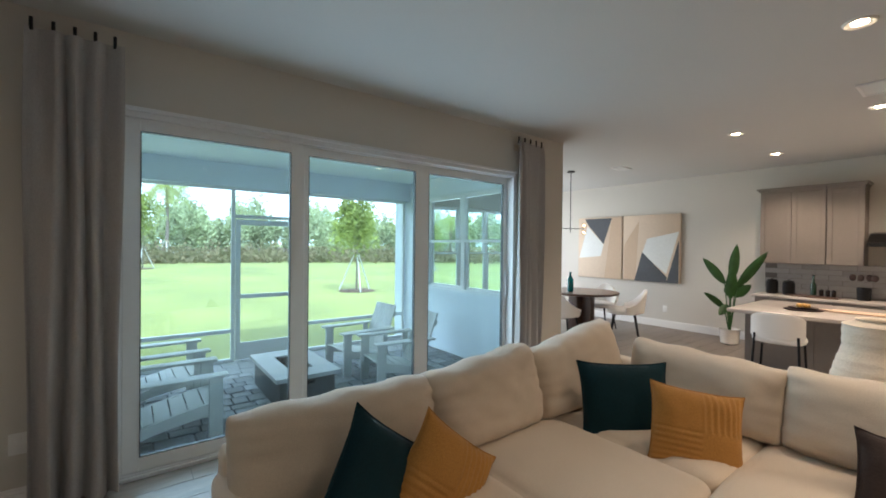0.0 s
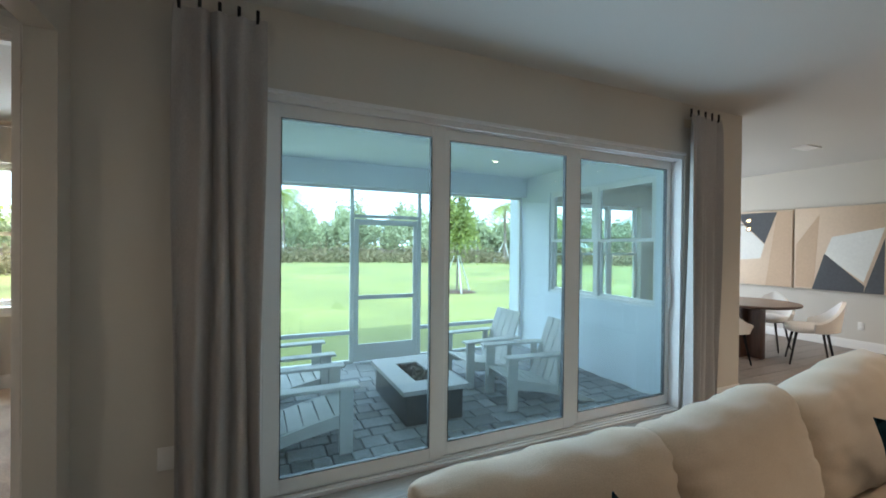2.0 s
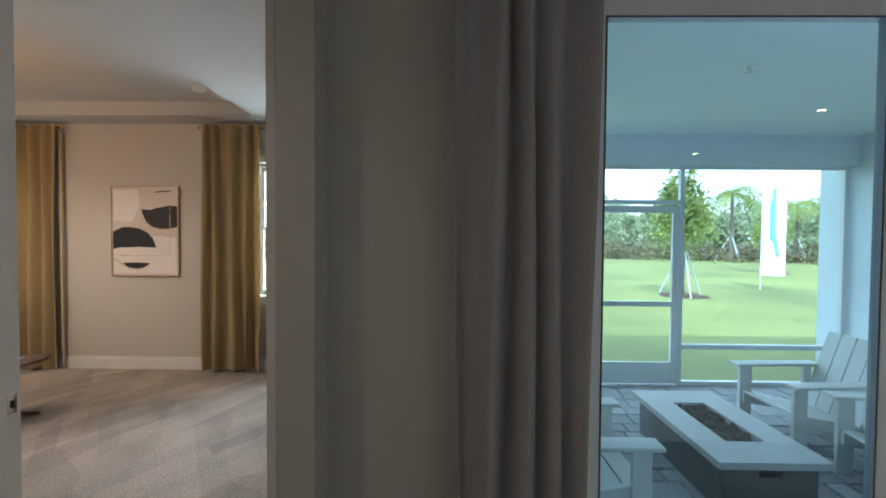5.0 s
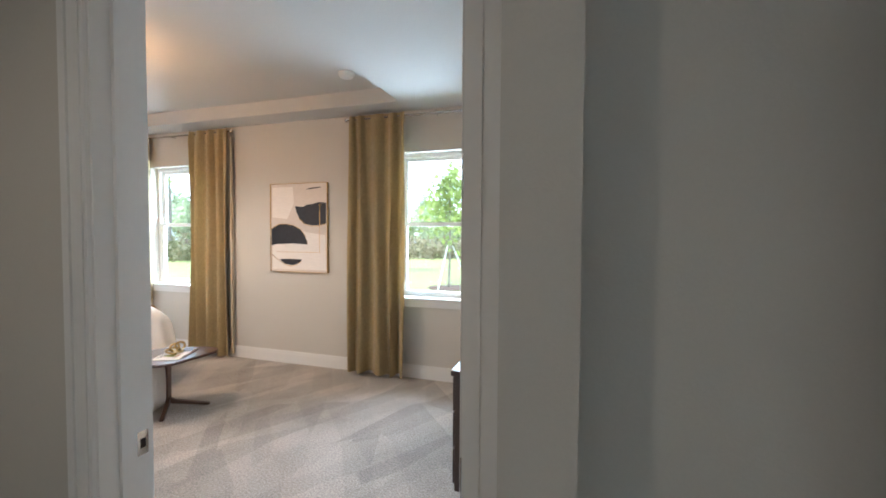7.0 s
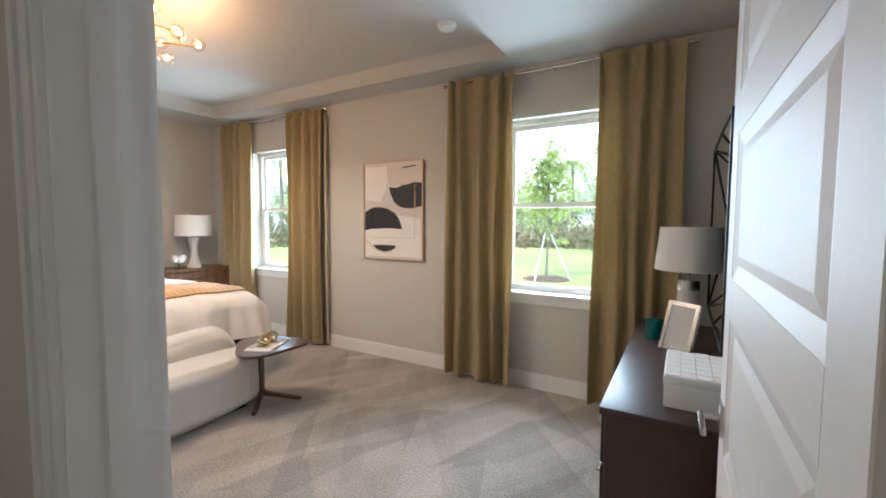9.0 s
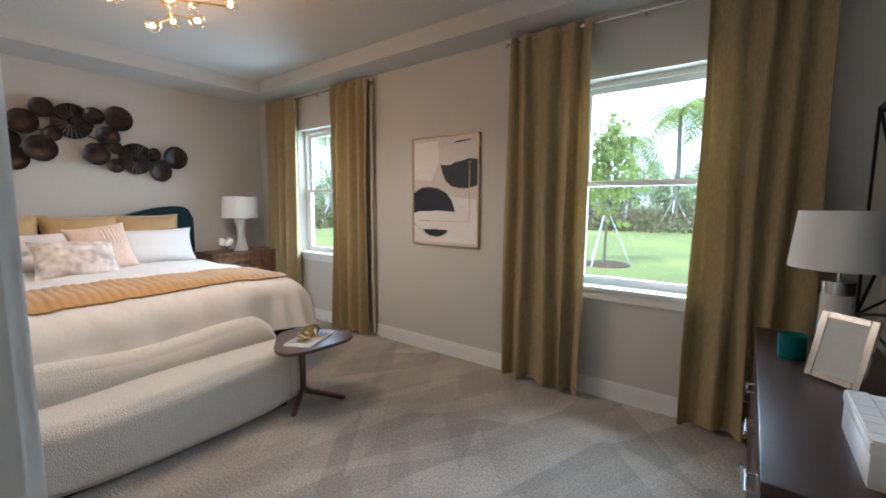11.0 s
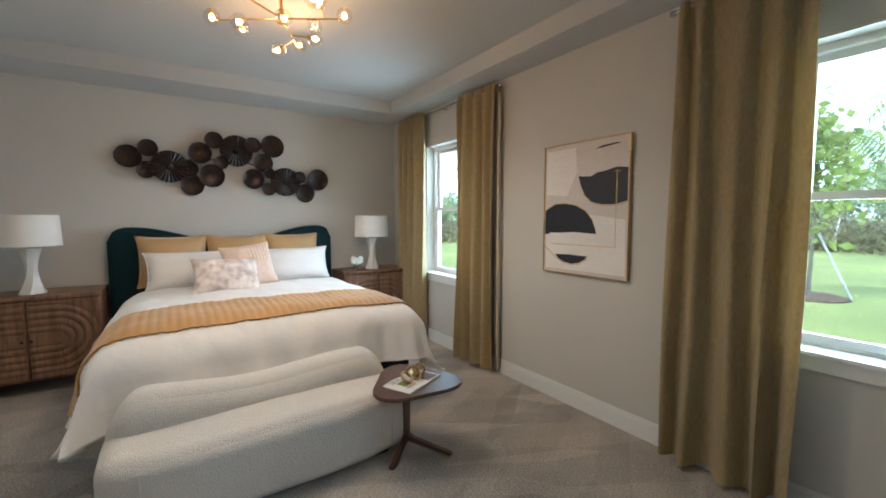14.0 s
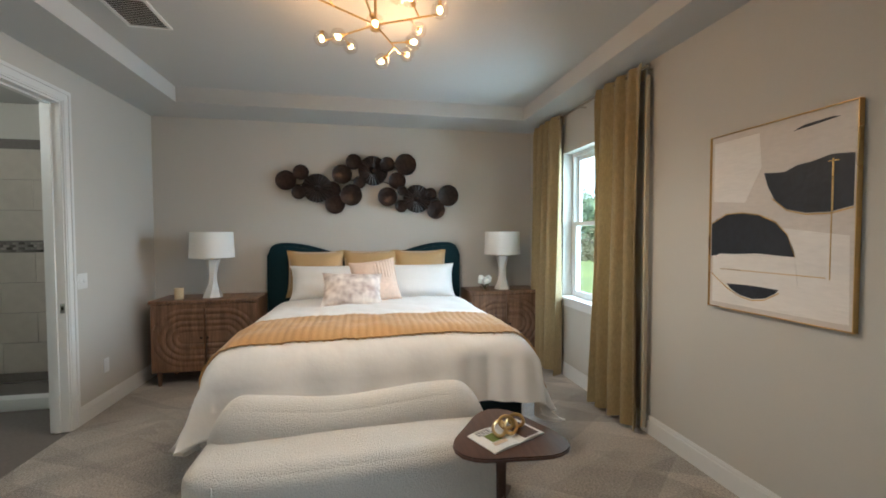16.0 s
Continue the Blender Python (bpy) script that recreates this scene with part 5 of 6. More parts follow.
def drape(a0, a1, b0, b1, na, nb, off, thick, ribs=0):
    """A thick cloth laid over the bed: an upper and an under sheet, closed round the hem."""
    bm = bmesh.new()
    sheets = []
    for o in (off + thick, off):
        g = []
        for i in range(na + 1):
            row = []
            for j in range(nb + 1):
                a, b = a0 + (a1 - a0) * i / na, b0 + (b1 - b0) * j / nb
                p = duvet_point(a, b, o)
                if ribs:
                    p.z += 0.006 * abs(math.sin(b * ribs))
                row.append(bm.verts.new(p))
            g.append(row)
        for r0, r1 in zip(g, g[1:]):
            for j in range(nb):
                bm.faces.new((r0[j], r0[j + 1], r1[j + 1], r1[j]))
        sheets.append(g)
    up, lo = sheets
    for i in range(na):
        for j in (0, nb):
            bm.faces.new((up[i][j], up[i + 1][j], lo[i + 1][j], lo[i][j]))
    for j in range(nb):
        for i in (0, na):
            bm.faces.new((up[i][j], up[i][j + 1], lo[i][j + 1], lo[i][j]))
    return bm


bed = thing("bed", "king bed with a deep teal velvet frame and curved headboard", "bed")
part("side_rail", slab(-6.70, 3.44, 0.05, -4.70, 5.36, 0.36, 0.04, 4), VELVET, bed)
for x, y in ((-6.6, 3.55), (-6.6, 5.25), (-4.92, 3.56), (-4.92, 5.24)):
    part("leg", lathe(bmesh.new(), [(0.025, 0), (0.035, 0.1)], x, y, 12), BLACK, bed)
bm = bmesh.new()
n = 48
out = []
for i in range(n + 1):
    u = 2 * i / n - 1
    top = 1.20 + 0.17 * (0.5 - 0.5 * math.cos(math.pi * min(1, abs(u) * 1.2)))
    k = max(0.0, (abs(u) - 0.86) / 0.14)
    top -= 0.14 * (1 - math.sqrt(max(0.0, 1 - k * k)))
    out.append((4.34 + u * 1.06, top))
prism(bm, [(3.28, 0.02), *out, (5.40, 0.02)], -6.845, -6.715, "x")
bmesh.ops.bevel(bm, geom=[e for e in bm.edges if abs(e.verts[0].co.x - e.verts[1].co.x) < 1e-5 and e.verts[0].co.x > -6.75], offset=0.04, segments=4, affect="EDGES")
part("headboard", bm, VELVET, bed)
bm = bmesh.new()
cushion(bm, -5.70, 4.40, 0.53, 0.97, 0.95, 0.20, 9, 10, 0.003, 2)
part("mattress", bm, LINEN, bed)
dv = thing("duvet", "white cotton duvet spread over the bed, draped to the sides", "duvet")
bm = drape(0.35, 2.36, -1.46, 1.46, 110, 150, 0.02, 0.03)
part("cover", bm, DUVET, dv, smooth=80)
for a, b in ((1.96, -0.54), (1.99, 0.02), (1.96, 0.60), (1.05, -0.3), (1.05, 0.35)):
    p = duvet_point(a, b, 0.026)
    bm = bmesh.new()
    cushion(bm, p.x, p.y, p.z, 0.006, 0.03, 0.004, 2.2, 3, 0)
    part("tuft", bm, LINEN, dv)
tw = thing("bed_throw", "mustard quilted throw laid across the bed", "throw")
bm = drape(1.33, 1.86, -1.34, 1.30, 26, 260, 0.051, 0.012, ribs=62)
part("throw", bm, material("ochre_throw_cloth", (0.50, 0.285, 0.095), 0.75, grain=120, vary=0.12, bump=0.3, sheen=0.3), tw, smooth=80)
sh = thing("bed_sheet", "white sheet turned down under the pillows", "sheet")
bm = drape(0.0, 0.5, -1.2, 1.2, 16, 80, 0.006, 0.008)
part("sheet", bm, LINEN, sh, smooth=80)
G = "pillows on the bed"
for y, r in ((3.80, 3), (4.37, -2), (4.93, 3)):
    throw_pillow("gold satin sham standing against the headboard", pose(-6.60, y, 0.80, -12, 0, 90 + r), 0.60, 0.50, 0.18, GOLDPIL, y, group=G)
for y, r in ((3.97, 4), (4.86, -3)):
    throw_pillow("plump white king pillow propped on the bed", pose(-6.40, y, 0.78, -24, 0, 90 + r), 0.82, 0.39, 0.22, DUVET, y + 3, group=G)
throw_pillow("blush ribbed square pillow in the middle of the bed", pose(-6.10, 4.44, 0.80, -24, -6, 98), 0.46, 0.44, 0.16, BLUSHP, 8, 46, G)
throw_pillow("blush and white figured lumbar pillow in front", pose(-5.90, 4.19, 0.80, -38, 2, 92), 0.56, 0.36, 0.16, BLUSH, 9, group=G)


def nightstand(y0, y1, label):
    c = thing("nightstand", label, "nightstand", pose(-6.62, (y0 + y1) / 2, 0), "nightstands beside the bed")
    w = (y1 - y0) / 2
    part("body", slab(-0.22, -w, 0.13, 0.20, w, 0.80, 0.004), WALNUT, c)
    part("top", slab(-0.225, -w - 0.004, 0.80, 0.232, w + 0.004, 0.83, 0.004), WALNUT, c)
    for s in (-1, 1):
        nu, nv, bm, g = 44, 56, bmesh.new(), []
        for i in range(nu + 1):
            row = []
            for j in range(nv + 1):
                y, z = 0.003 + (w - 0.007) * i / nu, 0.14 + 0.655 * j / nv
                # distance from the long core of the carved stadium
                q = math.hypot(max(0.0, y - (w - 0.30)), z - 0.465)
                if 0.055 < q < 0.285:
                    k = ((q - 0.055) / 0.0575) % 1
                    rise = 0.002 + 0.020 * math.sin(math.pi * k) ** 0.6
                else:
                    rise = 0.014
                if i in (0, nu) or j in (0, nv):
                    rise = 0.004
                row.append(bm.verts.new((0.204 + rise, s * y, z)))
            g.append(row)
        for a, b in zip(g, g[1:]):
            for j in range(nv):
                bm.faces.new((a[j], a[j + 1], b[j + 1], b[j]))
        edge = [e for e in bm.edges if e.is_boundary]
        ext = bmesh.ops.extrude_edge_only(bm, edges=edge)["geom"]
        for v in ext:
            if isinstance(v, bmesh.types.BMVert):
                v.co.x = 0.201
        d = part("door", bm, WALNUT, c, smooth=35)
        part("knob", lathe(bmesh.new(), [(0.005, 0), (0.005, 0.012), (0.012, 0.016), (0.012, 0.022)], seg=14), BLACK, d, at=pose(0.216, s * 0.028, 0.465, 0, 90, 0))
        for x in (-0.18, 0.17):
            part("leg", lathe(bmesh.new(), [(0.016, 0), (0.026, 0.13)], x, s * (w - 0.06), 12), WALNUT, c)


nightstand(2.30, 3.26, "carved walnut nightstand cabinet with concentric rings, at the bathroom side")
nightstand(5.44, 6.28, "carved walnut nightstand cabinet with concentric rings, at the window side")


def table_lamp(m, label, twist=True):
    t = thing("table_lamp", label, "lamp", m, "table lamps")
    bm = bmesh.new()
    rings = []
    for i in range(13):
        v = i / 12
        r = 0.095 - 0.10 * math.sin(v * math.pi * 0.9) * 0.55 + 0.0 * v
        row = []
        for k in range(6):
            a = math.pi * 2 * k / 6 + v * 1.0
            row.append(bm.verts.new((r * math.cos(a), r * math.sin(a), 0.38 * v)))
        rings.append(row)
    for a, b in zip(rings, rings[1:]):
        for k in range(6):
            bm.faces.new((a[k], a[(k + 1) % 6], b[(k + 1) % 6], b[k]))
    bm.faces.new(rings[0][::-1])
    bm.faces.new(rings[-1])
    part("base", bm, CERAMIC, t, smooth=25)
    part("neck", tube(bmesh.new(), [(0, 0, 0.38), (0, 0, 0.46)], 0.012), BRASS, t)
    bm = lathe(bmesh.new(), [(0.205, 0.40), (0.195, 0.655)], seg=40, cap=False)
    thicken(bm, 0.004)
    part("shade", bm, SHADE, t)
    part("spider", tube(bmesh.new(), [(-0.195, 0, 0.64), (0.195, 0, 0.64)], 0.003, 6), CHROME, t)
    bm = bmesh.new()
    cushion(bm, 0, 0, 0.50, 0.03, 0.03, 0.045, 2.0, 5, 0)
    part("bulb", bm, LINEN, t)
    return t


table_lamp(pose(-6.58, 2.80, 0.831), "white faceted table lamp with drum shade on a walnut nightstand")
table_lamp(pose(-6.58, 5.86, 0.831, 0, 0, 25), "white faceted table lamp with drum shade near the window")


def candle(m, mat, label, r=0.04, h=0.085):
    c = thing("candle", label, "candle", m)
    bm = lathe(bmesh.new(), [(r * 0.92, 0), (r, 0.006), (r, h), (r * 0.93, h), (r * 0.93, h * 0.75)], seg=24)
    part("jar", bm, mat, c)
    part("wax", lathe(bmesh.new(), [(r * 0.9, h * 0.6), (r * 0.9, h * 0.78)], seg=20), WAX, c)
    part("wick", tube(bmesh.new(), [(0, 0, h * 0.78), (0.002, 0, h * 0.9)], 0.002, 5), BLACK, c)


candle(pose(-6.48, 2.53, 0.831), WAX, "cream candle in a jar on the nightstand", 0.04, 0.11)
fl = thing("flower_vase", "white roses in a small glass bowl", "flowers", pose(-6.45, 5.61, 0.831))
g = part("bowl", lathe(bmesh.new(), [(0.03, 0), (0.05, 0.02), (0.052, 0.05), (0.04, 0.075)], seg=20, cap=False), CLEAR, fl)
g.visible_shadow = False
for k in range(5):
    a = k * 1.26
    bm = bmesh.new()
    cushion(bm, 0.045 * math.cos(a), 0.045 * math.sin(a), 0.115 + 0.02 * (k % 2), 0.036, 0.036, 0.032, 2.1, 6, 0.006, k)
    part("rose", bm, WHITEPET, fl, smooth=20)
    part("stem", tube(bmesh.new(), [(0, 0, 0.01), (0.03 * math.cos(a), 0.03 * math.sin(a), 0.10)], 0.003, 5), LEAF, fl)
    part("leaf", prism(bmesh.new(), [(0, 0), (0.025, 0.012), (0.05, 0), (0.025, -0.012)], 0, 0.001), LEAF, fl, at=pose(0.03 * math.cos(a + 0.5), 0.03 * math.sin(a + 0.5), 0.085, 0, 20, math.degrees(a + 0.5)))

# wall sculpture of metal discs
ws = thing("wall_sculpture", "cluster of overlapping dark bronze metal discs on the wall", "wall art")
DISCS = [(3.47, 2.05, 0.11, 0), (3.63, 2.14, 0.085, 0), (3.80, 1.97, 0.16, 1), (3.61, 1.92, 0.078, 0), (3.99, 1.80, 0.11, 0), (4.07, 2.13, 0.11, 0), (4.20, 2.27, 0.088, 0), (4.17, 1.90, 0.12, 0), (3.97, 1.96, 0.085, 0), (4.41, 2.18, 0.165, 1), (4.26, 2.045, 0.07, 0), (4.57, 2.25, 0.085, 0), (4.78, 2.26, 0.125, 0), (4.68, 2.07, 0.10, 0), (4.735, 1.96, 0.06, 0), (4.57, 1.885, 0.11, 0), (4.73, 1.785, 0.073, 0), (4.91, 1.87, 0.16, 1), (5.065, 1.93, 0.068, 0), (5.27, 1.91, 0.125, 0), (5.13, 1.75, 0.11, 0)]
for k, (y, z, r, fan) in enumerate(DISCS):
    lift = 0.02 + 0.013 * (k % 4)
    if fan:
        bm = lathe(bmesh.new(), [(0.001, 0.035), (r * 0.12, 0.034), (r * 0.2, 0.012), (r * 0.97, 0.022), (r, 0.02), (r * 0.95, 0.012), (r * 0.2, 0.0), (0.001, 0.0)], seg=48, cap=False)
        for v in bm.verts:
            rr = math.hypot(v.co.x, v.co.y)
            if rr > r * 0.3:
                v.co.z += 0.006 * (1 if round(math.atan2(v.co.y, v.co.x) / (2 * math.pi) * 48) % 2 else -1)
    else:
        bm = lathe(bmesh.new(), [(0.001, 0.004), (r * 0.5, 0.007), (r * 0.9, 0.018), (r, 0.026), (r * 0.99, 0.020), (r * 0.9, 0.010), (r * 0.5, 0.001), (0.001, -0.002)], seg=36, cap=False)
    part("disc", bm, BRONZE, ws, at=pose(-6.87 + lift, y, z, (k * 37 % 9) - 4, 90 + (k * 23 % 11) - 5, 0), smooth=30 if fan else 50)
part("rod", tube(bmesh.new(), [(-6.862, 3.5, 2.0), (-6.862, 4.4, 2.1), (-6.862, 5.25, 1.85)], 0.006), BLACK, ws)

# bench at the foot of the bed
bn = thing("bench", "cream boucle curved bench with a low rounded back", "bench", pose(-4.25, 4.24, 0))
bm = bmesh.new()
soft_box(bm, 0.0, 0, 0.205, 0.27, 0.79, 0.185, 0.085, 0.012, 34, 1, 0.003)
for v in bm.verts:
    c = v.co
    c.x -= 0.12 * (abs(c.y) / 0.8) ** 3 * (1 if c.x > 0 else 0.3)
    if c.z > 0.25:
        c.z += 0.022 * math.cos(c.y * 2.6 - 0.8)
part("seat", bm, BOUCLE, bn, smooth=80)
bm = bmesh.new()
soft_box(bm, -0.185, 0, 0.30, 0.13, 0.77, 0.268, 0.125, 0.012, 34, 2, 0.003)
for v in bm.verts:
    c = v.co
    up = max(0.0, (c.z - 0.1) / 0.47)
    c.z -= up * (0.018 + 0.022 * math.cos(math.pi * (c.y + 0.12) / 0.62))
    c.z -= up * 0.16 * max(0.0, (abs(c.y) - 0.58) / 0.20) ** 2
    c.x -= 0.03 * (c.y / 0.8) ** 2 - 0.02 * c.y * (c.y < 0)
part("backrest", bm, BOUCLE, bn, smooth=80)
for s in (-1, 1):
    part("seam", tube(bmesh.new(), [(0.278 - 0.12 * (0.62 / 0.8) ** 3, s * 0.62, z) for z in (0.06, 0.15, 0.24, 0.33)], 0.0035, 6), BOUCLE, bn)
part("plinth", slab(-0.26, -0.62, 0.0, 0.16, 0.62, 0.022, 0.005), BLACK, bn)

# side table
sd_t = thing("side_table", "dark walnut side table with a rounded triangular top", "table", pose(-3.98, 4.98, 0))
tri = []
for k in range(36):
    a = 2 * math.pi * k / 36
    r = 0.255 / (1 + 0.16 * math.cos(3 * (a - radians(55)) + math.pi))
    tri.append((r * math.cos(a), r * math.sin(a)))
bm = prism(bmesh.new(), tri, 0.447, 0.467)
bmesh.ops.bevel(bm, geom=[e for e in bm.edges if abs(e.verts[0].co.z - e.verts[1].co.z) < 1e-5], offset=0.006, segments=2, affect="EDGES")
part("tabletop", bm, TABLEWOOD, sd_t)
part("stem", prism(bmesh.new(), [(-0.024, 0.06), (0.024, 0.06), (0.032, 0.447), (-0.032, 0.447)], -0.011, 0.011, "x"), TABLEWOOD, sd_t, at=pose(-0.09, 0.0, 0, 0, 0, 25))
for fx, fy in ((0.075, -0.19), (0.14, 0.19), (-0.30, 0.12)):
    reach, turn = math.hypot(fx + 0.09, fy), math.degrees(math.atan2(fy, fx + 0.09))
    part("foot", prism(bmesh.new(), [(-0.01, 0.055), (-0.01, 0.115), (0.05, 0.075), (reach, 0.014), (reach, 0.0), (reach - 0.03, 0.0), (0.06, 0.04)], -0.014, 0.014, "y"), TABLEWOOD, sd_t, at=pose(-0.09, 0.0, 0, 0, 0, turn))
mg = thing("magazine", "open glossy magazine lying on the side table", "magazine", pose(-3.965, 4.972, 0.468, 0, 0, 115))
for s in (-1, 1):
    bm = bmesh.new()
    rows = []
    for i in range(9):
        u = i / 8
        z = 0.004 + 0.008 * math.sin(u * math.pi) ** 0.7
        rows.append([bm.verts.new((s * 0.165 * u, y, z)) for y in (-0.098, 0.098)] + [bm.verts.new((s * 0.165 * u, y, 0)) for y in (0.098, -0.098)])
    for a, b in zip(rows, rows[1:]):
        for k in range(4):
            bm.faces.new((a[k], a[(k + 1) % 4], b[(k + 1) % 4], b[k]))
    bm.faces.new(rows[0])
    bm.faces.new(rows[-1][::-1])
    part("page_block", bm, PAPER, mg)
part("printed_picture", slab(0.035, -0.088, 0.0124, 0.135, 0.05, 0.0130), PLATE, mg, "dark red printed photograph")
part("printed_picture", slab(-0.115, -0.03, 0.0124, -0.055, 0.04, 0.0130), FOLIAGE, mg, "small printed plant")
part("printed_picture", slab(-0.125, -0.06, 0.0124, -0.045, -0.035, 0.0130), BEIGEP, mg, "printed beige caption block")
for k in range(4):
    part("text_bar", slab(-0.135, 0.05 + 0.011 * k, 0.0118, -0.045, 0.053 + 0.011 * k, 0.0127), SLATEP, mg)
kn = thing("brass_knot", "polished brass chain link ornament on a magazine", "ornament", pose(-4.00, 4.99, 0.481, 0, 0, 100))
for cx, cz, lean, turn, rx, ry in ((-0.045, 0.012, 6, 60, 0.080, 0.030), (0.020, 0.012, -6, 60, 0.080, 0.030), (-0.005, 0.036, 86, -30, 0.034, 0.030), (0.052, 0.036, 84, -38, 0.034, 0.030)):
    pts = [(rx * math.cos(2 * math.pi * i / 24), ry * math.sin(2 * math.pi * i / 24), 0) for i in range(25)]
    part("link", tube(bmesh.new(), pts, 0.0085, 8), BRASS, kn, at=pose(cx, 0, cz, lean, 0, turn))

# framed picture between the windows
pc = thing("framed_picture", "abstract black and white painting in a thin brass frame", "painting")
PX0, PX1, PZ0, PZ1, PY = -4.165, -3.425, 1.03, 2.01, 6.303
part("canvas", slab(PX0 + 0.005, PY + 0.006, PZ0 + 0.005, PX1 - 0.005, 6.325, PZ1 - 0.005), CANVAS, pc)
for x0, z0, x1, z1 in ((PX0, PZ0, PX0 + 0.005, PZ1), (PX1 - 0.005, PZ0, PX1, PZ1), (PX0 + 0.005, PZ0, PX1 - 0.005, PZ0 + 0.005), (PX0 + 0.005, PZ1 - 0.005, PX1 - 0.005, PZ1)):
    part("frame", slab(x0, PY - 0.006, z0, x1, 6.327, z1, 0.0015, 1), BRASS, pc)


def painted(mat, pts, k):
    W, H = PX1 - PX0, PZ1 - PZ0
    q = [(PX0 + min(max(u, 0.016), 0.984) * W, PZ0 + v * H) for u, v in pts]
    part("painted_area", prism(bmesh.new(), q, PY + 0.0055 - 0.0007 * k, PY + 0.0065, "y"), mat, pc, smooth=0)


painted(WHITEP, [(0.03, 0.03), (0.97, 0.03), (0.96, 0.42), (0.55, 0.46), (0.03, 0.44)], 0)
painted(WHITEP, [(0.03, 0.62), (0.30, 0.60), (0.42, 0.78), (0.40, 0.96), (0.03, 0.96)], 0)
painted(INK, [(0.44, 0.745), (0.47, 0.67), (0.52, 0.60), (0.60, 0.55), (0.72, 0.528), (0.86, 0.528), (0.975, 0.55), (0.975, 0.775), (0.86, 0.785), (0.74, 0.765), (0.66, 0.76), (0.58, 0.735), (0.50, 0.74)], 1)
painted(INK, [(0.016, 0.30), (0.016, 0.49), (0.06, 0.515), (0.15, 0.54), (0.28, 0.543), (0.41, 0.527), (0.53, 0.485), (0.61, 0.42), (0.65, 0.35), (0.66, 0.315), (0.40, 0.325), (0.20, 0.315)], 1)
painted(INK, [(0.16, 0.145), (0.20, 0.115), (0.27, 0.09), (0.37, 0.078), (0.46, 0.09), (0.53, 0.12), (0.56, 0.145), (0.36, 0.15)], 1)
painted(WHITEP, [(0.05, 0.19), (0.045, 0.29), (0.09, 0.315), (0.50, 0.32), (0.66, 0.30), (0.68, 0.17), (0.30, 0.16)], 2)
painted(INK, [(0.63, 0.927), (0.76, 0.934), (0.90, 0.945), (0.86, 0.952), (0.70, 0.945)], 1)
# thin gilt edges and scratched lines
for u0, v0, u1, v1 in ((0.862, 0.53, 0.872, 0.765), (0.10, 0.225, 0.84, 0.229), (0.862, 0.22, 0.866, 0.528), (0.84, 0.752, 0.90, 0.757)):
    painted(BRASS, [(u0, v0), (u1, v0), (u1, v1), (u0, v1)], 3)
for edge in ([(0.50, 0.612), (0.60, 0.548), (0.72, 0.524), (0.86, 0.524), (0.975, 0.546)], [(0.016, 0.494), (0.15, 0.545), (0.28, 0.548), (0.41, 0.532), (0.53, 0.49), (0.61, 0.425), (0.66, 0.32)], [(0.02, 0.20), (0.16, 0.125), (0.27, 0.085), (0.37, 0.073), (0.46, 0.085), (0.56, 0.13)]):
    painted(BRASS, edge + [(u, v - 0.006) for u, v in edge[::-1]], 3)

# dresser and what stands on it
dr = thing("dresser", "dark espresso wood dresser with six drawers", "dresser")
DX0, DX1, DY0, DY1, DZ = -1.50, -1.04, 4.51, 6.11, 0.745
part("body", slab(DX0 + 0.02, DY0 + 0.01, 0.10, DX1, DY1 - 0.01, DZ - 0.03, 0.004), DARKWOOD, dr)
part("top", slab(DX0, DY0, DZ - 0.03, DX1, DY1, DZ, 0.005), DARKWOOD, dr)
for j in range(2):
    for i in range(3):
        y0, z0 = DY0 + 0.03 + j * 0.775, 0.13 + i * 0.195
        d = part("drawer", slab(DX0 + 0.004, y0, z0, DX0 + 0.022, y0 + 0.76, z0 + 0.185, 0.003), DARKWOOD, dr)
        for yy in (0.19, 0.57):
            bm = tube(bmesh.new(), [(DX0 + 0.004, y0 + yy - 0.05, z0 + 0.09), (DX0 - 0.024, y0 + yy - 0.05, z0 + 0.09)], 0.004, 6)
            tube(bm, [(DX0 + 0.004, y0 + yy + 0.05, z0 + 0.09), (DX0 - 0.024, y0 + yy + 0.05, z0 + 0.09)], 0.004, 6)
            tube(bm, [(DX0 - 0.024, y0 + yy - 0.06, z0 + 0.09), (DX0 - 0.024, y0 + yy + 0.06, z0 + 0.09)], 0.005, 6)
            part("handle", bm, CHROME, d, "chrome bar handle")
for x in (DX0 + 0.06, DX1 - 0.06):
    for y in (DY0 + 0.08, DY1 - 0.08):
        part("leg", lathe(bmesh.new(), [(0.018, 0), (0.028, 0.1)], x, y, 12), DARKWOOD, dr)
bx = thing("storage_box", "white box with a lid of woven relief squares", "box", pose(-1.20, 4.80, DZ))
part("body", slab(-0.10, -0.17, 0, 0.10, 0.17, 0.085, 0.003), CERAMIC, bx)
part("lid", slab(-0.103, -0.173, 0.085, 0.103, 0.173, 0.115, 0.003), CERAMIC, bx)
for i in range(4):
    for j in range(6):
        part("relief_tile", slab(-0.024, -0.026, 0, 0.024, 0.026, 0.004, 0.0015, 1), LINEN, bx, at=pose(-0.075 + i * 0.05, -0.143 + j * 0.057, 0.115, 4 if (i + j) % 2 else -3, 0, 0), smooth=0)
candle(pose(-1.38, 5.62, DZ), TEALGLASS, "teal glass candle jar on the dresser", 0.052, 0.105)
ph = thing("photo_frame", "silver photo frame propped on the dresser", "photo frame", pose(-1.28, 5.36, DZ + 0.004, -16, 0, -38))
bm = bmesh.new()
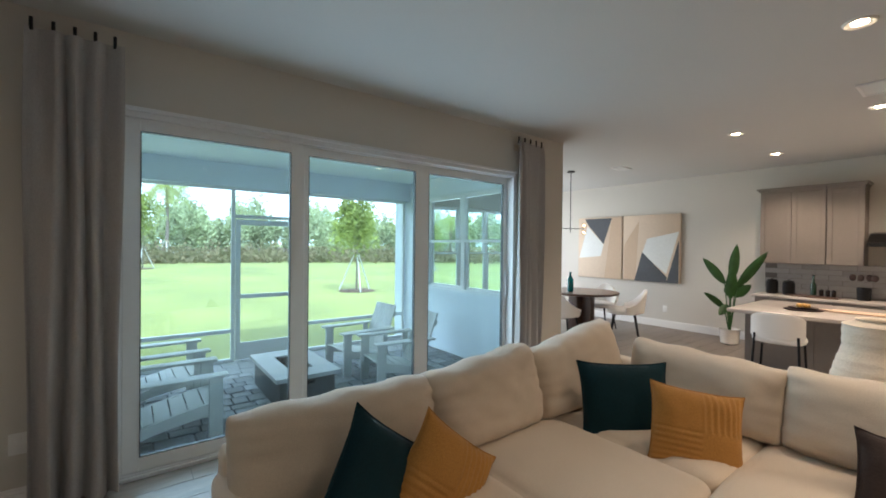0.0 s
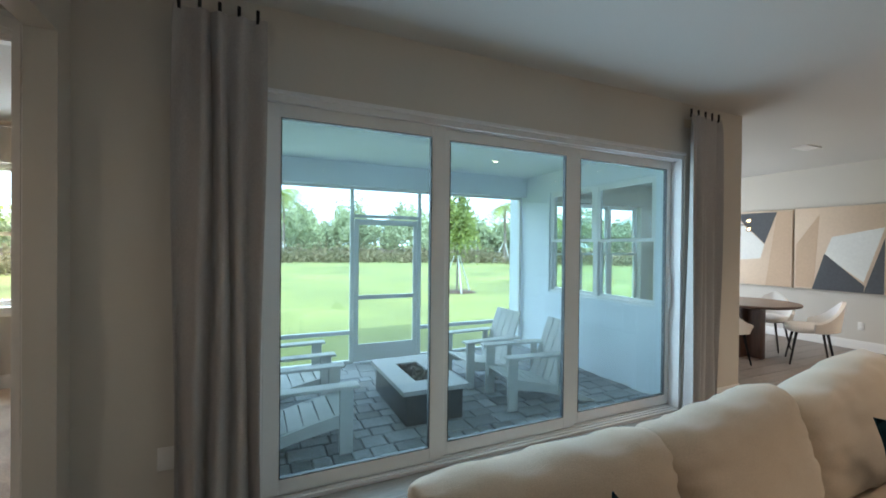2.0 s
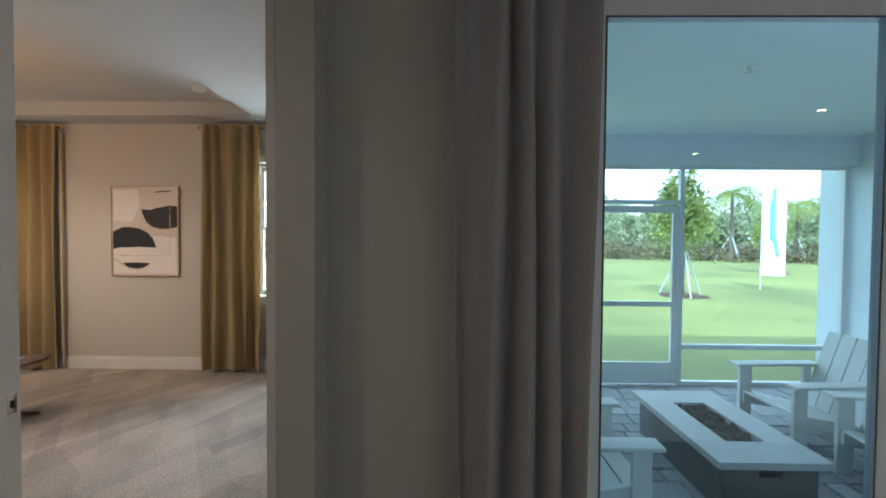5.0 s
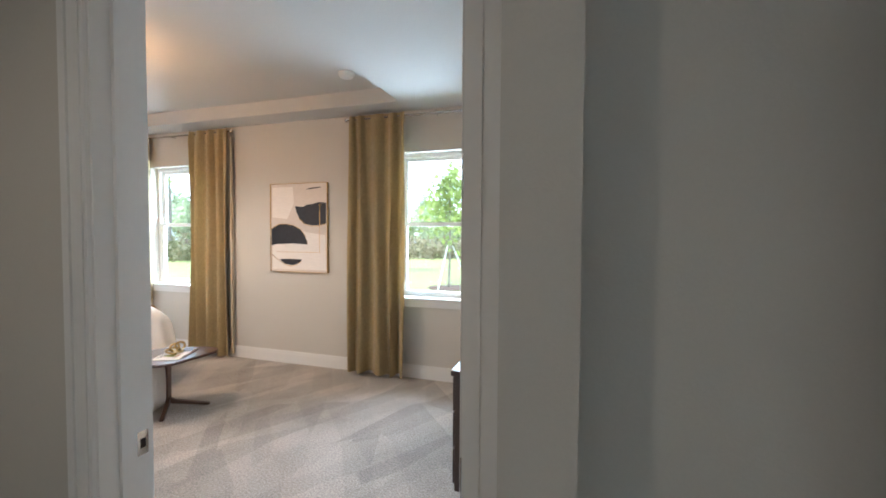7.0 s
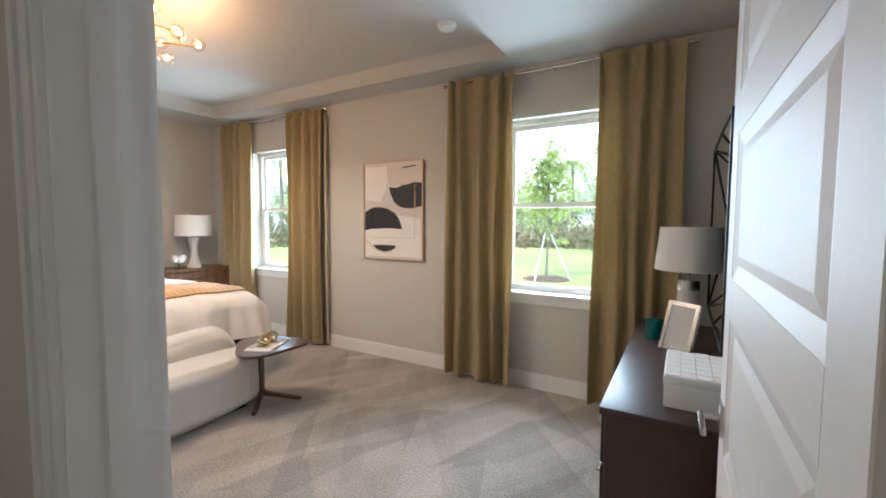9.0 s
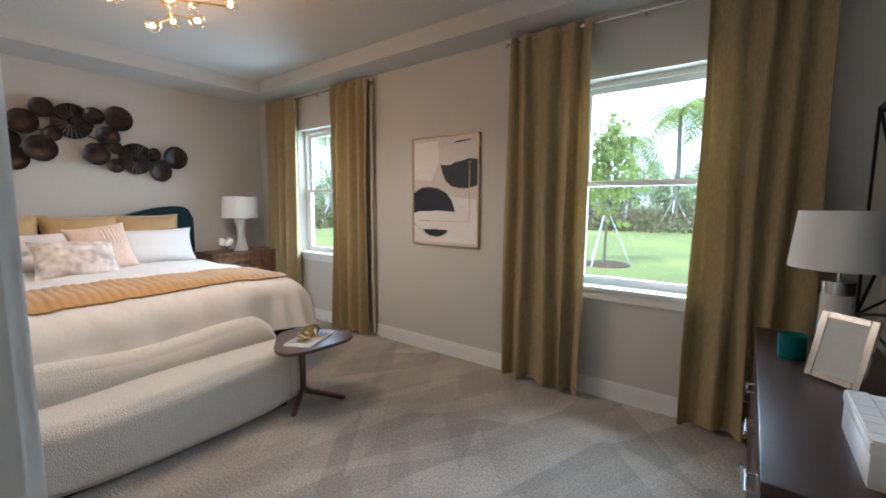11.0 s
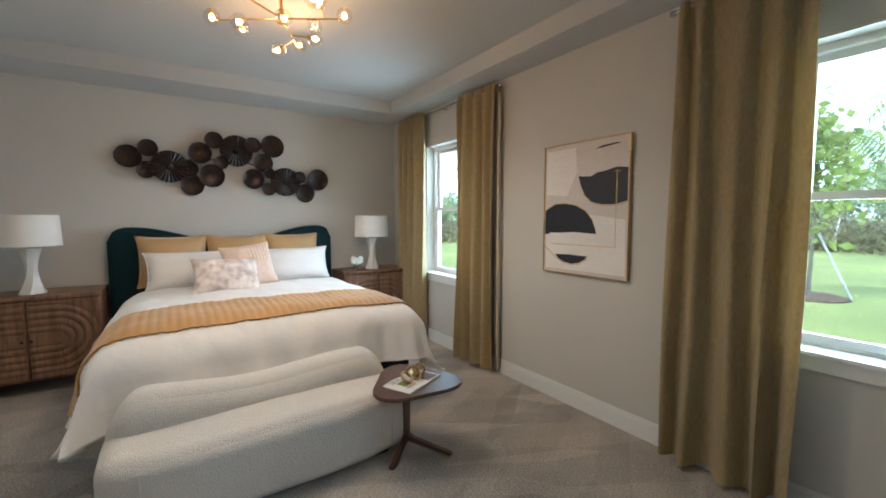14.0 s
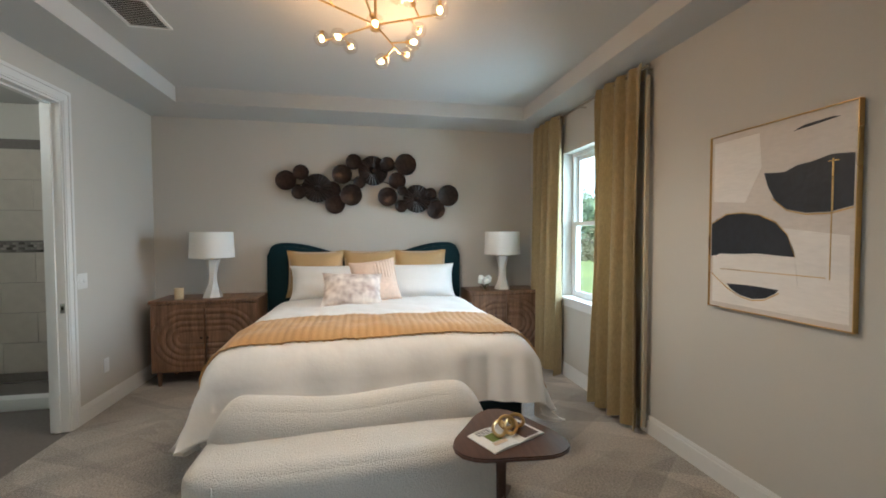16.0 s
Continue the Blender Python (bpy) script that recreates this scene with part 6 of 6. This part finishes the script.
for a in ((-0.09, 0, -0.065, 0.26), (0.065, 0, 0.09, 0.26), (-0.065, 0, 0.065, 0.025), (-0.065, 0.235, 0.065, 0.26)):
    box(bm, a[0], -0.008, a[1], a[2], 0.008, a[3], 0.002, 1)
part("frame", bm, CHROME, ph)
part("picture", slab(-0.066, -0.003, 0.024, 0.066, 0.003, 0.236), ICEP, ph)
part("strut", slab(-0.02, 0.008, 0.0, 0.02, 0.012, 0.18), BLACK, ph, at=pose(0, 0.085, 0.01, 24, 0, 0))
dl = thing("table_lamp", "white drum-shaded lamp with a two-tone cylinder base", "lamp", pose(-1.22, 5.88, DZ), "table lamps")
part("base", lathe(bmesh.new(), [(0.06, 0), (0.06, 0.26)], seg=28), CERAMIC, dl)
part("collar", lathe(bmesh.new(), [(0.061, 0.26), (0.061, 0.32), (0.02, 0.325)], seg=28), CHROME, dl)
part("neck", tube(bmesh.new(), [(0, 0, 0.32), (0, 0, 0.46)], 0.01), CHROME, dl)
bm = lathe(bmesh.new(), [(0.19, 0.38), (0.165, 0.64)], seg=40, cap=False)
thicken(bm, 0.004)
part("shade", bm, SHADE, dl)
bm = bmesh.new()
cushion(bm, 0, 0, 0.49, 0.03, 0.03, 0.045, 2.0, 5, 0)
part("bulb", bm, LINEN, dl)
tv = thing("wall_mirror", "dark glass panel in a black geometric wire frame", "wall art")
part("glass_panel", slab(-1.03, 5.20, 0.98, -1.005, 6.05, 1.76, 0.003), SCREENM, tv)
MY0, MY1, MZ0, MZ1 = 5.05, 6.20, 0.86, 1.88
fr, bk = -1.10, -1.012
cs4 = [(MY0, MZ0), (MY1, MZ0), (MY1, MZ1), (MY0, MZ1)]
ci4 = [(MY0 + 0.16, MZ0 + 0.13), (MY1 - 0.16, MZ0 + 0.13), (MY1 - 0.16, MZ1 - 0.13), (MY0 + 0.16, MZ1 - 0.13)]
for k in range(4):
    a, b, c, d = cs4[k], cs4[(k + 1) % 4], ci4[k], ci4[(k + 1) % 4]
    mid = ((c[0] + d[0]) / 2, (c[1] + d[1]) / 2)
    for p, q in (((fr, *a), (fr, *b)), ((bk, *c), (bk, *d)), ((fr, *a), (bk, *c)), ((fr, (a[0] + b[0]) / 2, (a[1] + b[1]) / 2), (bk, *mid)), ((fr, *a), (bk, *mid)), ((fr, *b), (bk, *mid))):
        part("wire", tube(bmesh.new(), [p, q], 0.007, 6), BLACK, tv)

# smoke detector
sm = thing("smoke_detector", "round white smoke detector on the tray ceiling", "smoke detector", pose(-2.78, 5.62, TRAY_Z))
part("body", lathe(bmesh.new(), [(0.03, -0.04), (0.055, -0.035), (0.065, -0.012), (0.07, -0.01), (0.07, 0)], seg=28), TRIM, sm)
part("grille", lathe(bmesh.new(), [(0.02, -0.043), (0.03, -0.0405)], seg=20), ALU, sm)

# chandelier
HUB = Vector((-4.40, 4.37, 2.60))
chd = thing("chandelier", "branching brass chandelier with clear glass globes, lit", "chandelier", pose(*HUB))
part("stem", tube(bmesh.new(), [(0, 0, 0), (0, 0, TRAY_Z - HUB.z - 0.02)], 0.007), BRASS, chd)
part("canopy", lathe(bmesh.new(), [(0.03, TRAY_Z - HUB.z - 0.03), (0.065, TRAY_Z - HUB.z - 0.02), (0.065, TRAY_Z - HUB.z)], seg=24), BRASS, chd)
part("hub", lathe(bmesh.new(), [(0.010, -0.035), (0.024, -0.028), (0.024, 0.022), (0.01, 0.03)], seg=18), BRASS, chd)
# each branch: a long arm from the hub, and the globes that sprout along it
BRANCHES = [
    ((-0.40, -0.31, 0.07), [(1.0, (-0.39, -0.32, 0.08)), (0.62, (-0.44, -0.145, 0.07)), (0.5, (-0.13, -0.205, -0.02))]),
    ((-0.30, 0.16, -0.01), [(0.75, (-0.344, 0.05, -0.05)), (1.0, (-0.484, 0.224, 0.066)), (0.6, (-0.114, 0.223, -0.02))]),
    ((0.06, 0.34, 0.06), [(1.0, (0.08, 0.345, 0.074)), (0.7, (0.137, 0.175, 0.09)), (0.55, (-0.304, 0.282, 0.145))]),
    ((0.36, -0.10, 0.05), [(1.0, (0.40, -0.10, 0.06)), (0.65, (0.28, 0.10, 0.02)), (0.3, (0.064, -0.004, -0.02))]),
    ((0.10, -0.36, 0.08), [(1.0, (0.10, -0.40, 0.09)), (0.6, (0.24, -0.26, 0.03))])]
R = 0.047
for arm_end, globes in BRANCHES:
    end = Vector(arm_end)
    part("arm", tube(bmesh.new(), [(0, 0, 0), end * 0.5, end], 0.0055, 7), BRASS, chd)
    for at_arm, tip in globes:
        tip, root = Vector(tip), end * at_arm
        if (tip - root).length > R:
            part("arm", tube(bmesh.new(), [root, tip + (root - tip).normalized() * R * 0.8], 0.0045, 7), BRASS, chd)
        turn = (root - tip).to_track_quat("Z", "Y").to_matrix().to_4x4() if (tip - root).length > R else Matrix()
        g = part("globe", lathe(bmesh.new(), [(R * math.sin(math.pi * i / 14), -R * math.cos(math.pi * i / 14)) for i in range(1, 14)], seg=20), CLEAR, chd, at=Matrix.Translation(tip) @ turn)
        g.visible_shadow = False
        part("bulb", lathe(bmesh.new(), [(0.005, -0.022), (0.015, -0.010), (0.015, 0.004), (0.006, 0.020)], seg=10), BULBGLOW, g)
        part("socket", lathe(bmesh.new(), [(0.011, 0.016), (0.012, 0.046), (0.006, 0.048)], seg=12), BRASS, g)
for dx, dy in ((0.28, 0.15), (-0.35, 0.15), (0.0, -0.3)):
    lamp("chandelier_lamp", "POINT", pose(HUB.x + dx, HUB.y + dy, HUB.z - 0.02), 4.2, (1.0, 0.52, 0.22), radius=0.05)
    # added fill spot, no part of the chandelier: more light down on the bed
    lamp("chandelier_downlight", "SPOT", pose(HUB.x + dx, HUB.y + dy, HUB.z - 0.19), 15, (1.0, 0.80, 0.60), radius=0.05, cone=170)

# bathroom beyond the doorway
bw = thing("shower_wall", "cream tiled shower wall with a mosaic band", "shower wall", kind="structure")
part("grout_bed", slab(-6.868, -0.58, 0.0, -6.856, 2.02, 2.40), GROUT, bw, smooth=0)
bt_me = finish(slab(-0.004, -0.298, -0.148, 0.004, 0.298, 0.148, 0.0015, 1), "tile", TILEW, 0)
ms_me = finish(slab(-0.004, -0.024, -0.0115, 0.004, 0.024, 0.0115), "mosaic_tile", MOSAIC, 0)
for j in range(8):
    z = 0.24 + j * 0.3 + (0.115 if j > 3 else 0)
    for i in range(5):
        y = 1.70 - i * 0.6 + (0.3 if j % 2 else 0)
        if y + 0.298 < 2.025 and z < 2.35:
            t = new("tile", bt_me)
            t.parent, t.location = bw, (-6.854, y, z)
for i in range(50):
    for j in range(4):
        t = new("mosaic_tile", ms_me)
        t.parent, t.location = bw, (-6.854, 1.98 - i * 0.051 - (0.025 if j % 2 else 0), 1.303 + j * 0.0255)
solid("shower_curb", slab(-6.20, -0.58, -0.01, -6.08, 2.02, 0.09, 0.005), TRIM, "white shower curb on the bathroom floor", "curb")

# ---- outdoors ----


def cards(centers, size, rnd, squash=1.0):
    """Small leaf quads at places, turned at random."""
    n = len(centers)
    d = rnd.normal(size=(n, 3))
    d /= np.linalg.norm(d, axis=1)[:, None]
    e = np.cross(d, rnd.normal(size=(n, 3)))
    e /= np.linalg.norm(e, axis=1)[:, None]
    s = size * rnd.uniform(0.6, 1.3, size=(n, 1))
    d, e = d * s, e * s * 0.62
    v = np.stack([centers - d, centers + e, centers + d, centers - e], axis=1).reshape(-1, 3)
    f = np.arange(4 * n).reshape(-1, 4)
    return v, f


def leaf_mesh(name, chunks, mat):
    v, f, o = [], [], 0
    for a, b in chunks:
        v.append(a)
        f.append(b + o)
        o += len(a)
    me = bpy.data.meshes.new(name)
    me.from_pydata(np.concatenate(v).tolist(), [], np.concatenate(f).tolist())
    me.materials.append(mat)
    return me


def crown_points(rnd, n, rx, rz, z0, lumps=14):
    c = rnd.normal(size=(lumps, 3))
    c /= np.linalg.norm(c, axis=1)[:, None]
    c *= rnd.uniform(0.35, 0.85, size=(lumps, 1))
    k = rnd.integers(0, lumps, n)
    p = c[k] + rnd.normal(size=(n, 3)) * 0.24
    taper = np.clip(1.15 - 0.35 * (p[:, 2:3] + 1), 0.25, 1.2)
    p[:, :2] *= taper
    return p * np.array([rx, rx, rz]) + np.array([0, 0, z0 + rz])


GZ = -0.42


def young_tree(x, y, h, r, seed, label, leaves=3000, stakes=True, leaf=0.085, lumps=18):
    rnd = np.random.default_rng(seed)
    t = thing("young_tree", label, "tree", pose(x, y, GZ), "staked young trees")
    part("trunk", tube(bmesh.new(), [(0, 0, 0), (0.03, 0.02, h * 0.35), (0, 0, h * 0.9)], 0.05, 8, 0.012), BARK, t)
    for k in range(9):
        a, z = k * 2.4, h * (0.36 + 0.05 * k)
        part("limb", tube(bmesh.new(), [(0, 0, z), (r * 0.6 * math.cos(a), r * 0.6 * math.sin(a), z + h * 0.12)], 0.018, 5, 0.006), BARK, t)
    ob = new("crown", leaf_mesh("crown", [cards(crown_points(rnd, leaves, r, h * 0.34, h * 0.30, lumps), leaf, rnd)], FOLIAGE))
    ob.parent = t
    if stakes:
        for a in (0.3, 2.4, 4.5):
            part("stake", tube(bmesh.new(), [(0.75 * math.cos(a), 0.75 * math.sin(a), 0), (0.12 * math.cos(a), 0.12 * math.sin(a), 1.5)], 0.025, 6), POLYWOOD, t)
        bm = bmesh.new()
        cushion(bm, 0, 0, 0.0, 0.75, 0.75, 0.06, 2.2, 8, 0.03, seed)
        part("mulch_ring", bm, MULCH, t)


young_tree(7.5, 15.9, 4.5, 1.05, 1, "young green lawn tree held by stakes")
young_tree(0.6, 37.0, 6.0, 1.7, 2, "young green lawn tree far across the grass", 3000)
young_tree(-5.1, 16.3, 4.6, 1.25, 3, "young bright green tree outside the bedroom window", 800, leaf=0.12, lumps=44)
young_tree(-9.5, 20.5, 4.8, 1.3, 4, "young bright green tree outside the far bedroom window", 800, leaf=0.12, lumps=44)
young_tree(18.5, 26.0, 4.6, 1.2, 5, "young green lawn tree near the flag", 2400)


def palm(x, y, h, seed, label, r=0.16, frond=1.9, props=True):
    rnd = random.Random(seed)
    t = thing("palm_tree", label, "palm", pose(x, y, GZ), "palms beyond the lawn")
    part("trunk", tube(bmesh.new(), [(0, 0, 0), (0.1, 0.05, h * 0.5), (0, 0, h)], r * 1.25, 10, r * 0.8), BARK, t)
    for k in range(22):
        a = k * 2.4 + rnd.uniform(-0.3, 0.3)
        lift = rnd.uniform(-0.1, 0.9)
        bm = bmesh.new()
        L = frond * rnd.uniform(0.85, 1.15)
        pts = [Vector((L * u * math.cos(a), L * u * math.sin(a), h + L * (lift * u - 0.95 * u * u))) for u in [i / 7 for i in range(8)]]
        side = Vector((-math.sin(a), math.cos(a), 0))
        for i, (p, q) in enumerate(zip(pts, pts[1:])):
            w = 0.7 * L / 1.9 * math.sin(math.pi * (0.12 + 0.8 * i / 7))
            for s in (-1, 1):
                for m in (0.0, 0.5):
                    o = p.lerp(q, m)
                    e = p.lerp(q, m + 0.28)
                    tip = o + (q - p) * 0.9 + side * s * w + Vector((0, 0, -0.3 * w))
                    bm.faces.new([bm.verts.new(o), bm.verts.new(e), bm.verts.new(tip)])
        part("frond", bm, FOLIAGE, t, smooth=0)
    if props:
        for a in (0.5, 2.6, 4.7):
            part("prop", tube(bmesh.new(), [(1.3 * math.cos(a), 1.3 * math.sin(a), 0), (0.15 * math.cos(a), 0.15 * math.sin(a), 2.2)], 0.05, 6), POLYWOOD, t)


for k, (x, y, h) in enumerate(((3.2, 58.0, 8.6), (25.5, 40.0, 6.3), (31.0, 39.5, 5.2), (-6.3, 39.0, 8.8), (-4.6, 40.5, 9.4), (-33.0, 28.0, 8.4), (-27.0, 31.0, 7.6), (-10.5, 43.0, 7.6))):
    palm(x, y, h, k, "tall palm with timber props beyond the lawn", frond=2.7)

fg = thing("feather_flag", "tall white feather flag with pale blue print on the lawn", "flag", pose(11.6, 17.9, GZ, 0, 0, -32))
part("pole", tube(bmesh.new(), [(0, 0, 0), (0, 0, 3.6), (0.12, 0, 4.3), (0.4, 0, 4.6)], 0.018, 8, 0.008), ALU, fg)
bm = bmesh.new()
rows = []
for i in range(21):
    v = i / 20
    w = 0.72 * (1 - max(0, v - 0.72) / 0.28 * 0.55)
    x0 = 0.02 + (0.12 * max(0, v - 0.8) * 4)
    rows.append([bm.verts.new((x0 + w * k / 6, 0.05 * math.sin(3 * v * math.pi + k), 0.55 + 3.95 * v - 0.25 * (k / 6) * (v > 0.85))) for k in range(7)])
for a, b in zip(rows, rows[1:]):
    for k in range(6):
        bm.faces.new((a[k], a[k + 1], b[k + 1], b[k]))
thicken(bm, 0.004)
part("cloth", bm, FLAGW, fg, smooth=80)
part("print_band", slab(0.26, -0.064, 1.9, 0.40, -0.06, 3.4), FLAGB, fg, "pale blue printed band")
part("print_swoosh", prism(bmesh.new(), [(0.45, 1.3), (0.55, 1.3), (0.35, 2.6), (0.42, 3.9), (0.34, 3.9), (0.25, 2.6)], -0.068, -0.064, "y"), FLAGB, fg, "pale blue printed swoosh", smooth=0)

# scrub and woodland round the lawn
rnd = np.random.default_rng(11)
ch_s, ch_w = [], []
for k in range(900):
    a = radians(rnd.uniform(-78, 72))
    d = (46 if a > -0.12 else 35) + 12 * rnd.random() ** 1.3
    h = rnd.uniform(0.5, 1.6)
    n = 42
    p = rnd.normal(size=(n, 3)) * np.array([0.8, 0.8, h * 0.4]) + np.array([d * math.sin(a), d * math.cos(a), GZ + h * 0.45])
    p[:, 2] = np.maximum(p[:, 2], GZ)
    ch_s.append(cards(p, 0.20, rnd))
ob = new("scrub", leaf_mesh("scrub", ch_s, SCRUB))
tagged(ob, "low marsh scrub and reeds along the lawn's edge", "shrubs", kind="stuff")
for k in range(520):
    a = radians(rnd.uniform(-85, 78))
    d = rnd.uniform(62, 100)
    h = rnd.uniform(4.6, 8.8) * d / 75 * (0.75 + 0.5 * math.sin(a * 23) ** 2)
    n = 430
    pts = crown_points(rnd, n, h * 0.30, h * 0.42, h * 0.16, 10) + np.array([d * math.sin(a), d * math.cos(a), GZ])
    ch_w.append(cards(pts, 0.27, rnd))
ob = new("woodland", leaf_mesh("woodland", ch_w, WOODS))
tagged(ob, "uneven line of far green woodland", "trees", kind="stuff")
solid("scrub_bank", lathe(bmesh.new(), [(52, GZ - 0.2), (60, GZ + 0.5), (105, GZ + 1.2), (108, GZ - 0.2)], seg=96, cap=False), MULCH, "brown marsh bank under the scrub", "ground", kind="structure")

# ---- pieces of floors ----
rnd = random.Random(21)
patio = bpy.data.objects["patio_slab"]
y = 3.42
row = 0
meshes = {}
far_pavers = bmesh.new()
while y < 6.66:
    d = (0.215, 0.16)[row % 2]
    x = -0.85 - rnd.uniform(0, 0.2)
    while x < 4.17:
        w = rnd.choice((0.16, 0.215, 0.31)) if row % 2 == 0 else rnd.choice((0.16, 0.215, 0.25))
        a, b = max(x, -0.85), min(x + w, 4.17)
        if b - a > 0.05:
            key = (round(b - a, 2), d)
            if key not in meshes:
                kw, kd = key[0] / 2 - 0.005, d / 2 - 0.005
                meshes[key] = finish(slab(-kw, -kd, -0.03, kw, kd, 0, 0.008, 1), "paver", PAVER, 0)
            lift = rnd.uniform(-0.004, 0.002)
            if y < 5.85 and b > 0.0:
                p = new("paver", meshes[key])
                p.parent = patio
                p.location = ((a + b) / 2, y + d / 2, PATIO_Z + lift)
            else:
                box(far_pavers, a + 0.005, y + 0.005, PATIO_Z - 0.03, b - 0.005, y + d - 0.005, PATIO_Z + lift)
        x += w
    y += d
    row += 1
tagged(part("pavers", far_pavers, PAVER, patio, smooth=0), kind="stuff")
liv, din = bpy.data.objects["floor_living"], bpy.data.objects["floor_dining"]
half = {}
rest = bmesh.new()
for x0, x1, y0, y1, owner in ((-0.885, 8.1, -4.2, 3.22, liv), (4.31, 8.1, 3.22, 6.95, din)):
    n = int((y1 - y0) / 0.2)
    for r in range(n + 1):
        yb = y1 - r * 0.2
        ya = max(y0, yb - 0.2)
        x = x0 - (r % 3) * 0.4
        while x < x1:
            a, b = max(x, x0), min(x + 1.2, x1)
            if b - a > 0.02 and yb - ya > 0.02:
                near = ya > 1.55 and (b > 4.0 or ya > 1.9) or (a > 3.0 and ya > 0.4)
                if near:
                    key = (round(b - a, 3), round(yb - ya, 3))
                    if key not in half:
                        kx, ky = key[0] / 2 - 0.0015, key[1] / 2 - 0.0015
                        half[key] = finish(slab(-kx, -ky, -0.006, kx, ky, 0, 0.0012, 1), "plank", FLOORTILE, 0)
                    p = new("plank", half[key])
                    p.parent, p.location = owner, ((a + b) / 2, (ya + yb) / 2, 0)
                else:
                    box(rest, a + 0.0015, ya + 0.0015, -0.006, b - 0.0015, yb - 0.0015, 0)
            x += 1.2
ob = part("floor_planks", rest, FLOORTILE, liv, smooth=0)
tagged(ob, kind="stuff")
